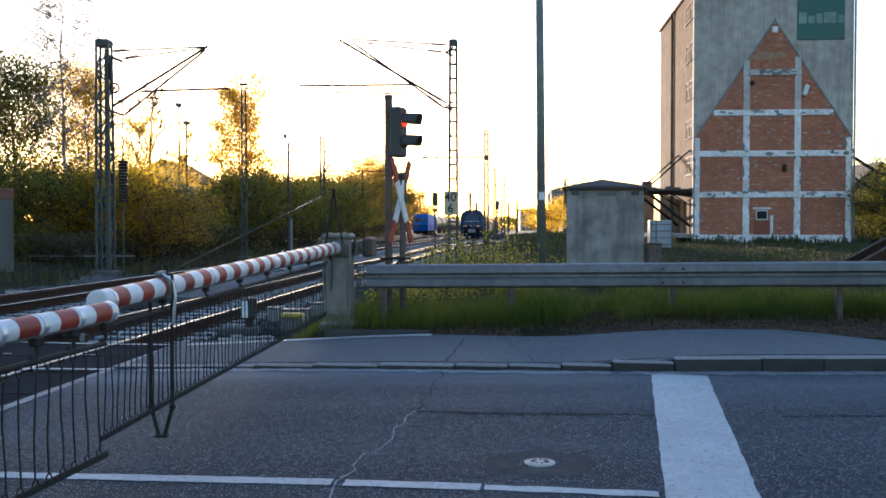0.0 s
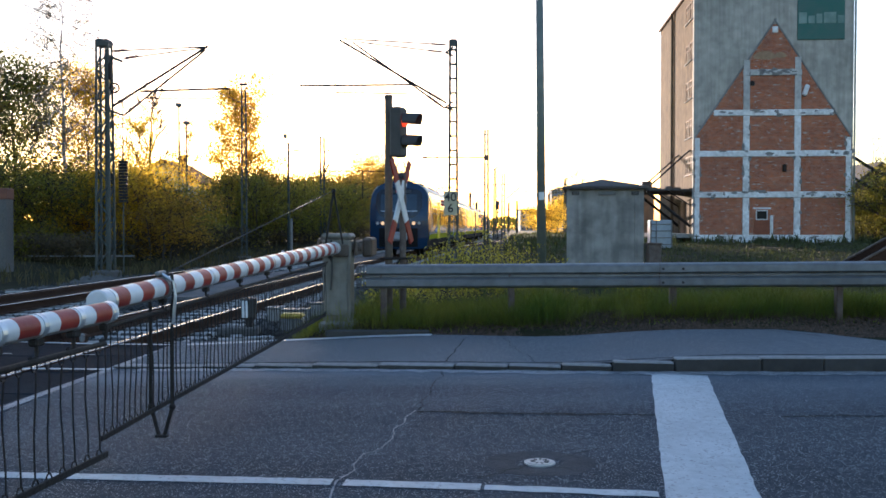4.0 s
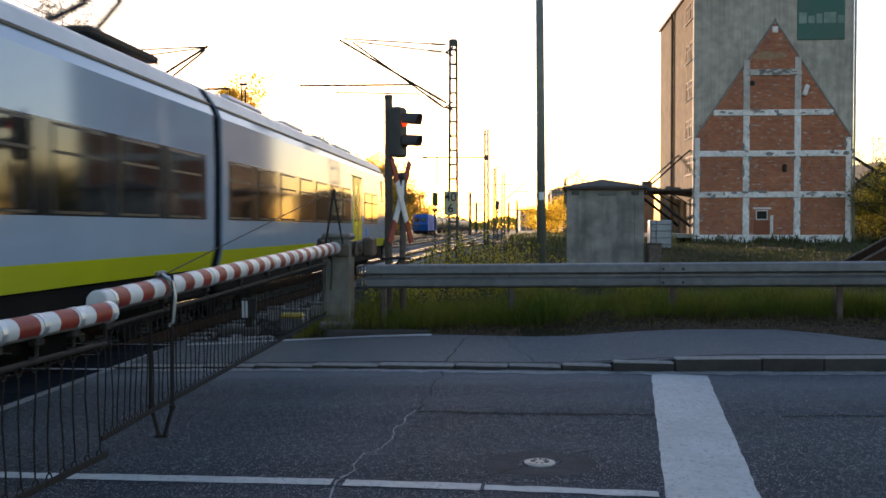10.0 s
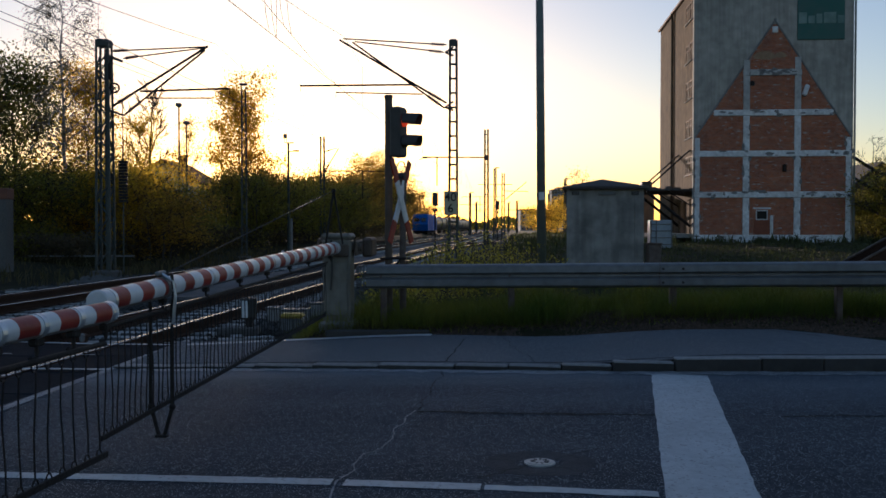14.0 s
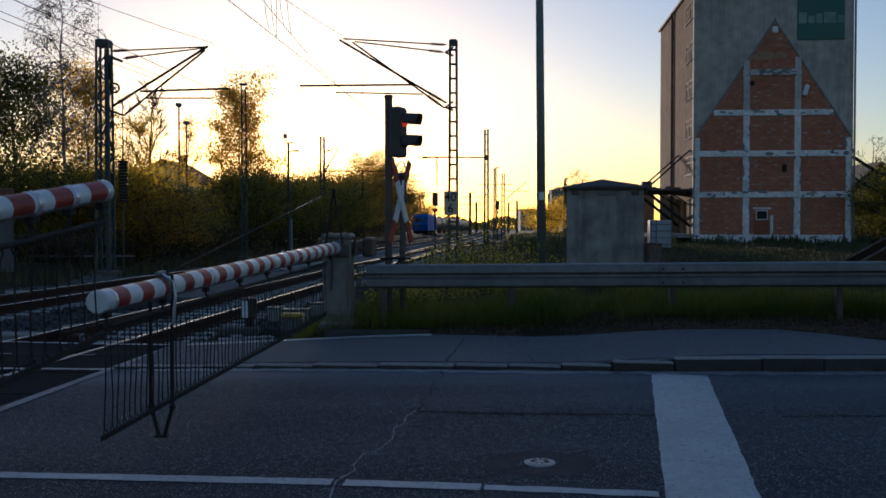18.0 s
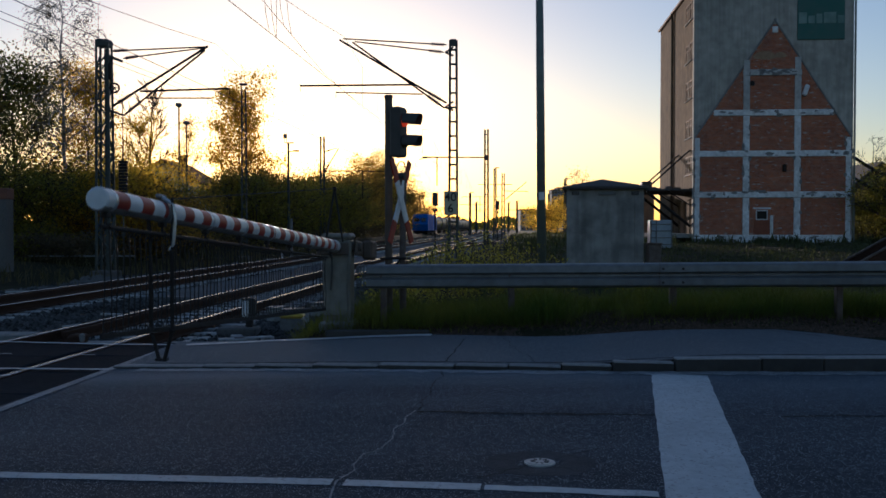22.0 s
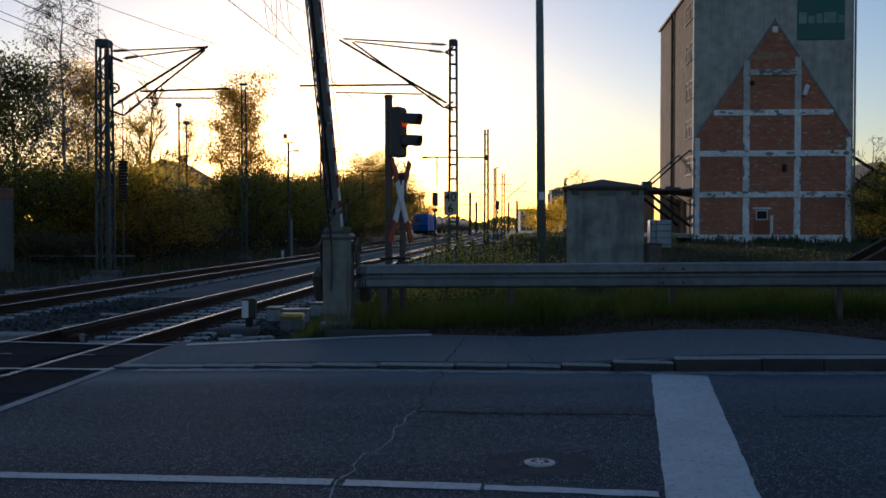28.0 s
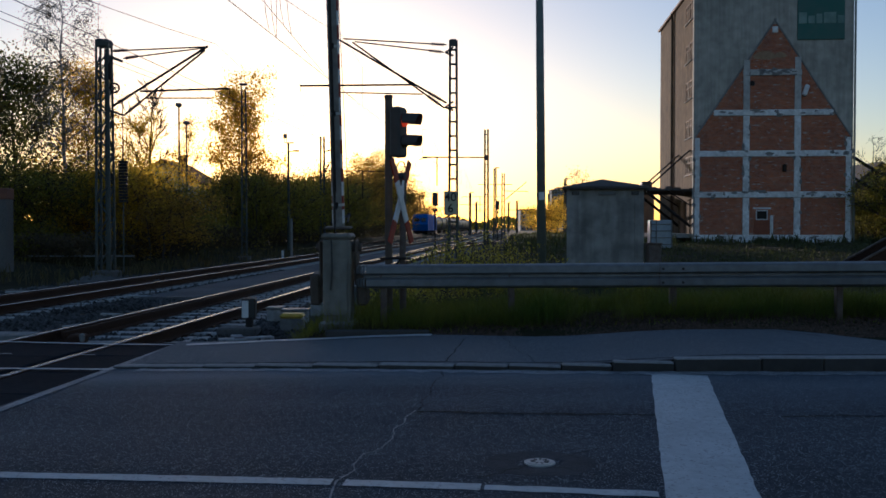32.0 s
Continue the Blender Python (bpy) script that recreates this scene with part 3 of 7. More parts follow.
wander("road_crack", (-0.72, 4.5), (-0.21, 7.13), 0.011, CRACK, "dusty crack winding across the asphalt", 11)
wander("road_crack_far", (-0.2, 7.05), (0.02, 8.9), 0.01, SEAM, "thin dark crack across the asphalt", 12, 0.03)
wander("road_seam", (-0.2, 7.08), (1.75, 6.85), 0.05, SEAM, "sealed bitumen seam in the asphalt", 13, 0.02)
wander("road_seam_east", (2.5, 6.8), (5.5, 6.9), 0.03, SEAM, "sealed bitumen seam in the asphalt", 14, 0.03)
for k, (bx, by) in enumerate([(0.15, 5.75), (0.35, 5.45), (0.2, 5.3), (1.0, 5.95), (0.9, 5.35)]):
    wander("cover_crack", (0.58, 5.62), (bx, by), 0.008, SEAM, "fine crack running from a round cover", 20 + k, 0.02)
wander("path_joint", (0.02, kerb_y(0) + 0.2), (0.25, 10.9), 0.012, SEAM, "dark joint across the footway", 30, 0.01, path_z)

wander("path_joint_east", (4.2, 10.2), (3.7, 10.85), 0.014, SEAM, "dark joint across the footway", 33, 0.01, path_z)
wander("path_crack", (0.9, kerb_y(0.9) + 0.3), (0.7, 10.9), 0.007, SEAM, "fine crack across the footway", 34, 0.03, path_z)
ribbon("kerb_joint", [(-3.1 + 0.5 * k, kerb_y(-3.1 + 0.5 * k) + 0.155) for k in range(28)], 0.045, lambda x, y: path_z(x, y) + 0.012, SEAM, "dark dirt-filled joint behind the kerb", 0.014, seed=31)
stain = Shape()
for ring_r, k0 in ((0.12, 0), (0.2, 1), (0.27, 2)):
    for k in range(24):
        a = k * math.pi / 12
        rr = ring_r * (1.0 + (0.25 * noise.noise((math.cos(a) * 2, math.sin(a) * 2, 3.0)) if k0 else 0))
        px_, py_ = 0.59 + rr * math.cos(a) * 1.25, 5.62 + rr * math.sin(a)
        stain.v.append((px_, py_, road_z(px_, py_) + (0.0025 if k0 < 2 else 0.0018)))
stain.f = [(24 * j + k, 24 * (j + 1) + k, 24 * (j + 1) + (k + 1) % 24, 24 * j + (k + 1) % 24) for j in range(2) for k in range(24)]
stain.s = [0] * len(stain.f)
tagged(part("repair_patch", stain, DARK_PATCH), "dark bitumen patch round the valve cover", "patch", kind="structure")
cover = thing("valve_cover", "small round cast-iron valve cover set in the asphalt", "manhole cover", Matrix.Translation((0.59, 5.62, road_z(0.59, 5.62))))
part("rim", Shape().tube((0, 0, -0.05), (0, 0, 0.008), 0.1, 0.094, 32), COVER_IRON, cover, "pale worn iron rim")
lid = part("lid", Shape().tube((0, 0, 0.004), (0, 0, 0.012), 0.08, 0.078, 32), COVER_IRON, cover)
for k in range(9):
    a = k * 0.7
    part("slot", Shape().box((0, 0, 0), (0.03, 0.012, 0.006), 0.002), SIGN_BLACK, lid, at=pose(0.045 * math.cos(a), 0.045 * math.sin(a), 0.0125, 0, 0, math.degrees(a)))

# crossing deck: rubber slabs between the rails
deck = thing("crossing_deck", "dark rubber slabs of the level crossing", "level crossing", kind="structure")
SLABS = [(-13.1, -11.24), (-11.0, -9.8), (-9.56, -6.64), (-6.4, -5.2), (-4.96, -4.12)]
slab_mesh = {}
for u0, u1 in SLABS:
    w = u1 - u0
    slab_mesh[w] = Shape().box((0, 0, 0), (w, 1.19, 0.12), 0.012).mesh("slab", DECK)
    for k in range(12):
        yc = -2.1 + 1.2 * k
        part("slab", slab_mesh[w], None, deck, at=Matrix.Translation((track_x(yc, (u0 + u1) / 2), yc, -0.067)) @ Matrix.Rotation(-math.atan(LEAN), 4, "Z"))

# ---- railway
RAIL = [(-0.07, -0.17), (0.07, -0.17), (0.07, -0.158), (0.012, -0.145), (0.01, -0.05), (0.034, -0.04), (0.034, -0.006), (0.028, 0.0),
        (-0.028, 0.0), (-0.034, -0.006), (-0.034, -0.04), (-0.01, -0.05), (-0.012, -0.145), (-0.07, -0.158)]
SLEEPER_SHAPE = Shape().box((0, 0, 0), (2.5, 0.24, 0.18), 0.02).mesh("sleeper", SLEEPER)


def track(name, u, y0, y1, label, first=None, count=150):
    tr = thing(name, label, "railway track", kind="structure")
    for side in (-0.752, 0.752):
        s = Shape().prism(RAIL, (track_x(y0, u + side), y0, 0), (track_x(y1, u + side), y1, 0), slots={6: 1, 7: 1, 8: 1})
        part("rail", s, [RUST, RAIL_TOP], tr, "rusty steel rail with a polished head")
    y, rest = (first or y0), Shape()
    for k in range(count):
        if y < y1:
            part("sleeper", SLEEPER_SHAPE, None, tr, at=Matrix.Translation((track_x(y, u), y, -0.262)) @ Matrix.Rotation(-math.atan(LEAN), 4, "Z"))
        y += 0.62
    while y < min(y1, 280):
        rest.box((track_x(y, u), y, -0.262), (2.5, 0.24, 0.18))
        y += 0.62
    if rest.v:
        tagged(part("far_sleepers", rest, SLEEPER, tr), kind="stuff")
    clips = Shape()
    yy = first or y0
    while yy < 34:
        for side in (-0.752, 0.752):
            for d in (-0.11, 0.11):
                clips.box((track_x(yy, u + side + d), yy, -0.16), (0.07, 0.12, 0.03))
        yy += 0.62
    if clips.v:
        tagged(part("rail_clips", clips, RUST, tr), kind="stuff")
    return tr


near_track = track("near_track", -5.8, -620, 900, "main railway track with rusty rails on concrete sleepers", 11.9, 150)
far_track = track("far_track", -10.4, -620, 900, "second railway track with rusty rails on concrete sleepers", 11.9, 120)
siding = track("siding_track", -15.4, 60, 900, "siding track beyond the main line", 60, 40)
siding_two = track("siding_track_two", -19.6, 70, 900, "outer siding track", 70, 10)
GUARD = [(-0.05, -0.17), (0.05, -0.17), (0.012, -0.13), (0.03, -0.04), (0.03, -0.012), (-0.03, -0.012), (-0.03, -0.04), (-0.012, -0.13)]
for u, name in ((-6.36, "check_rail"), (-9.86, "check_rail_far"), (-10.95, "check_rail_outer")):
    s = Shape().prism(GUARD, (track_x(12.95, u), 12.95, 0), (track_x(40, u), 40, 0))
    tagged(part(name, s, RUST), "rusty check rail inside the running rail", "rail", kind="structure")

# east siding that bends away to the weeds
bend = thing("bent_siding", "overgrown siding track curving away", "railway track", kind="structure")
for off in (-0.75, 0.75):
    s = Shape()
    p = [Vector((-2.6 + off + 0.08 * (k * 6) + 0.0011 * max(0, k * 6 - 10) ** 2, 38 + k * 6, -0.02)) for k in range(15)]
    for a, b in zip(p, p[1:]):
        s.prism(RAIL, a, b, slots={6: 1, 7: 1, 8: 1})
    part("rail", s, [RUST, RAIL_TOP], bend)

walkway = Shape()
for k in range(40):
    y = 22 + k * 1.5
    walkway.box((track_x(y, -7.95), y, -0.2), (1.5, 1.52, 0.1), 0, Matrix.Rotation(-math.atan(LEAN), 3, "Z"))
tagged(part("walkway", walkway, GRAVEL), "smooth grey gravel walkway between the two tracks", "path", kind="structure")


def scatter_stones(name, n, ubox, ybox, r0, r1, mat, label, seed, zf):
    r = random.Random(seed)
    s = Shape()
    for _ in range(n):
        y = ybox[0] + (ybox[1] - ybox[0]) * r.random() ** 1.6
        u = r.uniform(*ubox)
        x, q = track_x(y, u), r.uniform(r0, r1)
        a, b, c, d, e, f = (q * r.uniform(0.6, 1.3) for _ in range(6))
        z = zf(x, y)
        g, h = r.uniform(-q, q) * 0.5, r.uniform(-q, q) * 0.5
        s.add([(x - a, y + g, z), (x + b, y + h, z), (x + g, y - c, z), (x + h, y + d, z), (x + g * 0.5, y, z + e * 0.8), (x, y, z - f * 0.4)],
              [(0, 2, 4), (2, 1, 4), (1, 3, 4), (3, 0, 4), (2, 0, 5), (1, 2, 5), (3, 1, 5), (0, 3, 5)])
    return tagged(part(name, s, mat), label, "stones", kind="stuff")


scatter_stones("ballast_stones", 20000, (-13.4, -3.2), (11.6, 36), 0.02, 0.06, BALLAST, "grey-brown crushed ballast stones", 5, lambda x, y: ground_z(x, y) + 0.04)


def heap_z(x, y):
    return ground_z(x, y) + 0.42 * math.exp(-(((x + 11.6) / 0.9) ** 2 + ((y - 28.6) / 0.8) ** 2))


scatter_stones("rubble_heap", 420, (-13.2, -10.2), (27.4, 29.8), 0.05, 0.16, PEBBLE, "heap of broken grey concrete beside the far track", 26, heap_z)
scatter_stones("verge_litter", 16000, (-2.6, 8.5), (10.85, 11.9), 0.008, 0.026, LITTER, "brown leaf litter along the verge", 6, lambda x, y: ground_z(x, y) + (0.004 if y > path_back(x) else -0.3))
scatter_stones("edge_litter", 5000, (3.0, 8.0), (10.15, 11.2), 0.008, 0.026, LITTER, "brown leaf litter spread over the footway edge", 16,
               lambda x, y: path_z(x, y) if y > path_back(x) else path_z(x, y) - 0.2)

# old timber and rubbish lying between the tracks
rng = random.Random(17)
for k in range(14):
    y = rng.uniform(13.2, 25)
    u = rng.choice((rng.uniform(-9.2, -7.2), rng.uniform(-13.2, -12.0), rng.uniform(-4.3, -3.4)))
    x = track_x(y, u)
    sc = thing("scrap_board", "weathered grey board lying in the ballast", "debris", Matrix.Translation((x, y, ground_z(x, y) + 0.07)) @ Matrix.Rotation(rng.uniform(-0.5, 0.5) + 1.6 * (k % 2), 4, "Z"), group="scrap in the ballast")
    part("board", Shape().box((0, 0, 0), (rng.uniform(0.25, 0.8), rng.uniform(0.1, 0.2), 0.05), 0.01), SLEEPER if k % 3 else CLAMP, sc)


# ---- level crossing barriers
FAR_SWING = [(0, -1.4), (21.4, -1.4), (21.55, -0.9), (21.7, 0.5), (21.9, 2.5), (22.0, 3.5), (22.2, 5.6), (22.5, 9.3), (23.0, 15.0), (23.5, 20.5), (24.0, 27.0),
             (24.5, 31.0), (25.0, 35.6), (25.5, 41.0), (26.5, 48.5), (27.5, 57.0), (28.0, 64.0), (28.5, 70.0), (29.0, 74.5), (29.5, 78.5), (30.0, 80.8), (31.0, 82.0), (32.0, 82.6)]
NEAR_SWING = [(0, 0.4), (16.7, 0.4), (17.0, 0.8), (17.2, 1.9), (17.5, 3.5), (18.0, 7.3), (18.5, 11.7), (19.0, 15.8), (19.5, 20.4), (20.0, 25.4), (21.0, 33.0), (22.0, 39.0),
              (23.0, 44.5), (25.0, 54.5), (28.0, 70.0), (30.0, 79.0), (32.0, 83.0)]
ROD = 0.155                 # depth of the grille's rod under the boom
swings = []                 # (part, swing, kind of part)


def barrier(name, label, at, length, base, swing, spacing=0.088, stripe=0.181, leg_r=6.03, r_out=0.082, r_tip=0.068, gap=0.85, DROP=0.64, last=0.09, first_collar=0.1):
    """Pole, housing and hanging grille. Its own space: the pivot at the origin, the boom along x."""
    th = thing(name, label, "barrier", at, group="level crossing barriers")
    h = Shape().box((0.04, 0, (base + 0.1) / 2), (0.34, 0.36, 0.1 - base), 0.02)
    h.box((-0.13, 0, (base - 0.3) / 2), (0.03, 0.3, -base - 0.5), 0.01)
    part("housing", h, POST_GREY, th, "weathered grey-green steel housing")
    lid_ = Shape().box((0.04, 0, 0.145), (0.37, 0.39, 0.08), 0.03)
    part("lid", lid_, POST_GREY, th)
    part("hinge", Shape().tube((0, -0.3, 0), (0, 0.3, 0), 0.055, n=14), CLAMP, th)
    part("foundation", Shape().box((0.05, 0, base - 0.1), (0.5, 0.44, 0.24), 0.03), CONCRETE, th)
    part("door_panel", Shape().box((0.245, 0, base * 0.55), (0.012, 0.3, -base * 0.7), 0.005), POST_GREY, th)
    # the boom, in white and red bands
    wide = r_out - r_tip
    count = int((length - last - 0.3) / stripe)
    r, n = length - last - count * stripe, count
    rings = [(0.26, r_out, 0), (r, r_out - wide * r / length, 2 * ((n + 1) % 2))]
    while r < length - 1e-3:
        r = length if n == 0 else r + stripe
        rings.append((r, r_out - wide * r / length, n % 2))
        n -= 1
    rings += [(length + 0.001, r_tip + 0.003, 0), (length + 0.025, r_tip + 0.003, 0), (length + 0.035, r_tip - 0.006, 0)]
    b = Shape().hose(rings, 36, 2)
    boom = part("boom", b, [WHITE_PAINT, RED_PAINT, BARE_ALU], th, "round barrier pole banded red and white", smooth=False)
    swings.append((boom, swing, "boom"))
    for q in (-0.235, 0.235):
        part("clamp_arm", Shape().box((-0.2, q, -0.01), (0.6, 0.045, 0.2), 0.02), CLAMP, boom, "rust-brown clamp arm")
        part("counterweight", Shape().box((-0.55, q * 1.32, -0.02), (0.42, 0.14, 0.26), 0.03), CLAMP, boom)
    part("yoke", Shape().box((0.262, 0, -0.03), (0.03, 0.36, 0.16), 0.012), CLAMP, boom, "rust-brown clamp across the housing")
    part("cable", Shape().line([(0.26, -0.05, 0.1), (0.275, -0.04, -0.3), (0.27, -0.06, -0.55)], 0.012, 6), BLACK, th)
    for q in [0.55] + [length - first_collar - gap * k for k in range(int((length - 1.0) / gap) + 1)]:
        rr = r_out + 0.003 - wide * q / length
        part("collar", Shape().tube((q, 0, 0), (q + 0.035, 0, 0), rr, n=24), COLLAR, boom)
        hk = Shape().box((q + 0.02, 0, -rr - 0.015), (0.07, 0.045, 0.035), 0.008)
        hk.line([(q + 0.02, 0, -rr), (q + 0.02, 0, -ROD + 0.02), (q - 0.01, 0.012, -ROD), (q - 0.03, 0.0, -ROD + 0.02)], 0.009, 6)
        part("hanger", hk, BAR_STEEL, boom)
    part("grille_rod", Shape().tube((0.75, 0, -ROD), (length - 0.02, 0, -ROD), 0.014, n=8), BAR_STEEL, boom)
    stay = Shape()
    for q in (-0.11, 0.11):
        stay.tube((0.32, q, 0.06), (0.34, 0, 0.74), 0.014, n=6)
    stay.box((0.34, 0, 0.74), (0.05, 0.05, 0.05), 0.01)
    part("stay_frame", stay, BAR_STEEL, boom)
    part("stay_cable", Shape().tube((0.36, 0, 0.74), (leg_r - 0.1, 0, 0.09), 0.005, n=5), BAR_STEEL, boom)
    clampring = Shape().tube((leg_r - 0.03, 0, 0), (leg_r + 0.03, 0, 0), r_out + 0.006 - wide * leg_r / length, n=20).box((leg_r, 0, 0.1), (0.14, 0.03, 0.03), 0.008)
    part("leg_clamp", clampring, STEEL, boom)
    # hanging bars stay upright while the boom turns
    variants = []
    for k in range(4):
        mid = Shape()
        mid.line([(0.004 * math.sin(j * 1.3 + k), 0.006 * math.sin(j + 2 * k), -0.05 - (DROP - 0.09) * j / 5) for j in range(6)], 0.0045, 5)
        for z in (-0.025, -DROP + 0.02):
            mid.line([(0.024 * math.cos(a * 1.0472), 0, z + 0.024 * math.sin(a * 1.0472)) for a in range(7)], 0.004, 5)
        variants.append(mid.mesh("hanging_bar", BAR_STEEL))
    q, k = 0.85, 0
    rs = random.Random(7)
    while q < length - 0.03:
        ob = part("hanging_bar", variants[rs.randrange(4)], None, boom, at=Matrix.Translation((q, 0, -ROD)))
        swings.append((ob, swing, "hung"))
        q += spacing * rs.uniform(0.9, 1.1)
        k += 1
    leg = Shape()
    for s_ in (-0.075, 0.075):
        leg.line([(0, s_, 0.09 if s_ > 0 else -0.05), (0, s_ * 1.25, -0.02), (0, s_, -0.12), (0, s_, -0.83)], 0.0115, 8)
        leg.tube((0, s_, -0.3), (0, s_, -0.78), 0.0145, n=8)
        leg.line([(0, s_, -0.8), (0, s_ * 0.25, -1.0)], 0.013, 6)
        leg.ball((0, s_, -0.8), 0.024, 8)
    leg.box((0, 0, -1.0), (0.05, 0.085, 0.02), 0.006)
    lg = part("swing_leg", leg, BAR_STEEL, boom, "rusty hanging support leg with a V foot", at=Matrix.Translation((leg_r, 0, 0)))
    swings.append((lg, swing, "hung"))
    part("strap", Shape().line([(0, 0.0, 0.1), (0, 0.085, 0.05), (0, 0.1, -0.06), (0, 0.085, -0.22), (0, 0.06, -0.26)], 0.012, 8), COLLAR, lg, "bright bent steel strap")
    low = Shape().box(((0.85 + length) / 2, 0, -ROD), (length - 0.85, 0.012, 0.035), 0.004)
    lo = part("grille_foot_rail", low, BAR_STEEL, th, at=Matrix.Translation((0, 0, -DROP)))
    swings.append((lo, swing, "low"))
    return th


far_turn = Matrix.Rotation(math.atan2(-0.9961, -0.0881), 4, "Z")
far_barrier = barrier("barrier", "lowered red and white crossing barrier with hanging grille, beside the guardrail",
                      Matrix.Translation((-1.37, 12.24, 1.19)) @ far_turn, 6.93, -0.98, FAR_SWING)
near_turn = Matrix.Rotation(math.atan2(0.990, 0.139), 4, "Z")
near_barrier = barrier("barrier", "second red and white crossing barrier with a hanging grille",
                       Matrix.Translation((-1.69 - 5.2 * 0.139, 4.8 - 5.2 * 0.990, 0.985)) @ near_turn, 5.085, -0.93, NEAR_SWING, 0.11, 0.158, 3.4, 0.056, 0.053, 0.305, 0.565, 0.035, 0.03)

# ---- guardrail
FACE = [(0.0, 0.0), (0.06, 0.015), (0.08, 0.035), (0.084, 0.11), (0.07, 0.122), (0.008, 0.14), (0.006, 0.17), (0.07, 0.188), (0.084, 0.2), (0.08, 0.276), (0.06, 0.296), (0.0, 0.31)]
W_BEAM = FACE + [(a - 0.006, u) for a, u in reversed(FACE)]
rail_th = thing("guardrail", "dull galvanised steel guardrail on short posts in the grass", "guardrail")


def rail_y(x):
    return 12.1 - 0.14 * (x + 1.06)


def rail_z(x):
    return 0.655 + 0.0125 * (x + 1.06)


xs = [-0.96, 2.71, 6.95, 10.95, 14.95, 18.95]
for k, (a, b) in enumerate(zip(xs, xs[1:])):
    d = 0.004 * (k % 2)
    beam = Shape().prism(W_BEAM, (a, rail_y(a) - d, rail_z(a)), (b + 0.3, rail_y(b + 0.3) - d, rail_z(b + 0.3)))
    part("beam", beam, STEEL, rail_th)
part("lap_edge", Shape().prism(W_BEAM, (2.7, rail_y(2.7) - 0.007, rail_z(2.7)), (2.707, rail_y(2.707) - 0.007, rail_z(2.707))), GALV_DARK, rail_th)
end = Shape()
for k in range(7):
    # the end of the beam is bent back round the post
    a0, a1 = k * 0.26, (k + 1) * 0.26
    x0, x1 = (-0.96 - 0.1 * math.sin(a) for a in (a0, a1))
    y0, y1 = (rail_y(-0.96) + 0.1 * (1 - math.cos(a)) for a in (a0, a1))
    end.prism(W_BEAM, (x1, y1, rail_z(-1.0)), (x0, y0, rail_z(-1.0)))
part("end_piece", end, STEEL, rail_th, "rounded end of the guardrail")
for xp in [-0.78, 0.88, 2.89, 4.86, 6.85, 8.85, 10.85, 12.85, 14.85, 16.85, 18.85]:
    s = Shape().box((xp, rail_y(xp) + 0.1, 0.42), (0.08, 0.1, 1.0), 0.012)
    s.box((xp, rail_y(xp) + 0.03, rail_z(xp) + 0.155), (0.1, 0.07, 0.18), 0.01)
    part("post", s, GALV_DARK, rail_th)
for xb in (2.73, 2.97):
    for zb in (0.065, 0.235):
        part("bolt", Shape().tube((xb, rail_y(xb) - 0.1, rail_z(xb) + zb), (xb, rail_y(xb) - 0.02, rail_z(xb) + zb), 0.016, n=8), BAR_STEEL, rail_th)

# ---- road signal with warning cross
sig = thing("crossing_signal", "dark steel signal posts with a red-tipped white warning cross", "traffic signal", Matrix.Translation((-0.74, 12.65, 0.05)))
part("post", Shape().tube((0, 0, 0), (0, 0, 3.16), 0.052, n=14).tube((0, 0, 3.16), (0, 0, 3.2), 0.058, n=14), CLAMP, sig)
part("short_post", Shape().tube((0.19, 0.03, 0), (0.19, 0.03, 2.14), 0.045, n=12), GALV_DARK, sig)
base_s = Shape().box((0, 0, 0.15), (0.2, 0.2, 0.3), 0.03)
part("foot", base_s, GALV_DARK, sig)
part("cross_bar", Shape().box((0.09, -0.05, 0.98), (0.42, 0.03, 0.03), 0.006).box((0.06, -0.04, 0.8), (0.03, 0.03, 0.4), 0.005, Matrix.Rotation(0.5, 3, "Y")), BAR_STEEL, sig)
head = part("signal_head", Shape().box((0.145, -0.02, 2.69), (0.16, 0.26, 0.68), 0.03), SIGNAL_GREY, sig, "dark grey signal housing with two long hoods", at=Matrix.Translation((0.1, 0, 0)) @ Matrix.Rotation(radians(-24), 4, "Z") @ Matrix.Translation((-0.1, 0, 0)))
for z, mat, nm in ((2.85, RED_LENS, "red_lens"), (2.56, DARK_LENS, "amber_lens")):
    part(nm, Shape().tube((0.222, -0.02, z - 0.02), (0.262, -0.02, z - 0.02), 0.07, 0.062, 20).tube((0.262, -0.02, z - 0.02), (0.285, -0.02, z - 0.022), 0.062, 0.035, 20), mat, head, "lit red lens" if mat is RED_LENS else "unlit lens")
    hood = Shape()
    n = 18
    for k in range(n):
        a0, a1 = (math.radians(-25 + 230 * q / n) for q in (k, k + 1))
        l0, l1 = (0.2 + 0.035 * math.sin(a) for a in (a0, a1))
        c = (-0.02, z)
        for r in (0.1, 0.094):
            hood.add([(0.242, c[0] + r * math.cos(a0), c[1] + r * math.sin(a0)), (0.242, c[0] + r * math.cos(a1), c[1] + r * math.sin(a1)),
                      (0.255 + l1, c[0] + r * math.cos(a1), c[1] + r * math.sin(a1) - 0.02), (0.255 + l0, c[0] + r * math.cos(a0), c[1] + r * math.sin(a0) - 0.02)], [(0, 1, 2, 3)])
    part("hood", hood, SIGNAL_GREY, head)
for z in (2.42, 2.95):
    part("bracket", Shape().line([(0.02, 0, z), (0.1, -0.02, z + 0.05), (0.16, -0.02, z)], 0.014, 6), BAR_STEEL, sig)
ring = Shape()
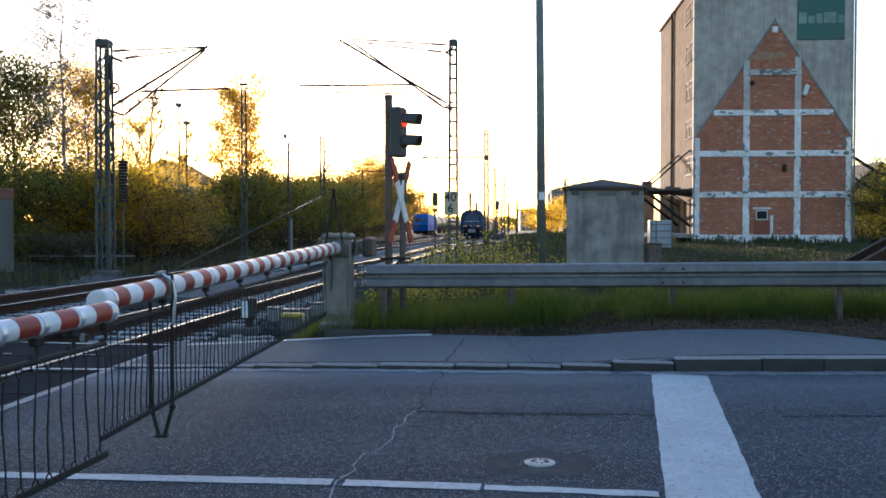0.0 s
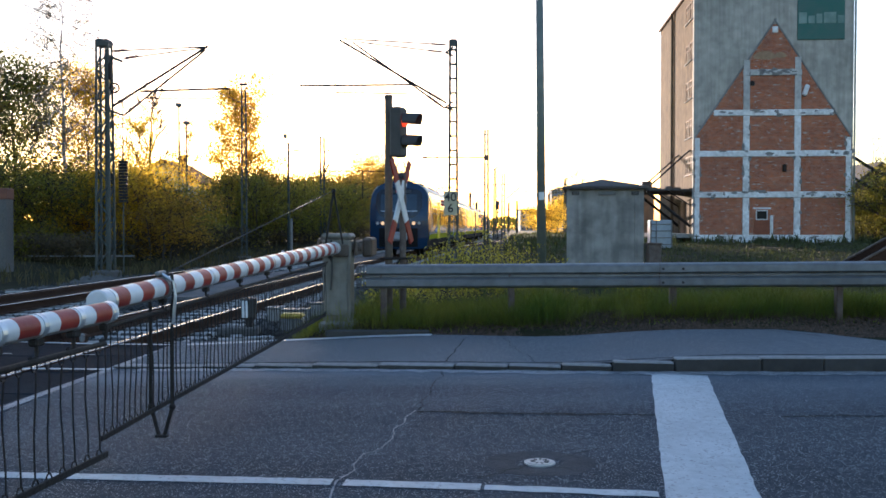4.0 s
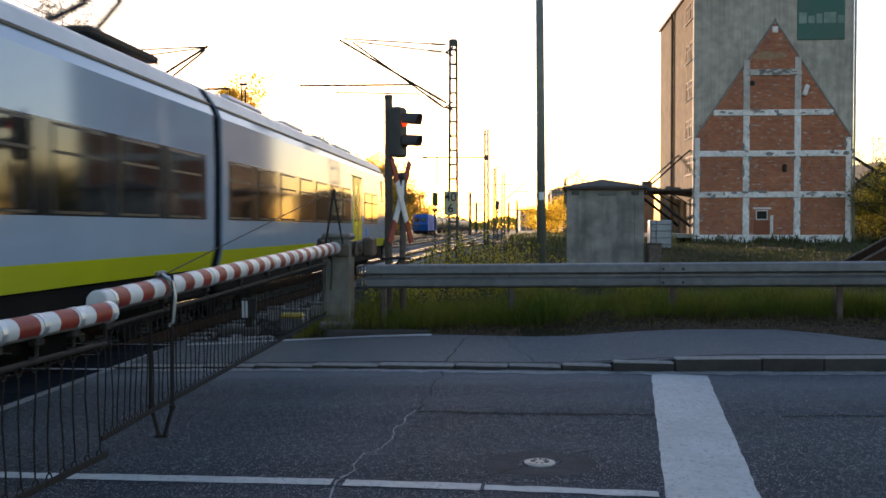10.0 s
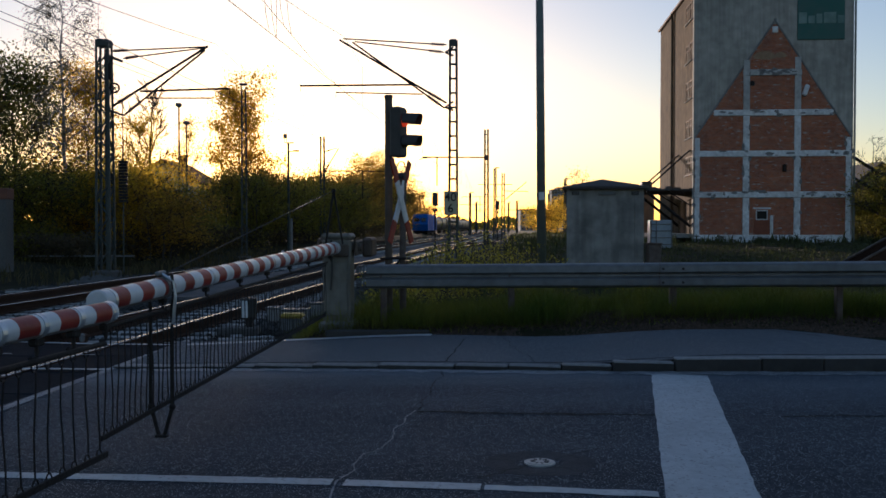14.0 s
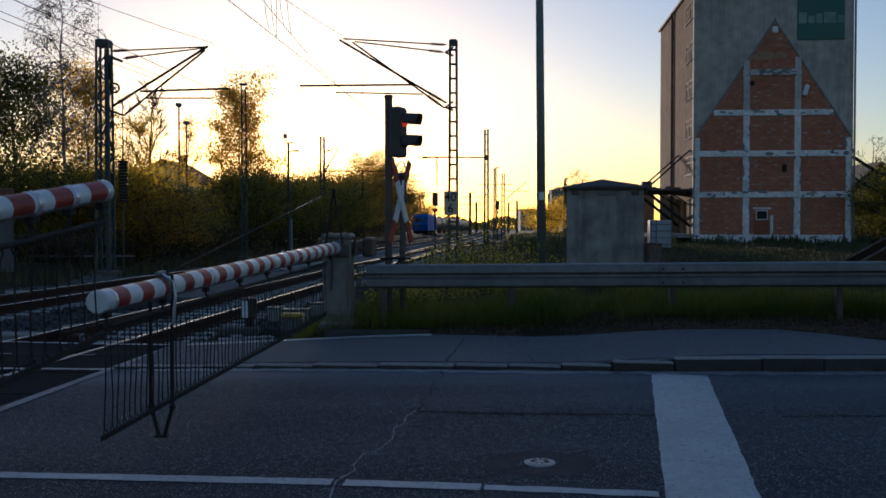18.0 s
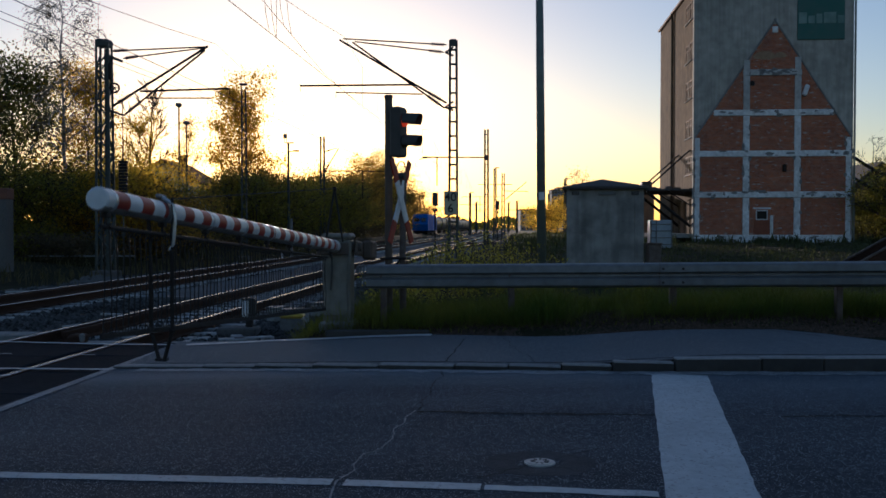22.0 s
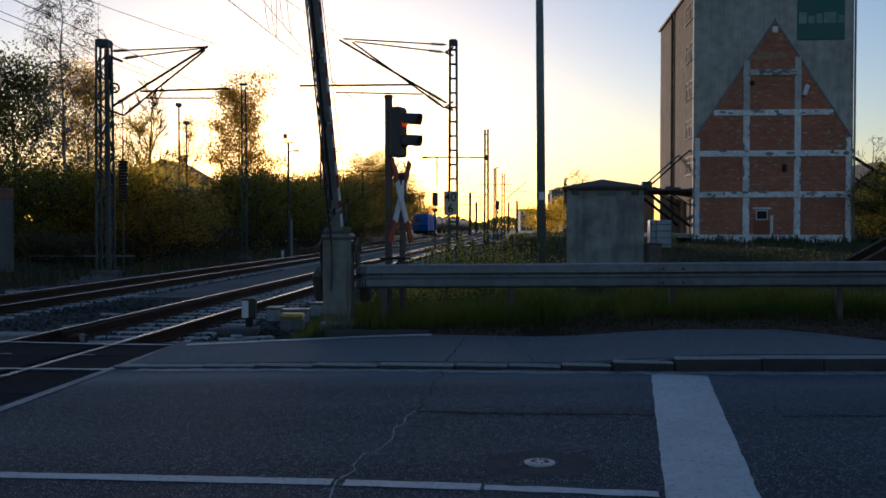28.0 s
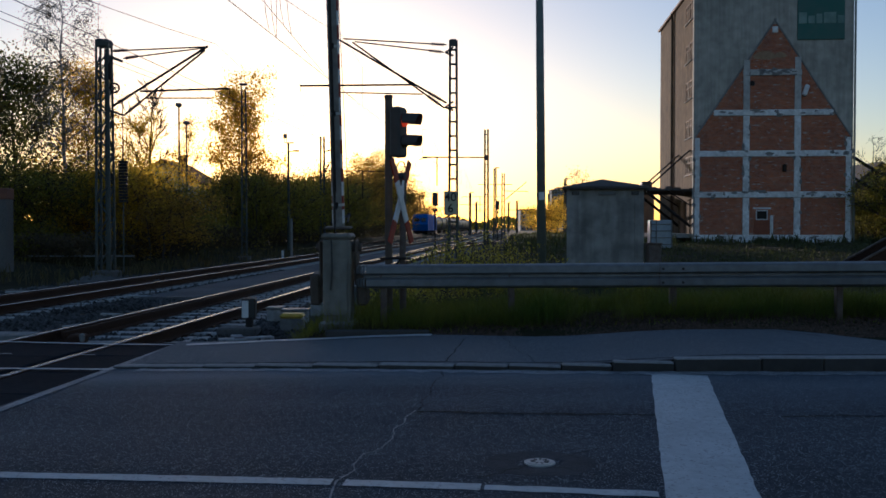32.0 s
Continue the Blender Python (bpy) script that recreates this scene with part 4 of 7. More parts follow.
for k in range(10):
    a, b = k * 0.628, k * 0.628 + 0.628
    ring.tube((0.17 + 0.06 * math.cos(a), -0.03, 2.2 + 0.1 * math.sin(a)), (0.17 + 0.06 * math.cos(b), -0.03, 2.2 + 0.1 * math.sin(b)), 0.008, n=5)
part("cable_loop", ring, BLACK, sig)
part("bell", Shape().ball((0.17, 0.0, 2.1), 0.045, 12, 1.1), BLACK, sig)
cross_turn = Matrix.Rotation(radians(64), 4, "Z")
for s_ in (-1, 1):
    s = Shape()
    w = 0.055
    for lo_, hi_, slot in ((-0.63, -0.31, 1), (-0.31, 0.29, 0), (0.29, 0.61, 1)):
        s.box((0, 0.012 * s_, (lo_ + hi_) / 2), (w * 2, 0.02, hi_ - lo_), 0.003, slot=slot)
    part("cross_board", s, [WHITE_PAINT, RED_PAINT], sig, "white cross board with red tips",
         at=Matrix.Translation((0.17, -0.1, 1.76)) @ cross_turn @ Matrix.Rotation(s_ * radians(27), 4, "Y"))

# ---- tall lamp pole
lamp = thing("lamp_pole", "tall grey-green steel lamp pole", "lamp pole", Matrix.Translation((2.5, 23.4, ground_z(2.5, 23.4) - 0.05)) @ Matrix.Rotation(radians(-0.6), 4, "Y"))
part("pole", Shape().tube((0, 0, 0), (0, 0, 10), 0.12, 0.085, 18), MAST_GREEN, lamp, smooth=True)
part("base_sleeve", Shape().tube((0, 0, 0), (0, 0, 0.5), 0.135, 0.13, 18), MAST_GREEN, lamp)
part("sticker", Shape().box((0.0, -0.115, 2.35), (0.14, 0.012, 0.2), 0.004), WHITE_PAINT, lamp, "small white sticker")
part("arm", Shape().line([(0, 0, 10), (-0.3, -0.6, 10.3), (-0.6, -1.4, 10.35)], 0.04, 8), MAST_GREEN, lamp)
part("lamp_head", Shape().box((-0.75, -1.75, 10.34), (0.25, 0.7, 0.12), 0.04), MAST, lamp)

# ---- switch hut
hut = thing("switch_hut", "stained grey concrete switch hut with a low dark roof", "hut", Matrix.Translation((4.3, 24.6, ground_z(4.27, 24.6))) @ Matrix.Rotation(radians(-8), 4, "Z"))
part("wall", Shape().box((0, 0.9, 1.28), (2.02, 1.8, 2.6), 0.015), HUT_WALL, hut)
part("corner_panel", Shape().box((-0.8, -0.012, 1.25), (0.42, 0.03, 2.5), 0.01), HUT_WALL, hut)
part("corner_panel", Shape().box((0.89, -0.012, 1.25), (0.24, 0.03, 2.5), 0.01), HUT_WALL, hut)
roof = Shape().box((0, 0.9, 2.56), (2.26, 2.1, 0.07), 0.015)
roof.add([(-1.13, -0.15, 2.595), (1.13, -0.15, 2.595), (1.13, 1.95, 2.595), (-1.13, 1.95, 2.595), (-0.05, 0.9, 2.84)], [(0, 1, 4), (1, 2, 4), (2, 3, 4), (3, 0, 4)])
part("roof", roof, ROOF_FELT, hut, "low dark pyramid roof")
for xv, wv in ((-0.78, 0.2), (0.05, 0.46), (0.78, 0.2)):
    vent = part("vent", Shape().box((xv, -0.02, 2.42), (wv, 0.05, 0.1), 0.01), BLACK if wv < 0.3 else STEEL, hut)
    for k in range(3):
        part("vent_slat", Shape().box((xv, -0.05, 2.39 + 0.03 * k), (wv - 0.03, 0.012, 0.01), 0.003), STEEL, vent)
cab = thing("relay_cabinet", "small rust-brown relay cabinet beside the hut", "cabinet", Matrix.Translation((5.5, 24.0, ground_z(5.5, 24.0))))
part("body", Shape().box((0, 0.2, 0.45), (0.34, 0.35, 1.25), 0.02), GALV_DARK, cab)
part("cap", Shape().box((0, 0.2, 1.09), (0.38, 0.4, 0.05), 0.015), GALV_DARK, cab)

# ---- grain silo
SIL = Matrix.Translation((16.55, 61.4, 0.35)) @ Matrix.Rotation(-math.atan(LEAN), 4, "Z")
silo = thing("grain_silo", "tall derelict grey grain silo with a gabled brick field", "silo building", SIL)
W, D, EAVE = 10.22, 14.3, 17.2
part("front_wall", Shape().add([(0, 0, 0), (W, 0, 0), (W, 0, EAVE), (W / 2, 0, EAVE + 4.2), (0, 0, EAVE), (0, 0.4, 0), (W, 0.4, 0), (W, 0.4, EAVE), (W / 2, 0.4, EAVE + 4.2), (0, 0.4, EAVE)],
                              [(0, 1, 2, 3, 4), (9, 8, 7, 6, 5), (0, 4, 9, 5), (1, 6, 7, 2)]), PLASTER, silo, "mottled grey plaster")
side = Shape()
WIN_Z = [4.65, 7.15, 9.75, 12.3, 15.0]
WIN_Y = [(0.45, 1.55), (1.8, 2.9)]
ys = [0.4] + [c for w in WIN_Y for c in w] + [D]
zs = [0.0] + [c for z in WIN_Z for c in (z, z + 1.25)] + [EAVE]
for i in range(len(ys) - 1):
    for j in range(len(zs) - 1):
        if i % 2 == 1 and j % 2 == 1:
            continue
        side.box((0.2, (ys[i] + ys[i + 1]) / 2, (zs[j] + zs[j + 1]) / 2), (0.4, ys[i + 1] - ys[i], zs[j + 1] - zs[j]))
part("side_wall", side, SIDE_PLASTER, silo, "beige plaster, darkened in colour against the sun, with window openings")
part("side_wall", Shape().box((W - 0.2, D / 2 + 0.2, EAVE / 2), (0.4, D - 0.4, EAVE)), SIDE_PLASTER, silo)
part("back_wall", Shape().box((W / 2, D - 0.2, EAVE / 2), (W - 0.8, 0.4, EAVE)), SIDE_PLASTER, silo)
rf = Shape()
for s_, x0 in ((-1, -0.06), (1, W + 0.06)):
    rf.add([(x0, -0.3, EAVE - 0.2), (x0, D + 0.3, EAVE - 0.2), (W / 2, D + 0.3, EAVE + 4.35), (W / 2, -0.3, EAVE + 4.35),
            (x0, -0.3, EAVE - 0.05), (x0, D + 0.3, EAVE - 0.05), (W / 2, D + 0.3, EAVE + 4.5), (W / 2, -0.3, EAVE + 4.5)],
           [(0, 3, 2, 1), (4, 5, 6, 7), (0, 4, 7, 3), (1, 2, 6, 5), (0, 1, 5, 4)])
part("roof", rf, ROOF_TILE, silo)
part("gutter", Shape().tube((-0.12, -0.1, EAVE - 0.15), (-0.12, D + 0.1, EAVE - 0.15), 0.1, n=8), OLD_WOOD, silo)
part("downpipe", Shape().line([(-0.15, 8.0, EAVE - 0.2), (-0.1, 8.0, EAVE - 0.7), (-0.1, 8.0, 0.2)], 0.09, 8), SIDE_PLASTER, silo)
part("corner_pipe", Shape().tube((W + 0.08, -0.05, 0), (W + 0.08, -0.05, EAVE), 0.07, n=8), MAST_GREEN, silo, "dark green corner pipe")
for z in WIN_Z:
    for y0, y1 in WIN_Y:
        wd = part("window", Shape().box((0.06, (y0 + y1) / 2, z + 0.625), (0.03, y1 - y0, 1.25)), PALE_SKY_PANE, silo)
        # Brown frame wood, its orange tint standing in for sun on the jambs.
        fr = Shape()
        for q in (y0 + 0.03, (y0 + y1) / 2, y1 - 0.03):
            fr.box((0.035, q, z + 0.625), (0.05, 0.07, 1.25))
        for q in (z + 0.03, z + 0.82, z + 1.22):
            fr.box((0.037, (y0 + y1) / 2, q), (0.06, y1 - y0, 0.07))
        part("frame", fr, OLD_WOOD, wd, "brown window frame, tinted orange for sunlit jambs")
        part("sill", Shape().box((-0.03, (y0 + y1) / 2, z - 0.03), (0.14, y1 - y0 + 0.1, 0.06), 0.01), CONCRETE, wd)
# brick field: columns and bands of concrete over brick
BZ = [0.35, 3.26, 5.95, 8.63, 11.26]
cols = [0.0, 3.2, 6.42, 9.85]


def gable_half(z):
    """Left and right limits of the old gable at a height."""
    if z < 7.0:
        return 0.06, 10.12
    t = (z - 7.0) / (14.65 - 7.0)
    return 0.06 + t * 5.14, 10.12 - t * 4.92


fields = Shape()
zz = 0.3
while zz < 14.4:
    zt = min(14.4, zz + 0.35)
    a0, b0 = gable_half(zz)
    a1, b1 = gable_half(zt)
    fields.add([(a0, -0.05, zz), (b0, -0.05, zz), (b1, -0.05, zt), (a1, -0.05, zt), (a0, 0.01, zz), (b0, 0.01, zz), (b1, 0.01, zt), (a1, 0.01, zt)],
               [(0, 1, 2, 3), (0, 3, 7, 4), (1, 5, 6, 2)])
    zz = zt
part("brick_field", fields, BRICK, silo, "crumbling red brick infill in the shape of a gabled house")
for k, z in enumerate(BZ):
    a, b = gable_half(z + 0.2)
    if k == 4:
        a, b = 3.17, 6.91
    part("band", Shape().box(((a + b) / 2, -0.07, z), (b - a, 0.16, 0.4 if k else 0.55), 0.03), BAND if k < 4 else WORN_BAND, silo, "flaking whitewashed concrete band" if k < 4 else "bare concrete band")
for k in range(4):
    xs_ = [0.24, 3.4, 6.68, 9.92]
    top = [7.0, 11.1, 11.1, 7.0][k]
    z0 = 0.6
    for z1 in [z - 0.2 for z in BZ[1:]]:
        if z0 < top:
            part("pillar", Shape().box((xs_[k], -0.065, (z0 + min(z1, top)) / 2), (0.42 if k in (1, 2) else 0.32, 0.13, min(z1, top) - z0), 0.03), BAND if z0 < 8 else WORN_BAND, silo)
        z0 = z1 + 0.4
for s_ in (0, 1):
    pts = [gable_half(7.0)[s_], gable_half(14.0)[s_]]
    a, b = Vector((pts[0], -0.04, 7.0)), Vector((pts[1], -0.04, 14.0))
    b = a + (b - a) * (7.75 / 7.0)
    part("gable_edge", Shape().tube(a, b, 0.06, n=6), CONCRETE, silo, "ragged edge where the old roof met the wall")
part("gable_peak", Shape().box((5.2, -0.06, 14.05), (0.38, 0.12, 0.42), 0.05), BAND, silo)
for xq, z1 in ((3.4, 12.1), (6.68, 12.25)):
    part("pillar", Shape().box((xq, -0.06, (11.46 + z1) / 2), (0.4, 0.12, z1 - 11.46), 0.03), WORN_BAND, silo)
fw = part("window", Shape().box((4.42, -0.1, 1.92), (0.76, 0.06, 0.66), 0.02), FRAME_WHITE, silo)
part("pane", Shape().box((4.42, -0.135, 1.92), (0.62, 0.02, 0.5)), DARK_PANE, fw)
part("door_fill", Shape().box((4.45, -0.075, 1.08), (1.02, 0.06, 0.98), 0.02), DOOR_BROWN, silo, "brown boarded-up doorway")
part("lintel", Shape().box((4.45, -0.07, 2.36), (1.15, 0.06, 0.12), 0.02), BAND, silo)
part("stub_pipe", Shape().box((5.05, -0.12, 1.2), (0.2, 0.12, 1.4), 0.04), BAND, silo)
part("wall_lamp", Shape().box((7.15, -0.2, 10.05), (0.3, 0.3, 0.75), 0.08, Matrix.Rotation(0.3, 3, "Y")), WHITE_PAINT, silo, "pale wall lamp")
part("hook", Shape().box((3.75, -0.15, 10.55), (0.25, 0.2, 0.3), 0.05).box((5.85, -0.15, 5.0), (0.25, 0.2, 0.5), 0.05), BAR_STEEL, silo)
chips = Shape()
rng = random.Random(23)
for k in range(150):
    z = rng.choice(BZ) + rng.uniform(-0.24, 0.24)
    a, b = gable_half(z)
    if k % 3 == 0:
        cx, cz = rng.choice((0.24, 3.4, 6.68, 9.92)) + rng.choice((-0.2, 0.2)), rng.uniform(0.7, 8.0)
    else:
        cx, cz = rng.uniform(max(a, 3.5 if z > 10 else 0), min(b, 6.5 if z > 10 else 11)), z
    w, h = rng.uniform(0.06, 0.3), rng.uniform(0.05, 0.14)
    if k % 3 == 0:
        w, h = h, w
    q = [rng.uniform(0.6, 1.2) for _ in range(6)]
    ring = [(cx + w * q[n] * math.cos(n * 1.047), -0.158 if k % 3 else -0.137, cz + h * q[n] * math.sin(n * 1.047)) for n in range(6)]
    chips.add(ring + [(p[0], -0.12, p[2]) for p in ring], [(0, 1, 2, 3, 4, 5)] + [(n, n + 6, (n + 1) % 6 + 6, (n + 1) % 6) for n in range(6)])
tagged(part("flaked_patches", chips, CONCRETE, silo), "bare grey patches where whitewash has flaked off", kind="stuff")
for cx, cz, w, h in ((4.55, 12.25, 0.75, 0.42), (5.55, 12.3, 0.4, 0.3)):
    arch = Shape()
    ring = [(cx + w * math.cos(n * math.pi / 8), -0.062, cz + h * math.sin(n * math.pi / 8) * (1 if n < 9 else 0.35)) for n in range(16)]
    arch.add(ring + [(p[0], -0.04, p[2]) for p in ring], [tuple(range(16))] + [(n, n + 16, (n + 1) % 16 + 16, (n + 1) % 16) for n in range(16)])
    part("plaster_patch", arch, LOAM, silo, "pale ochre plaster left on the brick")
board = part("sign_board", Shape().box((8.12, -0.04, 14.9), (3.0, 0.08, 3.1), 0.02), GREEN_SIGN, silo, "faded green painted sign with pale lettering")
x = 6.7
for k, (w_, h_) in enumerate([(0.5, 0.72), (0.4, 0.5), (0.38, 0.62), (0.78, 0.72), (0.42, 0.5)]):
    part("letter_bar", Shape().box((x + w_ / 2, -0.09, 14.4 + h_ / 2), (w_, 0.02, h_), 0.01), GREEN_LIGHT, board)
    x += w_ + 0.1
# loading canopy on the side towards the railway
canopy = thing("loading_canopy", "rusty steel canopy on slanting struts over the silo's loading platform", "canopy", SIL)
part("roof_sheet", Shape().box((-1.6, 4.2, 3.62), (3.0, 7.6, 0.12), 0.02), ROOF_FELT, canopy)
for k in range(2):
    y = 0.9 + 4.4 * k
    part("strut", Shape().tube((-0.03, y, 1.2), (-2.9, y, 3.5), 0.1, n=8), BAR_STEEL, canopy)
    for d in (0.0, 0.55):
        part("tie_rod", Shape().tube((-0.03, y + d, 6.3), (-2.9, y + d, 3.7), 0.045, n=6), BAR_STEEL, canopy)
    part("brace", Shape().tube((-0.03, y, 2.6), (-1.5, y, 3.55), 0.05, n=6), BAR_STEEL, canopy)
for q in range(6):
    part("roof_clutter", Shape().box((-2.8 + 0.45 * q, 1.0 + 0.9 * (q % 3), 3.76), (0.35, 0.8, 0.16 + 0.06 * (q % 2)), 0.04), GALV_DARK if q % 2 else CLAMP, canopy)
part("platform", Shape().box((-1.1, 4.5, 0.55), (2.2, 8.5, 0.3), 0.03), CONCRETE, canopy)
for k in range(4):
    part("pier", Shape().box((-1.9, 1.0 + 2.3 * k, 0.2), (0.25, 0.25, 0.5), 0.02), CONCRETE, canopy)
part("bin", Shape().box((-2.6, 3.5, 4.0), (0.7, 1.2, 0.6), 0.05), GALV_DARK, canopy)
for k, (y0, y1) in enumerate([(1.0, 2.2), (3.0, 4.4), (5.2, 6.6)]):
    part("loading_door", Shape().box((-0.02, (y0 + y1) / 2, 1.8), (0.06, y1 - y0, 2.2), 0.01), OLD_WOOD if k == 1 else SIDE_PLASTER, canopy)
pipes = thing("chute_pipes", "dark steel conveyor pipes leaning against the silo", "pipes", SIL)
part("pipe", Shape().line([(W, 3, 6.6), (W + 2.5, 3, 5.0), (W + 6, 3, 3.4)], 0.12, 8), BAR_STEEL, pipes)
part("pipe", Shape().line([(W, 2, 4.9), (W + 2.9, 2, 3.2), (W + 2.9, 2, 2.6)], 0.1, 8), BAR_STEEL, pipes)
part("shelf", Shape().box((W + 2.6, 3, 2.75), (5.2, 1.6, 0.14), 0.02), BAR_STEEL, pipes)
cont = thing("site_container", "white ribbed sheet-metal container by the silo", "container", Matrix.Translation((11.6, 49.5, ground_z(11.6, 49.5))))
part("body", Shape().box((0, 0.15, 0.75), (1.16, 0.7, 1.5), 0.03), CONTAINER, cont)
for k in range(4):
    part("rib", Shape().box((0, -0.22, 0.2 + 0.36 * k), (1.12, 0.05, 0.06), 0.01), STEEL, cont)
for q in (-0.55, -0.25, 0.55):
    part("rib", Shape().box((q, -0.23, 0.75), (0.06, 0.05, 1.46), 0.01), STEEL, cont)
tank = thing("storage_tank", "round ochre storage tank in the evening sun", "tank", Matrix.Translation((16.3, 86, 0.4)))
part("shell", Shape().tube((0, 0, 0), (0, 0, 4.1), 3.2, n=32), TANK_OCHRE, tank, smooth=False)
part("cap", Shape().tube((0, 0, 4.1), (0, 0, 4.6), 3.25, 0.4, n=32), TANK_OCHRE, tank)


# ---- overhead line masts
def lattice_mast(name, label, x, y, height, w0, w1, deep=True, rungs=0.55, mat=None, leg_r=0.04, deep_r=0.05):
    th = thing(name, label, "catenary mast", Matrix.Translation((x, y, -0.45)), group="overhead line masts")
    mat = mat or MAST
    legs = [(-1, -1), (1, -1), (-1, 1), (1, 1)] if deep else [(-1, 0), (1, 0)]

    def at(sx, sy, z):
        w = (w0 + (w1 - w0) * z / height) / 2
        return Vector((sx * w, sy * w, z))
    part("footing", Shape().box((0, 0, 0.15), (w0 + 0.3, w0 + 0.5, 0.6), 0.04), PEBBLE, th)
    for sx, sy in legs:
        s = Shape()
        a, b = at(sx, sy, 0.3), at(sx, sy, height)
        s.tube(a, b, deep_r if deep else leg_r, deep_r * 0.9 if deep else leg_r * 0.9, 4)
        part("leg", s, mat, th)
    z, k = 0.6, 0
    while z + rungs < height:
        if deep:
            for (p, q) in (((-1, -1), (1, -1)), ((-1, 1), (1, 1)), ((-1, -1), (-1, 1)), ((1, -1), (1, 1))):
                s = Shape()
                a, b = (p, q) if k % 2 == 0 else (q, p)
                s.tube(at(*a, z), at(*b, z + rungs), deep_r * 0.56, n=4)
                part("brace", s, mat, th)
        else:
            part("rung", Shape().box((0, 0, z + rungs), (at(1, 0, z).x * 2, 0.03, 0.07)), mat, th)
        z += rungs
        k += 1
    return th


def insulator(s, a, b, r=0.075, n=6):
    a, b = Vector(a), Vector(b)
    for k in range(n):
        p, q = a.lerp(b, k / n), a.lerp(b, (k + 0.5) / n)
        s.tube(p, q, r, r * 0.6, 8)
    s.tube(a, b, r * 0.45, n=6)


def cantilever(th, tubes, ties, arms, thick=1.0):
    """Slanting tubes, top ties and registration arms, each as ((x, z) at the mast, (x, z) at the far end) in the mast's space."""
    for k, (a, b) in enumerate(tubes):
        y = -0.08 + 0.3 * k
        p, q = Vector((a[0], y, a[1])), Vector((b[0], y * 0.3, b[1]))
        part("slanting_tube", Shape().tube(p, q, (0.042 - 0.008 * k) * thick, n=6), BAR_STEEL, th)
        d = (q - p).normalized()
        s = Shape()
        insulator(s, p + d * 0.25, p + d * 0.75, 0.085)
        part("insulator", s, INSULATOR, th)
    for k, (a, b) in enumerate(ties):
        y = -0.08 + 0.3 * k
        p, q = Vector((a[0], y, a[1])), Vector((b[0], y * 0.3, b[1]))
        part("top_tie", Shape().tube(p, q, 0.026 * thick, n=5), BAR_STEEL, th)
        d = (q - p).normalized()
        s = Shape()
        insulator(s, p + d * 0.1, p + d * 0.55, 0.07)
        part("insulator", s, INSULATOR, th)
    for k, (a, b) in enumerate(arms):
        s = Shape().tube((a[0], 0, a[1]), (b[0], 0, b[1]), (0.038 if k == 0 else 0.026) * thick, n=6)
        s.tube((b[0], 0, b[1] + 0.06), (b[0], 0, b[1] - 0.2), 0.012 * thick, n=4)
        part("registration_arm", s, BAR_STEEL, th)


m1 = lattice_mast("lattice_mast", "grey-green lattice mast with tension weights and a cantilever", -11.36, 31.2, 8.14, 0.46, 0.38)
part("head_plate", Shape().box((0, 0, 8.06), (0.43, 0.43, 0.26), 0.03), MAST, m1)
part("core_tube", Shape().box((0.06, 0.1, 4.15), (0.15, 0.14, 7.5), 0.02), MAST, m1)
cantilever(m1, [((0.29, 5.95), (3.49, 7.97)), ((0.57, 5.69), (3.37, 7.85))], [((0.29, 7.8), (3.43, 7.95)), ((0.57, 7.61), (3.34, 7.93))],
           [((1.2, 6.47), (4.19, 6.56)), ((1.39, 6.24), (3.62, 6.24))])
part("bracket", Shape().tube((0.26, 0, 7.6), (0.55, 0.2, 7.5), 0.05, n=6), MAST, m1)
part("bracket", Shape().tube((0.1, 0, 5.85), (0.57, 0.2, 5.69), 0.04, n=6), MAST, m1)
wts = Shape()
for k in range(14):
    wts.tube((0.66, -0.15, 2.75 + 0.1 * k), (0.66, -0.15, 2.83 + 0.1 * k), 0.15, n=12)
part("tension_weights", wts, BAR_STEEL, m1, "stack of round tension weights")
part("weight_guide", Shape().tube((0.66, -0.15, 0.4), (0.66, -0.15, 6.2), 0.02, n=5), MAST, m1)
whl = Shape()
for k in range(16):
    a, b = k * math.pi / 8, (k + 1) * math.pi / 8
    whl.tube((0.42 + 0.15 * math.cos(a), -0.2, 6.55 + 0.15 * math.sin(a)), (0.42 + 0.15 * math.cos(b), -0.2, 6.55 + 0.15 * math.sin(b)), 0.035, n=6)
for k in range(3):
    a = k * math.pi / 3
    whl.tube((0.42 - 0.15 * math.cos(a), -0.2, 6.55 - 0.15 * math.sin(a)), (0.42 + 0.15 * math.cos(a), -0.2, 6.55 + 0.15 * math.sin(a)), 0.015, n=5)
part("tension_wheel", whl, BAR_STEEL, m1)
part("mast_box", Shape().box((0.28, -0.25, 7.1), (0.1, 0.12, 0.55), 0.02), BAR_STEEL, m1)

m2 = lattice_mast("ladder_mast", "slim ladder-like steel mast with a cantilever over the track", 0.36, 32.5, 8.45, 0.3, 0.22, False, 0.5, None, 0.048)
part("head_plate", Shape().box((0, 0, 8.35), (0.2, 0.1, 0.24), 0.01), MAST, m2)
cantilever(m2, [((-0.24, 6.24), (-3.97, 8.44)), ((-0.3, 6.1), (-3.53, 8.38))], [((-0.24, 8.26), (-3.85, 8.48)), ((-0.34, 8.06), (-3.45, 8.4))],
           [((-1.47, 6.89), (-5.35, 6.85)), ((-1.07, 6.56), (-4.1, 6.62))])
for z in (8.2, 6.3):
    part("bracket", Shape().line([(0, 0, z), (-0.28, -0.05, z - 0.2), (0, 0, z - 0.3)], 0.04, 6), MAST, m2)
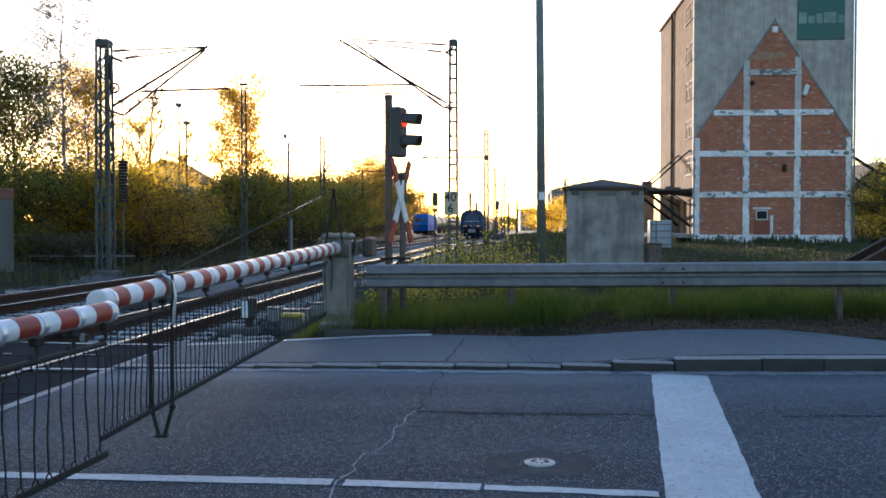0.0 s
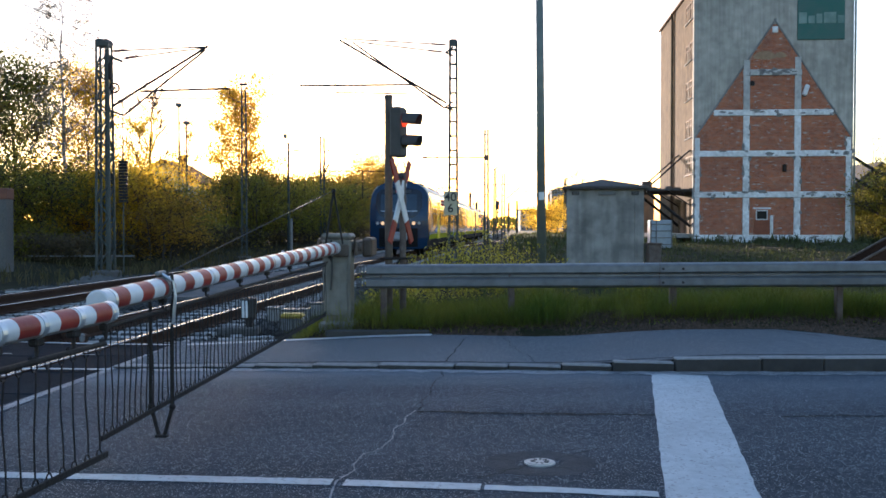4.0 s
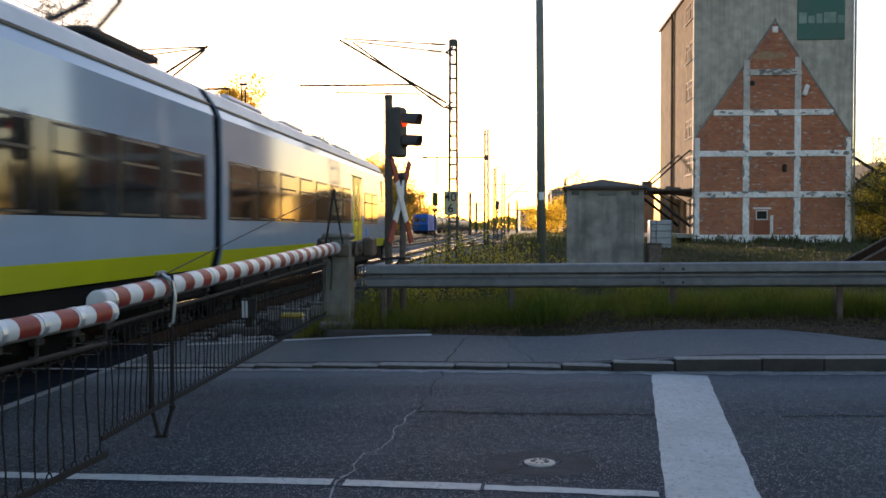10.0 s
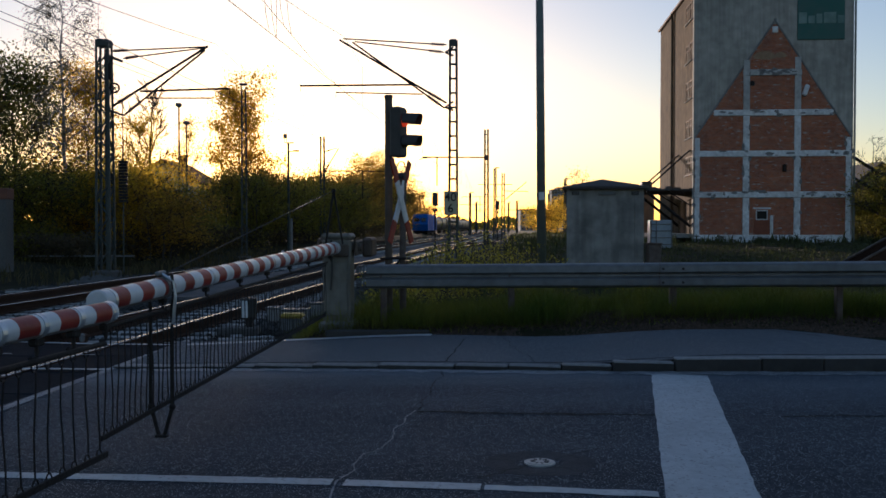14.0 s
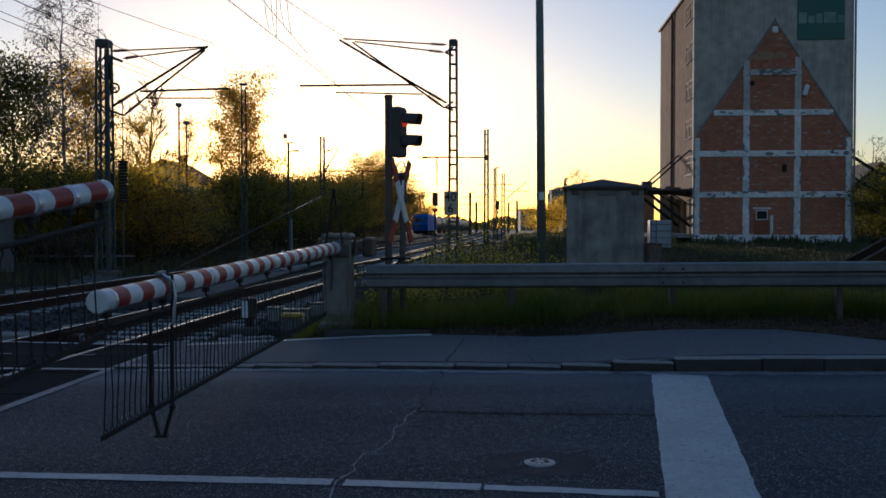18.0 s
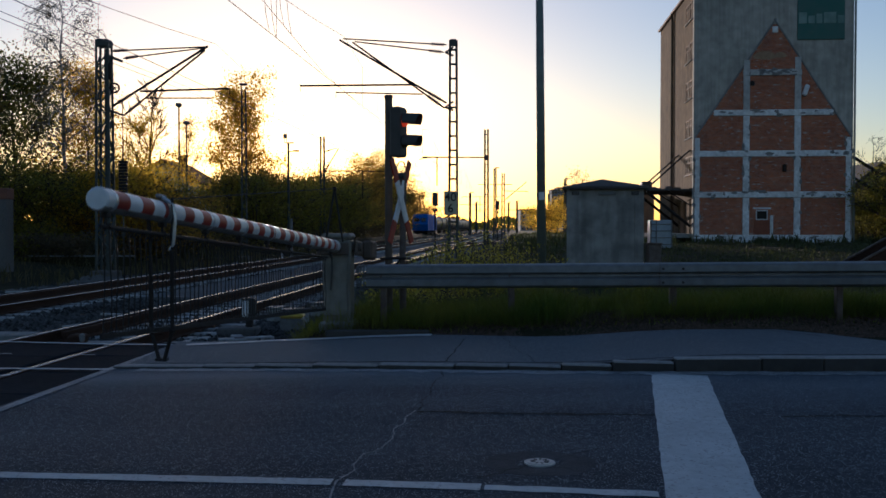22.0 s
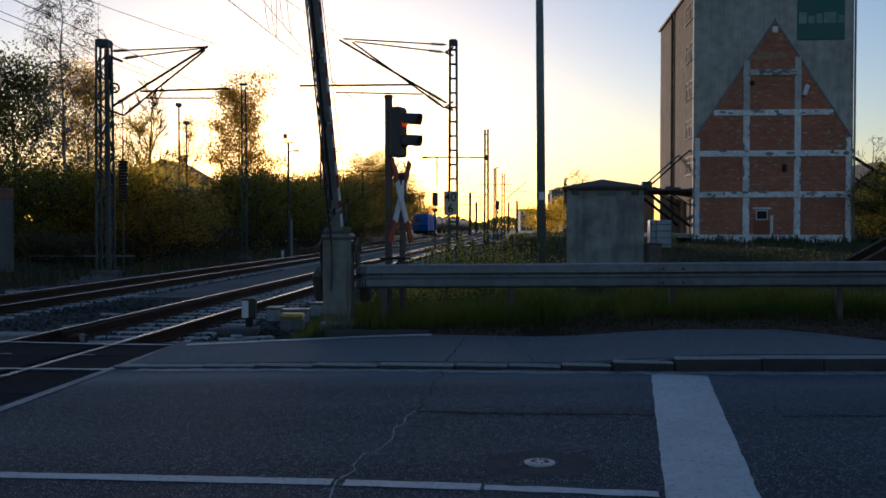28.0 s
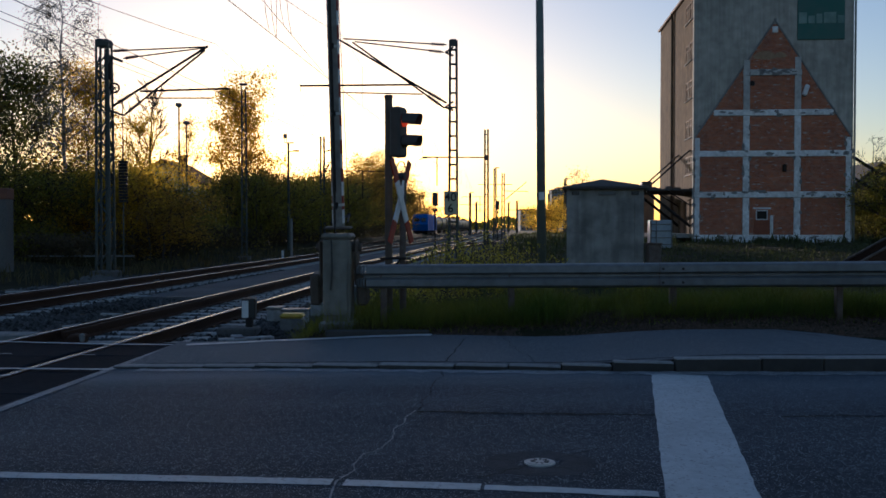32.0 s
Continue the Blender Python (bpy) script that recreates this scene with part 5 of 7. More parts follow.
plate = part("kilometre_board", Shape().box((-0.1, -0.12, 2.75), (0.46, 0.03, 0.84), 0.01), SIGN_YELLOW, m2, "yellowed kilometre board with black figures")


def lettering(text, size, mat, parent, at):
    cu = bpy.data.curves.new("figures", "FONT")
    cu.body, cu.size, cu.align_x, cu.align_y, cu.extrude = text, size, "CENTER", "CENTER", 0.004
    cu.offset = 0.004
    ob = new("figures_curve", cu)
    me = bpy.data.meshes.new_from_object(ob)
    bpy.data.objects.remove(ob)
    me.materials.clear()
    me.materials.append(mat)
    return part("figures", me, None, parent, "black figures " + text, at=at)


for txt, dz in (("40", 2.95), ("6", 2.56)):
    lettering(txt, 0.42, SIGN_BLACK, plate, Matrix.Translation((-0.1, -0.142, dz)) @ Matrix.Rotation(radians(90), 4, "X"))

m3 = lattice_mast("ladder_mast", "slim ladder-like steel mast further along the line", 2.9, 62, 8.45, 0.24, 0.2, False, 0.5, None, 0.072)
part("cross_arm", Shape().tube((0.1, 0, 6.58), (-4.3, 0, 6.6), 0.05, n=6), BAR_STEEL, m3)
part("hanging_post", Shape().tube((-3.3, 0, 6.6), (-3.3, 0, 4.7), 0.04, n=6), BAR_STEEL, m3)
part("insulator", Shape().tube((-0.05, -0.1, 6.4), (-0.05, -0.1, 6.75), 0.12, n=8), INSULATOR, m3)
part("steady_arm", Shape().tube((-3.6, 0, 6.6), (-4.5, 0, 6.45), 0.03, n=5), BAR_STEEL, m3)
m4 = lattice_mast("ladder_mast", "distant slim steel mast", 6.75, 104, 8.0, 0.3, 0.24, False, 0.7, None, 0.075)
cantilever(m4, [((0.2, 5.0), (2.6, 7.0))], [], [((0.2, 6.0), (2.8, 5.95)), ((-0.2, 5.35), (-4.6, 5.35))], 1.1)
part("hanging_post", Shape().tube((-2.6, 0, 5.35), (-2.6, 0, 3.6), 0.04, n=6), BAR_STEEL, m4)
m5 = lattice_mast("lattice_mast", "slim lattice mast among the trees, topped by a lamp", -10.05, 46.9, 9.0, 0.26, 0.2, True, 0.4, None, 0.04, 0.024)
part("lamp_head", Shape().box((0.0, -0.1, 9.1), (0.4, 0.3, 0.12), 0.04), MAST, m5)
for px_, yy, hh in ((571, 74, 9.15), (1000, 160, 10.3), (971, 210, 9.5), (876, 140, 10.8), (832, 190, 9), (915, 250, 9), (843, 260, 9), (900, 300, 10)):
    xx = (px_ - 784) / 1640 * yy
    mm = lattice_mast("ladder_mast", "distant mast of the overhead line", xx, yy, hh, 0.32, 0.26, False, 1.1, None, 0.05 + 0.0005 * yy)
    if px_ == 571:
        cantilever(mm, [((0.1, 6.2), (1.3, 8.2))], [((0.1, 7.9), (1.2, 8.25))], [((0.2, 6.42), (5.2, 6.4))], 1.2)
        part("hanging_post", Shape().tube((3.2, 0, 6.4), (3.2, 0, 4.2), 0.04, n=5), BAR_STEEL, mm)
    else:
        part("cross_arm", Shape().tube((-2.6, 0, hh - 2.4), (2.6, 0, hh - 2.4), 0.05, n=5), BAR_STEEL, mm)
        part("lamp_head", Shape().box((0.3, -0.1, hh + 0.1), (0.7, 0.3, 0.15), 0.04), MAST, mm)

# old form signal standing against the sun
form = thing("form_signal", "slim railway signal mast with a small platform", "railway signal", Matrix.Translation((at_view(511, 60), 60, -0.3)))
part("mast", Shape().tube((0, 0, 0), (0, 0, 7.2), 0.09, 0.07, 10), MAST, form)
part("platform", Shape().box((0.08, 0, 7.22), (0.55, 0.3, 0.06), 0.01), BAR_STEEL, form)
for q in (-0.16, -0.02):
    part("rail_post", Shape().tube((q - 0.1, 0, 7.22), (q - 0.1, 0, 7.85), 0.02, n=5), BAR_STEEL, form)
part("shield", Shape().box((-0.2, 0, 7.65), (0.26, 0.06, 0.3), 0.02), STEEL, form)
part("arm", Shape().tube((0, 0, 6.65), (0.6, 0, 6.7), 0.04, n=6).box((0.5, 0, 6.7), (0.4, 0.05, 0.12), 0.02), BAR_STEEL, form)

# wires over both tracks
WIRE_Z = 6.13
for u, z_top, name in ((-5.95, 8.0, "contact_line"), (-10.35, 7.75, "contact_line_far")):
    th = thing(name, "thin overhead contact and catenary wires", "overhead wire")
    spans = [-40, 32, 62, 104, 150, 210, 300]
    for a, b in zip(spans, spans[1:]):
        c = Shape()
        q = []
        for k in range(17):
            t = k / 16
            sag = 1.8 * 4 * t * (1 - t) * min(1, (b - a) / 60)
            y = a + (b - a) * t
            q.append(Vector((track_x(y, u), y, z_top - sag)))
        c.line(q, 0.008, 4)
        part("catenary_wire", c, WIRE, th)
        part("contact_wire", Shape().tube((track_x(a, u), a, WIRE_Z), (track_x(b, u), b, WIRE_Z), 0.011, n=4), WIRE, th)
        for k in range(1, 8):
            p = q[2 * k]
            part("dropper", Shape().tube(p, (p.x, p.y, WIRE_Z), 0.006, n=4), WIRE, th)
second_wire = thing("tension_wire", "thin slanting overhead wire above the near track", "overhead wire")
part("wire", Shape().line([(track_x(y, -5.93), y, z) for y, z in ((44, 5.98), (34, 6.05), (28.3, 6.19), (24.5, 6.5), (21.5, 6.75), (10, 7.6), (0, 8.2))], 0.009, 4), WIRE, second_wire)
for y, z in ((22.3, WIRE_Z), (22.9, WIRE_Z), (23.7, 6.57), (24.5, 6.5)):
    part("jumper", Shape().line([(track_x(y, -5.94) - 0.12 * math.sin(k * 0.785), y, z + 0.45 * k) for k in range(5)], 0.006, 4), WIRE, second_wire)
feeder = thing("feeder_wires", "pair of thin feeder wires along the far masts", "overhead wire")
for dz in (0.8, 1.0):
    part("wire", Shape().line([Vector((track_x(y, -14.2), y, 8.15 - dz + 0.0011 * (y - 20) ** 2 * 0.3)) for y in (-40, -10, 10, 31, 47)], 0.01, 4), WIRE, feeder)

# ---- trackside things
mk = thing("track_marker", "short white and black track marker on a concrete slab", "track sign", Matrix.Translation((-3.0, 14.2, -0.15)))
part("base_slab", Shape().box((-0.13, -0.02, 0.015), (0.6, 0.4, 0.12), 0.02), PEBBLE, mk)
part("stem", Shape().box((0.03, 0, 0.14), (0.1, 0.1, 0.2), 0.01), BAR_STEEL, mk)
part("block", Shape().box((0.02, 0.02, 0.36), (0.21, 0.14, 0.31), 0.012), BLACK, mk)
part("white_face", Shape().box((-0.025, -0.06, 0.35), (0.1, 0.012, 0.26), 0.003), WHITE_PAINT, mk)
axle = thing("axle_counter", "grey trackside axle counter box with a yellow lid", "track equipment", Matrix.Translation((-2.44, 15.0, -0.17)))
part("body", Shape().box((0, 0, 0.05), (0.36, 0.3, 0.22), 0.02), STEEL, axle)
part("lid", Shape().box((0, 0, 0.19), (0.38, 0.32, 0.08), 0.035), YELLOW, axle)
for k, (dx, dy, w_) in enumerate([(-0.11, 1.0, 0.44), (-0.53, 1.4, 0.26), (0.16, 2.4, 0.4)]):
    jb = thing("junction_box", "low grey cable junction box beside the rail", "track equipment", Matrix.Translation((-2.44 + dx, 15.0 + dy, -0.2)))
    part("body", Shape().box((0, 0, 0.1), (w_, 0.3, 0.22), 0.02), SLEEPER, jb)
    part("lid", Shape().box((0, 0, 0.23), (w_ + 0.03, 0.33, 0.04), 0.01), STEEL, jb)
blk = thing("rail_stop", "small rusty block at the end of the check rail", "track equipment", Matrix.Translation((-5.08, 12.85, -0.1)))
part("block", Shape().box((0, 0, 0), (0.2, 0.3, 0.14), 0.03), RUST, blk)
part("face", Shape().box((0.1, -0.1, 0.03), (0.06, 0.1, 0.12), 0.02), CONCRETE, blk)
slab_th = thing("cable_slab", "flat weathered concrete cable slab beside the near rail", "track equipment", Matrix.Translation((-6.25, 13.4, -0.14)) @ Matrix.Rotation(radians(-6), 4, "Z"))
part("slab", Shape().box((0, 0, 0), (0.75, 0.45, 0.12), 0.02), CONCRETE, slab_th)
edge = thing("edging", "low concrete edging along the verge", "edging", Matrix.Translation((-0.82, 11.58, 0.05)))
part("edging_stone", Shape().box((0, 0, 0.02), (1.3, 0.09, 0.2), 0.02), KERB_FACE, edge)
pil = thing("wall_pillar", "concrete gate pillar with a rust-red cap", "pillar", Matrix.Translation((-13.85, 29.0, -0.1)))
part("shaft", Shape().box((0, 0, 1.2), (0.62, 0.5, 2.5), 0.03), PEBBLE, pil)
part("cap", Shape().box((0, 0, 2.6), (0.66, 0.54, 0.35), 0.03), ROOF_TILE, pil)
plat = thing("cable_trough", "long pale concrete trough lid beside the mast", "cable trough", Matrix.Translation((-13.15, 33.5, 0.3)))
part("lid", Shape().box((0, 0, 0.12), (3.9, 0.4, 0.05), 0.01), CONCRETE, plat)
part("trough", Shape().box((0, 0, -0.05), (3.7, 0.3, 0.4), 0.02), SOIL, plat)
wp = thing("marker_post", "slim white marker post beside the tracks", "post", Matrix.Translation((-7.6, 46.5, -0.2)))
part("post", Shape().tube((0, 0, 0), (0, 0, 2.1), 0.06, n=10), CONCRETE, wp)
part("stub", Shape().tube((-0.45, 0, 0), (-0.45, 0, 0.5), 0.06, n=8), WHITE_PAINT, wp)


def light_signal(x, y, top, h):
    th = thing("line_signal", "black railway light signal on a slim mast", "railway signal", Matrix.Translation((x, y, -0.3)), group="line signals")
    part("mast", Shape().tube((0, 0, 0), (0, 0, top - h * 0.3), 0.05, n=8), BAR_STEEL, th)
    part("shield", Shape().box((0, -0.1, top - h / 2 + 0.3), (0.42, 0.1, h), 0.12), BLACK, th)
    part("number_plate", Shape().box((0, -0.08, top - h), (0.24, 0.04, 0.3), 0.02, Matrix.Rotation(0.785, 3, "Y")), BLACK, th)


light_signal(-0.55, 65, 3.9, 0.95)
light_signal(6.6, 112, 4.7, 1.1)
for px_, py_, yy in ((318, 187, 52), (331, 218, 60)):
    xx = (px_ - 784) / 1640 * yy
    zz = CAM_Z + (403 - py_) / 1640 * yy
    th = thing("street_lamp", "street lamp with a rounded head behind the trees", "street lamp", Matrix.Translation((xx, yy, 0.1)), group="street lamps")
    part("pole", Shape().tube((0, 0, 0), (0, 0, zz - 0.2), 0.05, n=8), MAST, th)
    part("lamp_head", Shape().ball((0, 0, zz - 0.1), 0.2, 10, 0.7), STEEL, th)
ramp = thing("steel_ramp", "dark rusty steel conveyor ramp standing in the yard", "ramp", Matrix.Translation((10.9, 25.6, ground_z(10.9, 25.6))))
for k, yr in enumerate((0.0, 1.0)):
    part("side_plate", Shape().box((1.5, yr, 0.78), (4.2, 0.05, 0.42), 0.01, Matrix.Rotation(radians(-29), 3, "Y")), RUST, ramp)
    part("edge_angle", Shape().box((1.4, yr - 0.03, 0.99), (4.2, 0.07, 0.05), 0.01, Matrix.Rotation(radians(-29), 3, "Y")), GALV_DARK, ramp)
part("belt_plate", Shape().box((1.5, 0.5, 0.78), (4.1, 0.95, 0.06), 0.01, Matrix.Rotation(radians(-29), 3, "Y")), BAR_STEEL, ramp)
part("leg", Shape().tube((2.7, 0.1, -0.1), (2.7, 0.1, 1.4), 0.05, n=8), BAR_STEEL, ramp)
part("skid", Shape().box((0.9, 0.5, 0.0), (2.6, 1.1, 0.12), 0.02), BAR_STEEL, ramp)

# ---- buildings far off
def gabled(th, half, back, eave, ridge, over, wall, roof_mat):
    part("wall", Shape().add([(-half, 0, 0), (half, 0, 0), (half, back, 0), (-half, back, 0), (-half, 0, eave), (half, 0, eave), (half, back, eave), (-half, back, eave), (0, 0, ridge), (0, back, ridge)],
                             [(0, 1, 5, 8, 4), (3, 7, 9, 6, 2), (1, 2, 6, 5), (0, 4, 7, 3)]), wall, th)
    drop = (ridge - eave) * over / half
    for sd in (-1, 1):
        x = sd * (half + over)
        part("roof", Shape().add([(x, -0.5, eave - drop), (0, -0.5, ridge), (0, back + 0.5, ridge), (x, back + 0.5, eave - drop),
                                  (x, -0.5, eave - drop + 0.22), (0, -0.5, ridge + 0.22), (0, back + 0.5, ridge + 0.22), (x, back + 0.5, eave - drop + 0.22)],
                                 [(0, 1, 2, 3), (4, 7, 6, 5), (0, 4, 5, 1), (2, 6, 7, 3), (0, 3, 7, 4)]), roof_mat, th)


house = thing("house", "white gabled house half hidden behind the bushes", "house", Matrix.Translation((at_view(290, 76), 76, 0)))
gabled(house, 3.7, 8, 4.6, 6.85, 0.7, HOUSE_WALL, ROOF_TILE)
for q, z in ((2.75, 2.9), (0.5, 4.6), (-1.6, 2.9)):
    wd = part("window", Shape().box((q, -0.02, z), (0.9, 0.08, 1.2)), FRAME_WHITE, house)
    part("pane", Shape().box((q, -0.08, z), (0.75, 0.03, 1.05)), GLASS, wd)
part("chimney", Shape().box((0.8, 3, 7.0), (0.6, 0.6, 1.2), 0.03), ROOF_TILE, house)
barn = thing("barn", "dark gabled barn behind the silo", "barn", Matrix.Translation((at_view(1556, 84), 84, 0)))
gabled(barn, 3.2, 10, 4.7, 7.2, 0.4, SIDE_PLASTER, ROOF_FELT)


def block(px0, px1, py_top, yy, depth, label, floors, bays):
    x0, x1 = (px0 - 784) / 1640 * yy, (px1 - 784) / 1640 * yy
    h = CAM_Z + (403 - py_top) / 1640 * yy
    th = thing("apartment_block", label, "building", Matrix.Translation(((x0 + x1) / 2, yy + depth / 2, 0)), group="far buildings")
    part("wall", Shape().box((0, 0, h / 2), (x1 - x0, depth, h)), FAR_WALL, th)
    part("roof", Shape().box((0, 0, h + 0.2), (x1 - x0 + 0.6, depth + 0.6, 0.4)), ROOF_FELT, th)
    for i in range(bays):
        for j in range(floors):
            w = (x1 - x0) / bays
            part("window", Shape().box((x0 - (x0 + x1) / 2 + w * (i + 0.5), -depth / 2, h * (j + 0.55) / floors), (w * 0.5, 0.1, h / floors * 0.5)), GLASS, th)


block(921, 946, 372, 360, 12, "pale apartment block far down the line", 4, 3)
block(976, 986, 337, 420, 12, "tall grey tower block far away", 8, 2)
block(986, 1003, 333, 460, 12, "tall pale tower block far away", 8, 3)
block(1000, 1140, 388, 240, 16, "long low warehouse behind the yard", 1, 9)

# ---- waiting goods train
loco = thing("goods_locomotive", "bright blue electric locomotive waiting on the siding", "locomotive", Matrix.Translation((track_x(168, -17.6) , 168, 0)) @ Matrix.Rotation(-math.atan(LEAN), 4, "Z"))
body = Shape()
body.add([(-1.45, 0.5, 0.9), (1.45, 0.5, 0.9), (1.45, 18, 0.9), (-1.45, 18, 0.9), (-1.45, 0.0, 2.0), (1.45, 0.0, 2.0), (-1.4, 0.5, 3.4), (1.4, 0.5, 3.4), (-1.2, 0.9, 3.9), (1.2, 0.9, 3.9), (1.45, 18, 3.4), (-1.45, 18, 3.4), (1.2, 18, 3.9), (-1.2, 18, 3.9)],
         [(0, 1, 5, 4), (4, 5, 7, 6), (6, 7, 9, 8), (1, 2, 10, 7, 5), (0, 4, 6, 11, 3), (7, 10, 12, 9), (6, 8, 13, 11), (8, 9, 12, 13), (2, 3, 11, 13, 12, 10)])
part("body", body, LOCO_BLUE, loco)
for q in (-0.62, 0.62):
    part("windscreen", Shape().box((q, 0.22, 2.85), (0.95, 0.1, 0.7), 0.03, Matrix.Rotation(radians(-18), 3, "X")), GLASS, loco)
part("underframe", Shape().box((0, 9, 0.65), (2.5, 17, 0.6), 0.05), TRAIN_DARK, loco)
for q in (3, 5.5, 12.5, 15):
    for sx in (-0.75, 0.75):
        part("wheel", Shape().tube((sx - 0.07, q, 0.55), (sx + 0.07, q, 0.55), 0.55, n=20), TRAIN_DARK, loco)
wagon = None
for k in range(9):
    y = 187.5 + 15 * k
    at = Matrix.Translation((track_x(y, -17.6), y, 0)) @ Matrix.Rotation(-math.atan(LEAN), 4, "Z")
    if wagon is None:
        wagon = thing("tank_wagon", "grey tank wagon standing behind the locomotive", "tank wagon", at, group="goods train")
        part("tank", Shape().tube((0, 0.8, 2.4), (0, 13.4, 2.4), 1.4, n=24).tube((0, 0.5, 2.4), (0, 0.8, 2.4), 1.0, 1.4, n=24), TANK, wagon)
        part("dome", Shape().tube((0, 7, 3.7), (0, 7, 4.0), 0.4, n=14), TANK, wagon)
        part("frame", Shape().box((0, 7, 0.95), (2.4, 13.8, 0.25), 0.03), TRAIN_DARK, wagon)
        for q in (1.6, 3.4, 10.6, 12.4):
            for sx in (-0.75, 0.75):
                part("wheel", Shape().tube((sx - 0.07, q, 0.46), (sx + 0.07, q, 0.46), 0.46, n=18), TRAIN_DARK, wagon)
    else:
        copy_thing(wagon, at)

# ---- passenger train: two three-car units
PROFILE = [(1.40, 0.87), (1.46, 1.12), (1.47, 2.3), (1.45, 3.05), (1.39, 3.2), (1.22, 3.45), (0.8, 3.66), (0.0, 3.74)]
NOSE = 1.15


def ring_at(y, k=1.0):
    half = [(x * k, z) for x, z in PROFILE]
    full = [(x, y, z) for x, z in half] + [(-x, y, z) for x, z in reversed(half[:-1])]
    return full


def car_body(y0, y1):
    s = Shape()
    a, b = ring_at(y0), ring_at(y1)
    n = len(a)
    slots = [1, 0, 0, 0, 2, 2, 2, 2, 2, 2, 0, 0, 0, 1]
    for i in range(n - 1):
        s.add([a[i], a[i + 1], b[i + 1], b[i]], [(0, 3, 2, 1)], slots[i])
    s.add(a, [tuple(range(n))], 0)
    s.add(b, [tuple(reversed(range(n)))], 0)
    s.add([a[0], a[-1], b[-1], b[0]], [(0, 1, 2, 3)], 0)
    return s


def half_width(z):
    if z < 2.6:
        return 1.36 + 0.09 * smooth_step(0.4, 1.3, z)
    t = (z - 2.6) / (3.78 - 2.6)
    return 1.45 * math.sqrt(max(0.0, 1 - t ** 2.6))


def nose_depth(x, z):
    """How far back the front surface lies."""
    rake = 0.7 * max(0.0, (z - 1.7) / 2.1) ** 1.5 + 0.12 * max(0.0, (0.9 - z))
    return 0.33 + rake + 0.42 * (abs(x) / 1.45) ** 2.6


def nose_skin(flip, y_end, grow=0.0, zr=(0.42, 3.78), xr=None, nz=26, nx=16, sides=True, outline=None):
    """Front surface of the cab, or a patch lying on it; flip turns it to the other end."""
    s = Shape()

    def put(x, y, z):
        return (x, y_end - y if flip else y, z)
    rows = []
    whole = xr is None and outline is None
    levels = [zr[0] + (zr[1] - zr[0]) * (1 - (1 - j / nz) ** 2 if whole else j / nz) for j in range(nz + 1)]
    for z in levels:
        w = half_width(z) if xr is None else None
        row = []
        for i in range(nx + 1):
            t = -1 + 2 * i / nx
            x = t * w if xr is None else xr[0] + (xr[1] - xr[0]) * i / nx
            if outline:
                x = t * outline(z)
            row.append(put(x, nose_depth(x, z) - grow, z))
        rows.append(row)
    for j in range(nz):
        for i in range(nx):
            f = (0, 1, 2, 3) if not flip else (3, 2, 1, 0)
            s.add([rows[j][i], rows[j][i + 1], rows[j + 1][i + 1], rows[j + 1][i]], [f])
    if sides and xr is None:
        for sd, i in ((1, nx), (-1, 0)):
            for j in range(nz):
                z0, z1 = levels[j], levels[j + 1]
                # the side sweeps back further at mid height
                y0, y1 = (NOSE + 0.28 + 0.12 * smooth_step(2.0, 3.4, z) for z in (z0, z1))
                w0, w1 = half_width(z0) + 0.012, half_width(z1) + 0.012
                a0, a1 = Vector(rows[j][i]), Vector(rows[j + 1][i])
                b0, b1 = Vector(put(sd * w0, max(y0, nose_depth(w0, z0)), z0)), Vector(put(sd * w1, max(y1, nose_depth(w1, z1)), z1))
                m0, m1 = (a.lerp(b, 0.3 + 0.7 * smooth_step(1.9, 2.9, z)) for a, b, z in ((a0, b0, z0), (a1, b1, z1)))
                s.add([a0, m0, m1, a1], [(0, 1, 2, 3)])
                if z0 < 2.88:
                    s.add([m0, b0, b1, m1], [(0, 1, 2, 3)], 1)
    return s


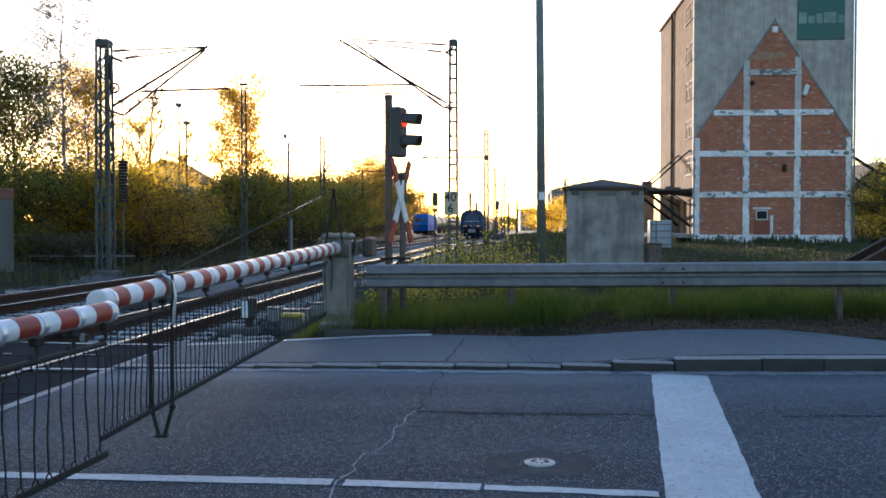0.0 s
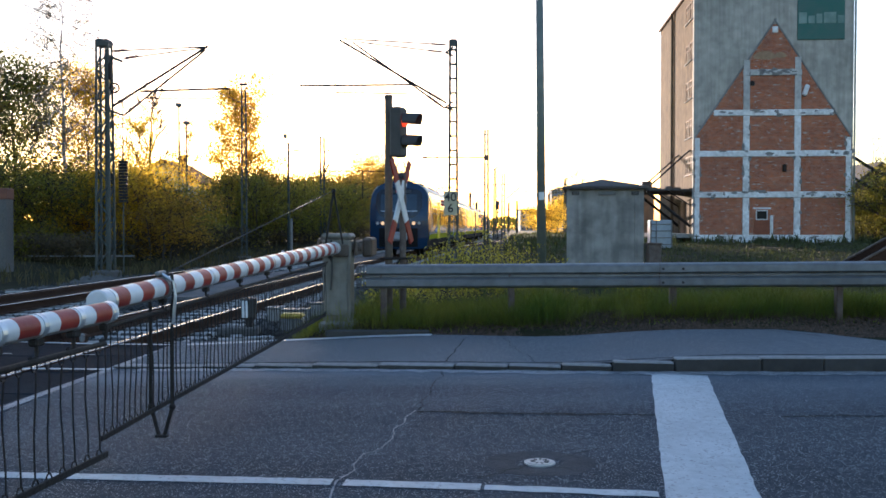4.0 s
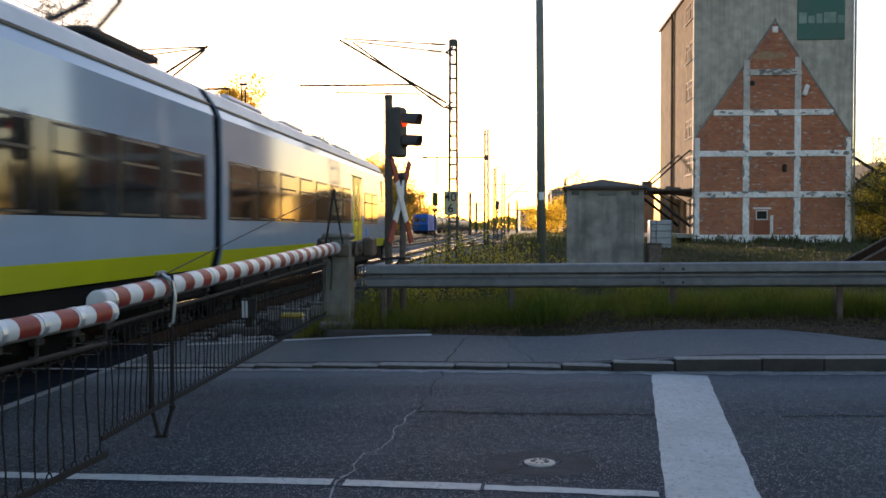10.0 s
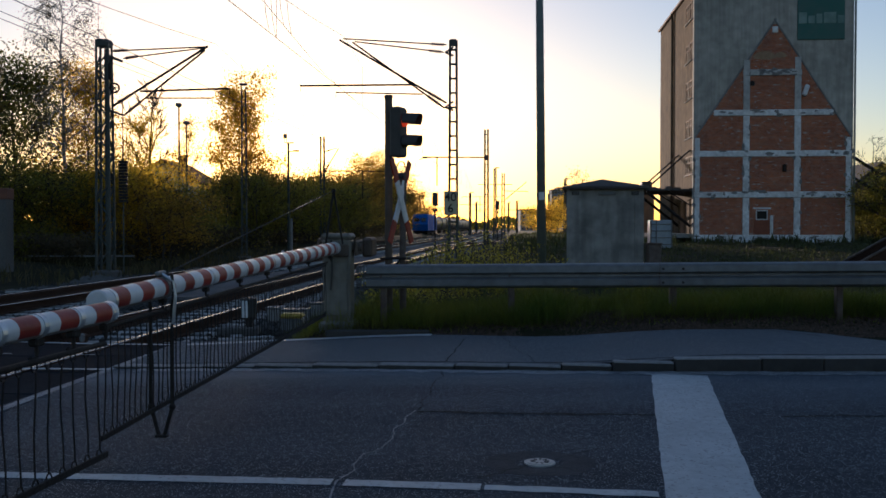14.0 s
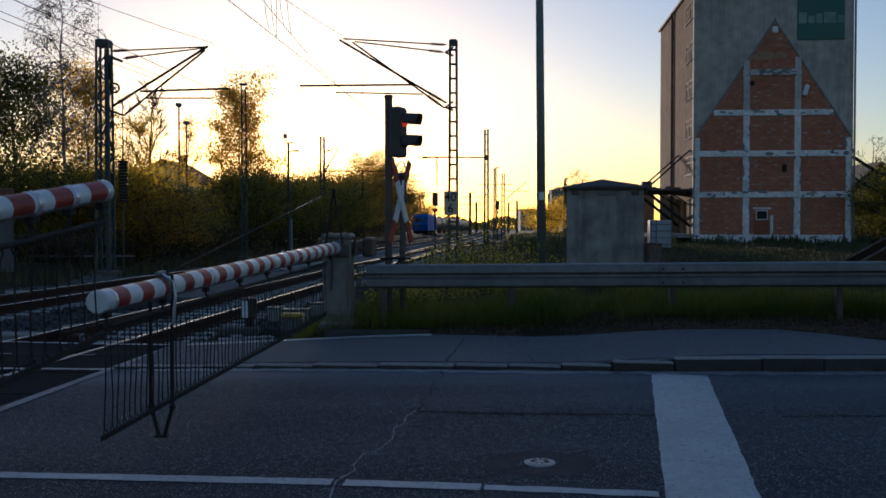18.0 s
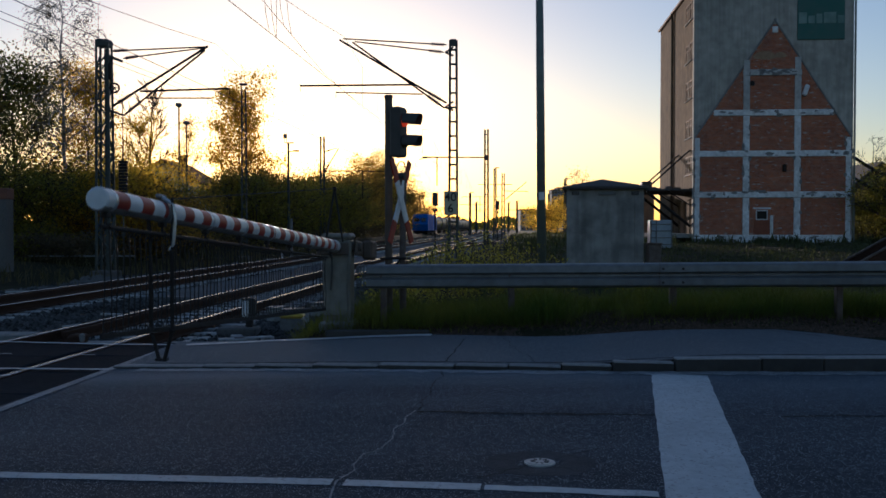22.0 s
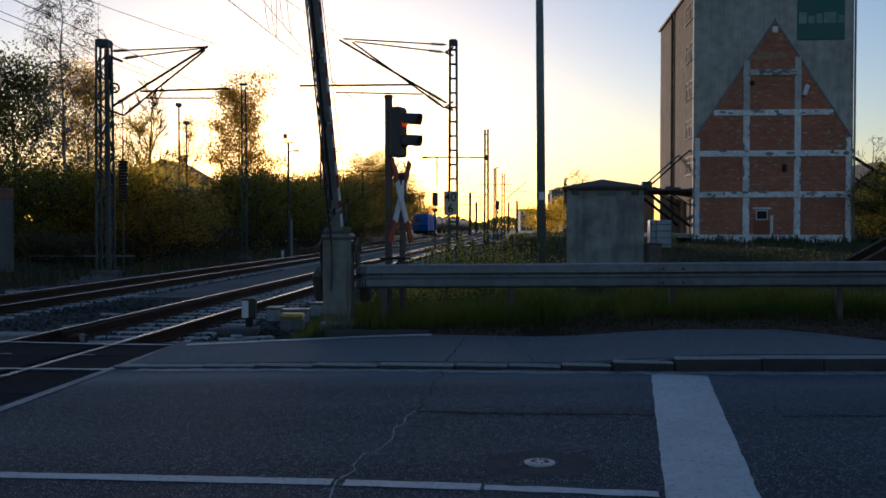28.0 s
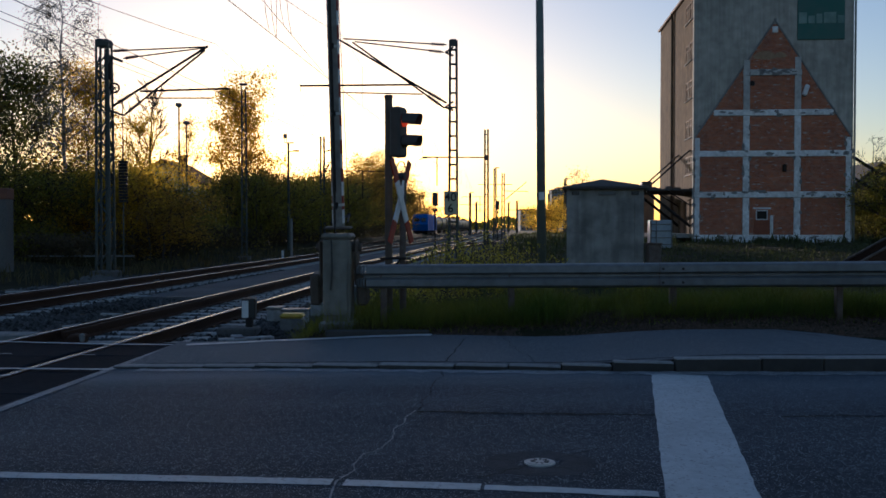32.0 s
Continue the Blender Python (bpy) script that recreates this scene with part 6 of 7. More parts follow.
def cab_front(parent, flip, y_end, lit):
    def put(y):
        return y_end - y if flip else y
    nose = part("cab_nose", nose_skin(flip, y_end), [TRAIN_BLUE, MASK], parent, "dark blue rounded driving cab", smooth=True)
    part("window_mask", nose_skin(flip, y_end, 0.012, (1.86, 3.4), (-1.15, 1.15), 22, 14, True,
                                  lambda z: (1.13 - 0.22 * max(0.0, (2.5 - z) / 0.64)) * max(0.0, 1 - abs((z - 2.63) / 0.775) ** 6) ** 0.4 + 0.01), MASK, nose)
    part("windscreen", nose_skin(flip, y_end, 0.024, (2.28, 3.08), (-0.88, 0.88), 8, 12), WINDSCREEN, nose)
    disp = part("destination_display", nose_skin(flip, y_end, 0.024, (3.14, 3.3), (-0.6, 0.6), 3, 8), BLACK, nose)
    for x in ((-0.16, -0.02), (0.02, 0.2)):
        part("display_bar", nose_skin(flip, y_end, 0.03, (3.18, 3.26), x, 2, 2), LED_RED, disp)
    part("windscreen_trim", nose_skin(flip, y_end, 0.026, (2.235, 2.262), (-0.9, 0.9), 1, 14), COLLAR, nose, "bright strip under the windscreen")
    for sx in (-1, 1):
        part("lamp_panel", nose_skin(flip, y_end, 0.006, (1.56, 1.76), (min(0.64 * sx, 1.14 * sx), max(0.64 * sx, 1.14 * sx)), 3, 6), TRAIN_BLUE, nose, "blue panel round the headlights")
    part("front_opening", nose_skin(flip, y_end, 0.02, (0.5, 1.42), (-0.95, 0.95), 12, 16), OPENING, nose)
    cov = Shape().box((0, put(0.33), 1.02), (0.92, 0.2, 0.46), 0.1)
    part("coupler_cover", cov, COVER, nose, "grey wrapped coupler cover")
    for x in (-1.02, -0.76, 0.76, 1.02):
        yl = put(nose_depth(x, 1.66) - 0.05)
        yb = put(nose_depth(x, 1.66) + 0.05)
        main = abs(x) < 0.9
        part("headlight", Shape().tube((x, yb, 1.66), (x, yl, 1.66), 0.085 if main else 0.075, n=16), HEADLAMP if (main and lit) else LED_CLEAR, nose, "lit round headlight" if main and lit else "clear round lamp")
    part("top_light", Shape().tube((0, put(nose_depth(0, 3.55) + 0.05), 3.55), (0, put(nose_depth(0, 3.55) - 0.02), 3.55), 0.08, n=16), HEADLAMP if lit else LED_CLEAR, nose)
    wip = Shape().tube((0.3, put(nose_depth(0.3, 2.0) - 0.03), 2.0), (0.42, put(nose_depth(0.4, 2.9) - 0.035), 2.9), 0.015, n=5)
    part("wiper", wip, BLACK, nose)
    part("badge", nose_skin(flip, y_end, 0.014, (1.6, 1.74), (-0.2, -0.12), 2, 2), TRAIN_LIME, nose)


def pane(parent, y0, y1, z0, z1, name="window"):
    for sd in (1, -1):
        w = part(name, Shape().box((sd * 1.47, (y0 + y1) / 2, (z0 + z1) / 2), (0.025, y1 - y0, z1 - z0), 0.006), GLASS, parent)
        part("seal", Shape().box((sd * 1.464, (y0 + y1) / 2, (z0 + z1) / 2), (0.02, y1 - y0 + 0.06, z1 - z0 + 0.06), 0.004), BLACK, w)
        if name == "window":
            part("vent_bar", Shape().box((sd * 1.48, (y0 + y1) / 2, z1 - 0.25), (0.02, y1 - y0, 0.03)), BLACK, w)


def window_band(parent, y0, y1, starts, width=1.05):
    for sd in (1, -1):
        part("window_band", Shape().box((sd * 1.457, (y0 + y1) / 2, 2.01), (0.026, y1 - y0, 0.9), 0.006), TRAIN_BAND, parent, "dark glossy band between the windows")
    for a in starts:
        pane(parent, a, a + width, 1.61, 2.41)


def side_door(parent, y0, y1):
    for sd in (1, -1):
        d = part("door", Shape().box((sd * 1.462, (y0 + y1) / 2, 1.82), (0.04, y1 - y0, 1.94), 0.012), TRAIN_LIME, parent, "lime yellow double door")
        m = (y0 + y1) / 2
        part("door_gap", Shape().box((sd * 1.483, m, 1.82), (0.006, 0.03, 1.9)), BLACK, d)
        for q in (m - 0.32, m + 0.32):
            part("door_window", Shape().box((sd * 1.482, q, 2.1), (0.012, 0.28, 0.95), 0.004), GLASS, d)
        part("door_rail", Shape().box((sd * 1.47, m, 2.82), (0.03, y1 - y0 + 0.3, 0.025)), BLACK, d)


def running_gear(parent, y):
    b = Shape().box((0, y, 0.5), (2.2, 2.4, 0.35), 0.05)
    bg = part("bogie", b, TRAIN_DARK, parent)
    for q in (y - 1.0, y + 1.0):
        for sx in (-0.75, 0.75):
            part("wheel", Shape().tube((sx - 0.07, q, 0.42), (sx + 0.07, q, 0.42), 0.42, n=20), TRAIN_DARK, bg)


def print_bar(parent, y0, y1, z0, z1, mat, lean=0.0, x=1.486):
    s = Shape()
    s.add([(x, y0 + lean, z0), (x, y1 + lean, z0), (x, y1, z1), (x, y0, z1), (1.46, y0 + lean, z0), (1.46, y1 + lean, z0), (1.46, y1, z1), (1.46, y0, z1)],
          [(0, 1, 2, 3), (0, 3, 7, 4), (1, 5, 6, 2), (0, 4, 5, 1), (3, 2, 6, 7)])
    part("print", s, mat, parent)


def words(parent, y0, y1, z, h, mat, seed):
    """A line of printed words, too small to read, as bars of their lengths."""
    r = random.Random(seed)
    while y0 < y1:
        w = min(r.uniform(0.14, 0.42), y1 - y0)
        print_bar(parent, y0, y0 + w, z, z + h, mat, 0.0, 1.482)
        y0 += w + 0.06


def railcar(label, at, second):
    L = 51.4
    th = thing("passenger_train", label, "train", at, group="coupled passenger train")
    cars = [(1.33, 18.32), (18.72, 32.95), (33.33, L - 1.33)]
    bodies = []
    for k, (a, b) in enumerate(cars):
        body = part("car_body", car_body(a, b), [TRAIN_GREY, TRAIN_LIME, TRAIN_ROOF], th, "silver-grey railcar body with a lime band")
        bodies.append(body)
        part("underframe", Shape().box((0, (a + b) / 2, 0.68), (2.72, b - a, 0.42), 0.04), TRAIN_DARK, body)
        for sd in (1, -1):
            part("gutter_line", Shape().box((sd * 1.39, (a + b) / 2, 3.21), (0.04, b - a, 0.03)), BLACK, body)
        eq = random.Random(k + 5)
        y = a + 2.6
        while y < b - 3.5:
            w = eq.uniform(1.6, 3.4)
            unit = part("roof_unit", Shape().box((0, y + w / 2, 3.72), (1.5, w, 0.15), 0.07), TRAIN_ROOF if eq.random() < 0.6 else TRAIN_DARK, body)
            for q in range(int(w / 0.5)):
                part("grille", Shape().box((0, y + 0.25 + 0.5 * q, 3.8), (1.0, 0.32, 0.02), 0.008), TRAIN_DARK, unit)
            y += w + eq.uniform(0.8, 2.4)
        running_gear(body, a + 2.4)
        running_gear(body, b - 2.4)
    one, two, three = bodies
    for bd, rev in ((one, False), (three, True)):
        def f(a, b):
            return (L - b, L - a) if rev else (a, b)
        pane(bd, *(f(1.62, 2.12) if rev else f(1.48, 2.0)), 2.28, 2.9, "cab_window")
        window_band(bd, *f(2.95, 5.41), [f(2.98, 4.03)[0], f(4.33, 5.38)[0]])
        side_door(bd, *f(5.9, 7.2))
        starts = [7.62 + 1.51 * q for q in range(7)]
        window_band(bd, *f(7.5, 17.8), [f(s, s + 1.05)[0] for s in starts])
        print_bar(bd, *f(4.7, 5.2), 1.22, 1.42, PRINT_BLUE)
        wr = random.Random(3)
        for q in range(14):
            # lines of small handwriting running down the panel in a bow
            y, z = 1.75 + 0.42 * math.sin(q / 13 * math.pi), 1.2 + 0.07 * q
            while y < 2.3 + 0.42 * math.sin(q / 13 * math.pi):
                w = wr.uniform(0.05, 0.14)
                print_bar(bd, *f(y, y + w), z, z + 0.022, PRINT_DARK, 0.0, 1.476)
                y += w + wr.uniform(0.03, 0.06)
        if not second:
            print_bar(bd, *f(2.95, 5.41), 2.47, 2.58, TRAIN_LIME, 0.0, 1.478)
    window_band(two, 19.15, 21.75, [19.25, 20.5])
    side_door(two, 22.3, 23.6)
    window_band(two, 23.85, 32.6, [23.95 + 1.46 * q for q in range(6)])
    if not second:
        # two red panels, each with a pale line of words
        for a, b, z, seed in ((8.2, 10.8, 2.72, 1), (11.6, 14.4, 2.62, 2)):
            print_bar(one, a, b, z, z + 0.11, PRINT_RED)
            print_bar(one, a, b, z + 0.2, z + 0.32, PRINT_RED)
            words(one, a + 0.05, b - 0.1, z + 0.13, 0.05, PRINT_PALE, seed)
    else:
        # large faded advertising print on the leading car
        for a, b, z0, z1, ln in ((11.05, 11.35, 1.24, 3.0, 0.1), (11.75, 12.0, 2.2, 3.0, 0.25), (12.0, 12.9, 2.85, 3.0, 0.0), (12.55, 12.85, 2.3, 2.85, -0.2), (12.1, 12.45, 1.24, 1.7, -0.25)):
            print_bar(one, a, b, z0, z1, PRINT_RED, ln)
        words(one, 7.9, 10.8, 2.86, 0.13, PRINT_BLUE, 4)
        words(one, 8.7, 11.0, 2.64, 0.12, PRINT_BLUE, 5)
        words(one, 13.0, 14.8, 2.66, 0.26, PRINT_WASH, 6)
        print_bar(one, 7.9, 11.0, 2.56, 3.02, PRINT_WASH, 0.0, 1.477)
        print_bar(one, 7.3, 7.7, 1.8, 1.86, PRINT_BLUE)
        print_bar(one, 7.32, 7.42, 1.36, 1.86, PRINT_BLUE)
        print_bar(one, 7.3, 7.7, 1.34, 1.4, PRINT_BLUE)
        print_bar(one, 8.05, 8.3, 1.18, 1.56, PRINT_BLUE, -0.12)
        print_bar(one, 9.4, 10.2, 1.2, 1.5, PRINT_DARK)
    for y in (18.52, 33.14):
        b = Shape()
        rings = [ring_at(y - 0.2 + 0.05 * q, 0.985 - 0.03 * (q % 2)) for q in range(9)]
        for p, q in zip(rings, rings[1:]):
            for i in range(len(p) - 1):
                b.add([p[i], p[i + 1], q[i + 1], q[i]], [(0, 3, 2, 1)])
        part("gangway_bellows", b, DECK, th, "black folded gangway bellows")
    cab_front(one, False, L, not second)
    cab_front(three, True, L, False)
    y, low = 31.2, 0.0 if second else 1.3
    panto = part("pantograph", Shape().box((0, y + 0.6, 3.82), (1.4, 2.2, 0.1), 0.02), BAR_STEEL, two)
    for sx in (-1, 1):
        part("arm", Shape().line([(0.5 * sx, y, 3.85), (0.25 * sx, y + 1.4, 4.6 - 0.25 * low), (0.3 * sx, y - 0.2, 5.9 - low)], 0.05, 6), BAR_STEEL, panto)
    for dy in (0.3, 0.65):
        part("contact_strip", Shape().line([(-0.85, y + dy - 0.5, 5.8 - low), (-0.55, y + dy - 0.5, 6.0 - low), (0.55, y + dy - 0.5, 6.0 - low), (0.85, y + dy - 0.5, 5.8 - low)], 0.04, 6), BAR_STEEL, panto)
    return th


TRAIN_TURN = Matrix.Rotation(-math.atan(LEAN), 4, "Z")
NOSE_AT = [(0.0, 118.0), (1.75, 86.0), (3.5, 54.0), (4.5, 35.6), (5.5, 17.4), (6.0, 8.14), (6.5, -1.2), (7.0, -10.7), (7.5, -20.2), (8.0, -29.9), (8.5, -39.8), (9.0, -50.2),
           (9.5, -60.5), (10.0, -70.9), (10.5, -81.4), (11.0, -91.72), (14.0, -157.0), (20.0, -287.0), (32.0, -547.0)]


def train_pose(y, back):
    n = math.sqrt(1 + LEAN * LEAN)
    y = y + back / n
    return Matrix.Translation((track_x(y, -5.8), y, 0)) @ TRAIN_TURN


first_unit = railcar("silver and lime passenger railcar with dark blue cabs", train_pose(118, 0), False)
second_unit = railcar("second coupled silver railcar with red and blue lettering", train_pose(118, 51.6), True)


# ---- plants
def leaf_cards(s, points, size, rnd, slot=0):
    """Small bent leaves at the points, turned at random."""
    n = len(points)
    a = rnd.normal(size=(n, 3))
    a /= np.linalg.norm(a, axis=1)[:, None]
    b = rnd.normal(size=(n, 3))
    b -= a * (a * b).sum(1)[:, None]
    b /= np.linalg.norm(b, axis=1)[:, None]
    l = size * rnd.uniform(0.6, 1.3, n)[:, None]
    w = l * rnd.uniform(0.45, 0.75, n)[:, None]
    p0, p1 = points - a * l * 0.5, points + a * l * 0.5
    q0, q1 = points + b * w * 0.5, points - b * w * 0.5
    k = len(s.v)
    v = np.stack([p0, q0, p1, q1], 1).reshape(-1, 3)
    s.v += [tuple(p) for p in v.tolist()]
    s.f += [(k + 4 * i, k + 4 * i + 1, k + 4 * i + 2, k + 4 * i + 3) for i in range(n)]
    s.s += [slot] * n


def grow(seed, height, radius, leaves, leaf_size, low=0.25, limbs=16, trunk=0.12, lift=0.6, weep=0.0, cluster=0.35, stems=1, narrow=0.5, twig=0.011):
    """Trunk, limbs and twigs as one shape and the leaves round the twigs as another."""
    r = random.Random(seed)
    rnd = np.random.RandomState(seed)
    wood, crown, tips = Shape(), Shape(), []

    def branch(p, way, length, rad, depth):
        n = 4 if depth < 2 else 3
        pts = [p]
        for i in range(n):
            way = (way + Vector((r.uniform(-1, 1), r.uniform(-1, 1), r.uniform(-0.5, 0.8) - weep * depth * 0.8)) * 0.28).normalized()
            q = pts[-1] + way * (length / n)
            wood.tube(pts[-1], q, max(twig, rad * (1 - i / n * 0.7)), max(twig, rad * (1 - (i + 1) / n * 0.7)), 5 if depth < 2 else 3, caps=False)
            pts.append(q)
            if depth >= 1:
                tips.append(q)
        if depth < 2:
            for i in range(3 if depth == 1 else 5):
                t = r.uniform(0.3, 1.0)
                k = min(n - 1, int(t * n))
                o = pts[k].lerp(pts[k + 1], t * n - k)
                d = (way + Vector((r.uniform(-1, 1), r.uniform(-1, 1), r.uniform(-0.4, 0.7) - weep)) * 0.9).normalized()
                branch(o, d, length * r.uniform(0.35, 0.6), rad * 0.5, depth + 1)

    for st in range(stems):
        lean = Vector((r.uniform(-1, 1), r.uniform(-1, 1), 0)) * (0.02 if stems == 1 else 0.16)
        base = Vector((0, 0, 0)) if stems == 1 else Vector((r.uniform(-1, 1) * radius * 0.4, r.uniform(-1, 1) * radius * 0.4, 0))
        pts, n = [base], 8
        for i in range(n):
            pts.append(pts[-1] + Vector((r.uniform(-0.04, 0.04) * height / n * 3, r.uniform(-0.04, 0.04) * height / n * 3, height * 0.95 / n)) + lean * height / n)
        for i in range(n):
            wood.tube(pts[i], pts[i + 1], trunk * (1 - i / n * 0.9), trunk * (1 - (i + 1) / n * 0.9), 8, caps=False)
        for k in range(limbs // stems):
            t = low + (1 - low) * (k + r.random()) / (limbs / stems)
            t = min(t, 0.97)
            i = int(t * n)
            o = pts[i].lerp(pts[i + 1], t * n - i)
            a = k * 2.4 + r.uniform(-0.5, 0.5)
            size = radius * (1 - narrow * abs(2 * (t - low) / (1 - low) - 0.8))
            branch(o, Vector((math.cos(a), math.sin(a), lift)).normalized(), max(0.3, size * r.uniform(0.7, 1.15)), trunk * 0.4 * (1.1 - t), 0)
    tips = np.array([tuple(t) for t in tips])
    pick = tips[rnd.randint(0, len(tips), leaves)]
    leaf_cards(crown, pick + rnd.normal(size=(leaves, 3)) * cluster * np.array([1, 1, 0.8]), leaf_size, rnd)
    return wood, crown


def place_tree(name, label, category, x, y, shapes, bark, leaf, group=""):
    th = thing(name, label, category, Matrix.Translation((x, y, ground_z(x, y) - 0.08)), group=group)
    part("trunk", shapes[0], bark, th)
    part("crown", shapes[1], leaf, th)
    return th


place_tree("broadleaf_tree", "dark dense broadleaf tree at the trackside", "tree", at_view(28, 43), 43, grow(11, 8.0, 3.1, 15000, 0.155, 0.1, 44, 0.16, 0.75, 0, 0.42, 1, 0.3), BARK, LEAF_SHADED)
place_tree("broadleaf_tree", "dark dense broadleaf tree with thin gaps", "tree", at_view(-95, 40), 40, grow(12, 7.8, 3.3, 13000, 0.155, 0.12, 36, 0.16, 0.7, 0, 0.45, 1, 0.3), BARK, LEAF_SHADED)
place_tree("birch_tree", "tall slim birch with white bark and drooping twigs", "tree", at_view(124, 41), 41, grow(13, 12.6, 1.7, 9000, 0.07, 0.34, 46, 0.11, 0.9, 0.7, 0.22, 1, 0.2), BIRCH, CATKIN)
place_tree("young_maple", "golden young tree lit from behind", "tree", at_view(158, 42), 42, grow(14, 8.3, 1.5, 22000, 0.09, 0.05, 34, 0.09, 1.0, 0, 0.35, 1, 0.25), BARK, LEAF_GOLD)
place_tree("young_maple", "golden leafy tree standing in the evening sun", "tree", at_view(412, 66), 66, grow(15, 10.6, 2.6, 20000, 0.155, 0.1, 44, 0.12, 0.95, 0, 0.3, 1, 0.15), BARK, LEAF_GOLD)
place_tree("bare_tree", "nearly bare tree with spreading limbs", "tree", at_view(276, 57), 57, grow(16, 9.2, 2.7, 700, 0.09, 0.35, 18, 0.2, 1.2, 0, 0.3, 1, 0.4, 0.02), BARK, LEAF_RUST)
place_tree("bare_tree", "thin budding tree behind the bushes", "tree", at_view(240, 52), 52, grow(17, 7.4, 1.6, 5500, 0.09, 0.3, 14, 0.1, 1.2, 0, 0.3), BARK, LEAF_GOLD)
place_tree("bare_tree", "thin budding tree beside the house", "tree", at_view(336, 62), 62, grow(18, 8.4, 1.6, 3500, 0.1, 0.3, 14, 0.1, 1.2, 0, 0.3), BARK, LEAF_GOLD)
place_tree("young_maple", "broad golden tree beyond the sidings", "tree", at_view(664, 158), 158, grow(19, 12.4, 4.2, 16000, 0.22, 0.15, 34, 0.2, 0.8, 0, 0.6, 1, 0.3), BARK, LEAF_GOLD)
place_tree("bare_tree", "bare tree behind the warehouse", "tree", at_view(1018, 190), 190, grow(20, 11.5, 4.5, 500, 0.3, 0.3, 18, 0.2, 0.9, 0, 0.6), BARK, LEAF_RUST)
place_tree("bare_tree", "bare tree behind the silo", "tree", at_view(1545, 95), 95, grow(21, 10.4, 2.8, 60, 0.12, 0.3, 14, 0.16, 1.0, 0, 0.5), BARK, LEAF_RUST)

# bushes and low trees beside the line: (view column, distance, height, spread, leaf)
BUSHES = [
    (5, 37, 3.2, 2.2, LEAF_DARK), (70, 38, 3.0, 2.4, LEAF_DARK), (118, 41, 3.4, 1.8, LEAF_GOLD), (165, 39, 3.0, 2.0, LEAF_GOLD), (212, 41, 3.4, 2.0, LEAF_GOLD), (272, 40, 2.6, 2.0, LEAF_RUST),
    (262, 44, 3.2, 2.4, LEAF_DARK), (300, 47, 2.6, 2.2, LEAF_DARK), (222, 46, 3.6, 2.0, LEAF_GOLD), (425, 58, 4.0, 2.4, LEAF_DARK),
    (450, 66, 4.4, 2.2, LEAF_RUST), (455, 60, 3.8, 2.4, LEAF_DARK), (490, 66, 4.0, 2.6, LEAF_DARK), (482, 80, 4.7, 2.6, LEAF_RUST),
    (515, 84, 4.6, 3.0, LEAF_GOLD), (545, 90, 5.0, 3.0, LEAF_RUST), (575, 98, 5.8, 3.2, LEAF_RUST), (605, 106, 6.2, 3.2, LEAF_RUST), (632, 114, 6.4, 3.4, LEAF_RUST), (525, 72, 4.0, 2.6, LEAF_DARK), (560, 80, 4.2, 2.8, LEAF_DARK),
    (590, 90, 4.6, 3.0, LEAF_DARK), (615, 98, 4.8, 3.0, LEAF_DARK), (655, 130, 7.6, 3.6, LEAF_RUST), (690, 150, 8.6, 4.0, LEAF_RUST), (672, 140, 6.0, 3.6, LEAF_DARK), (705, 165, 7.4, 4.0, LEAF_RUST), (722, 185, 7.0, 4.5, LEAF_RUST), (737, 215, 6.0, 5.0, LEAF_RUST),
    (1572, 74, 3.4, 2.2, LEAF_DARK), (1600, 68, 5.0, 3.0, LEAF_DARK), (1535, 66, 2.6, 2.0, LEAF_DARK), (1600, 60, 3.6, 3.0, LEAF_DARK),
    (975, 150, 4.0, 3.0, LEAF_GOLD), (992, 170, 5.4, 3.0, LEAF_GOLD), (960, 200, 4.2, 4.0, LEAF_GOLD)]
kinds = {}
for k, (px_, y, h, w, leaf) in enumerate(BUSHES):
    v = (k % 4)
    if v not in kinds:
        kinds[v] = grow(40 + v, 4.0, 2.2, 10000, 0.12, 0.02, 40, 0.06, 0.75, 0, 0.4, 6, 0.25)
        kinds[v] = (kinds[v][0].mesh("trunk", BARK), kinds[v][1])
    word = {LEAF_DARK: "dark green leafy bush", LEAF_GOLD: "golden-green bush in low sun", LEAF_RUST: "rusty budding bush against the sun"}[leaf]
    x = at_view(px_, y)
    th = thing("bush", word + " beside the railway", "bush", Matrix.Translation((x, y, ground_z(x, y) - 0.1)) @ Matrix.Rotation(k * 1.9, 4, "Z"), group="trackside bushes")
    th.scale = (w / 2.2, w / 2.2, h / 4.0)
    part("trunk", kinds[v][0], None, th)
    key = (v, leaf.name)
    if key not in kinds:
        kinds[key] = kinds[v][1].mesh("crown", leaf)
    part("crown", kinds[key], None, th)

# a far belt of woods along the horizon
rnd = np.random.RandomState(3)
belt = Shape()
n = 42000
ang = rnd.uniform(-0.75, 0.75, n)
dist = rnd.uniform(520, 640, n)
top = 5 + 2 * np.sin(ang * 40) + 2.5 * np.sin(ang * 97 + 1)
pts = np.stack([dist * np.sin(ang), dist * np.cos(ang), rnd.uniform(0, 1, n) ** 0.7 * top], 1)
leaf_cards(belt, pts, 1.9, rnd)
# Unseen woods added behind the viewpoint, to darken reflections in the train front.
ang = rnd.uniform(-1.5, 1.5, 16000)
dist = rnd.uniform(75, 105, 16000)
top = 6 + 1.6 * np.sin(ang * 11) + 1.5 * np.sin(ang * 29 + 1)
leaf_cards(belt, np.stack([dist * np.sin(ang), -dist * np.cos(ang), rnd.uniform(0, 1, 16000) ** 0.8 * top], 1), 0.9, rnd)
tagged(part("far_woods", belt, LEAF_DARK), "low dark woods on the horizon, with unseen woods added behind the viewpoint", "woods", kind="stuff")


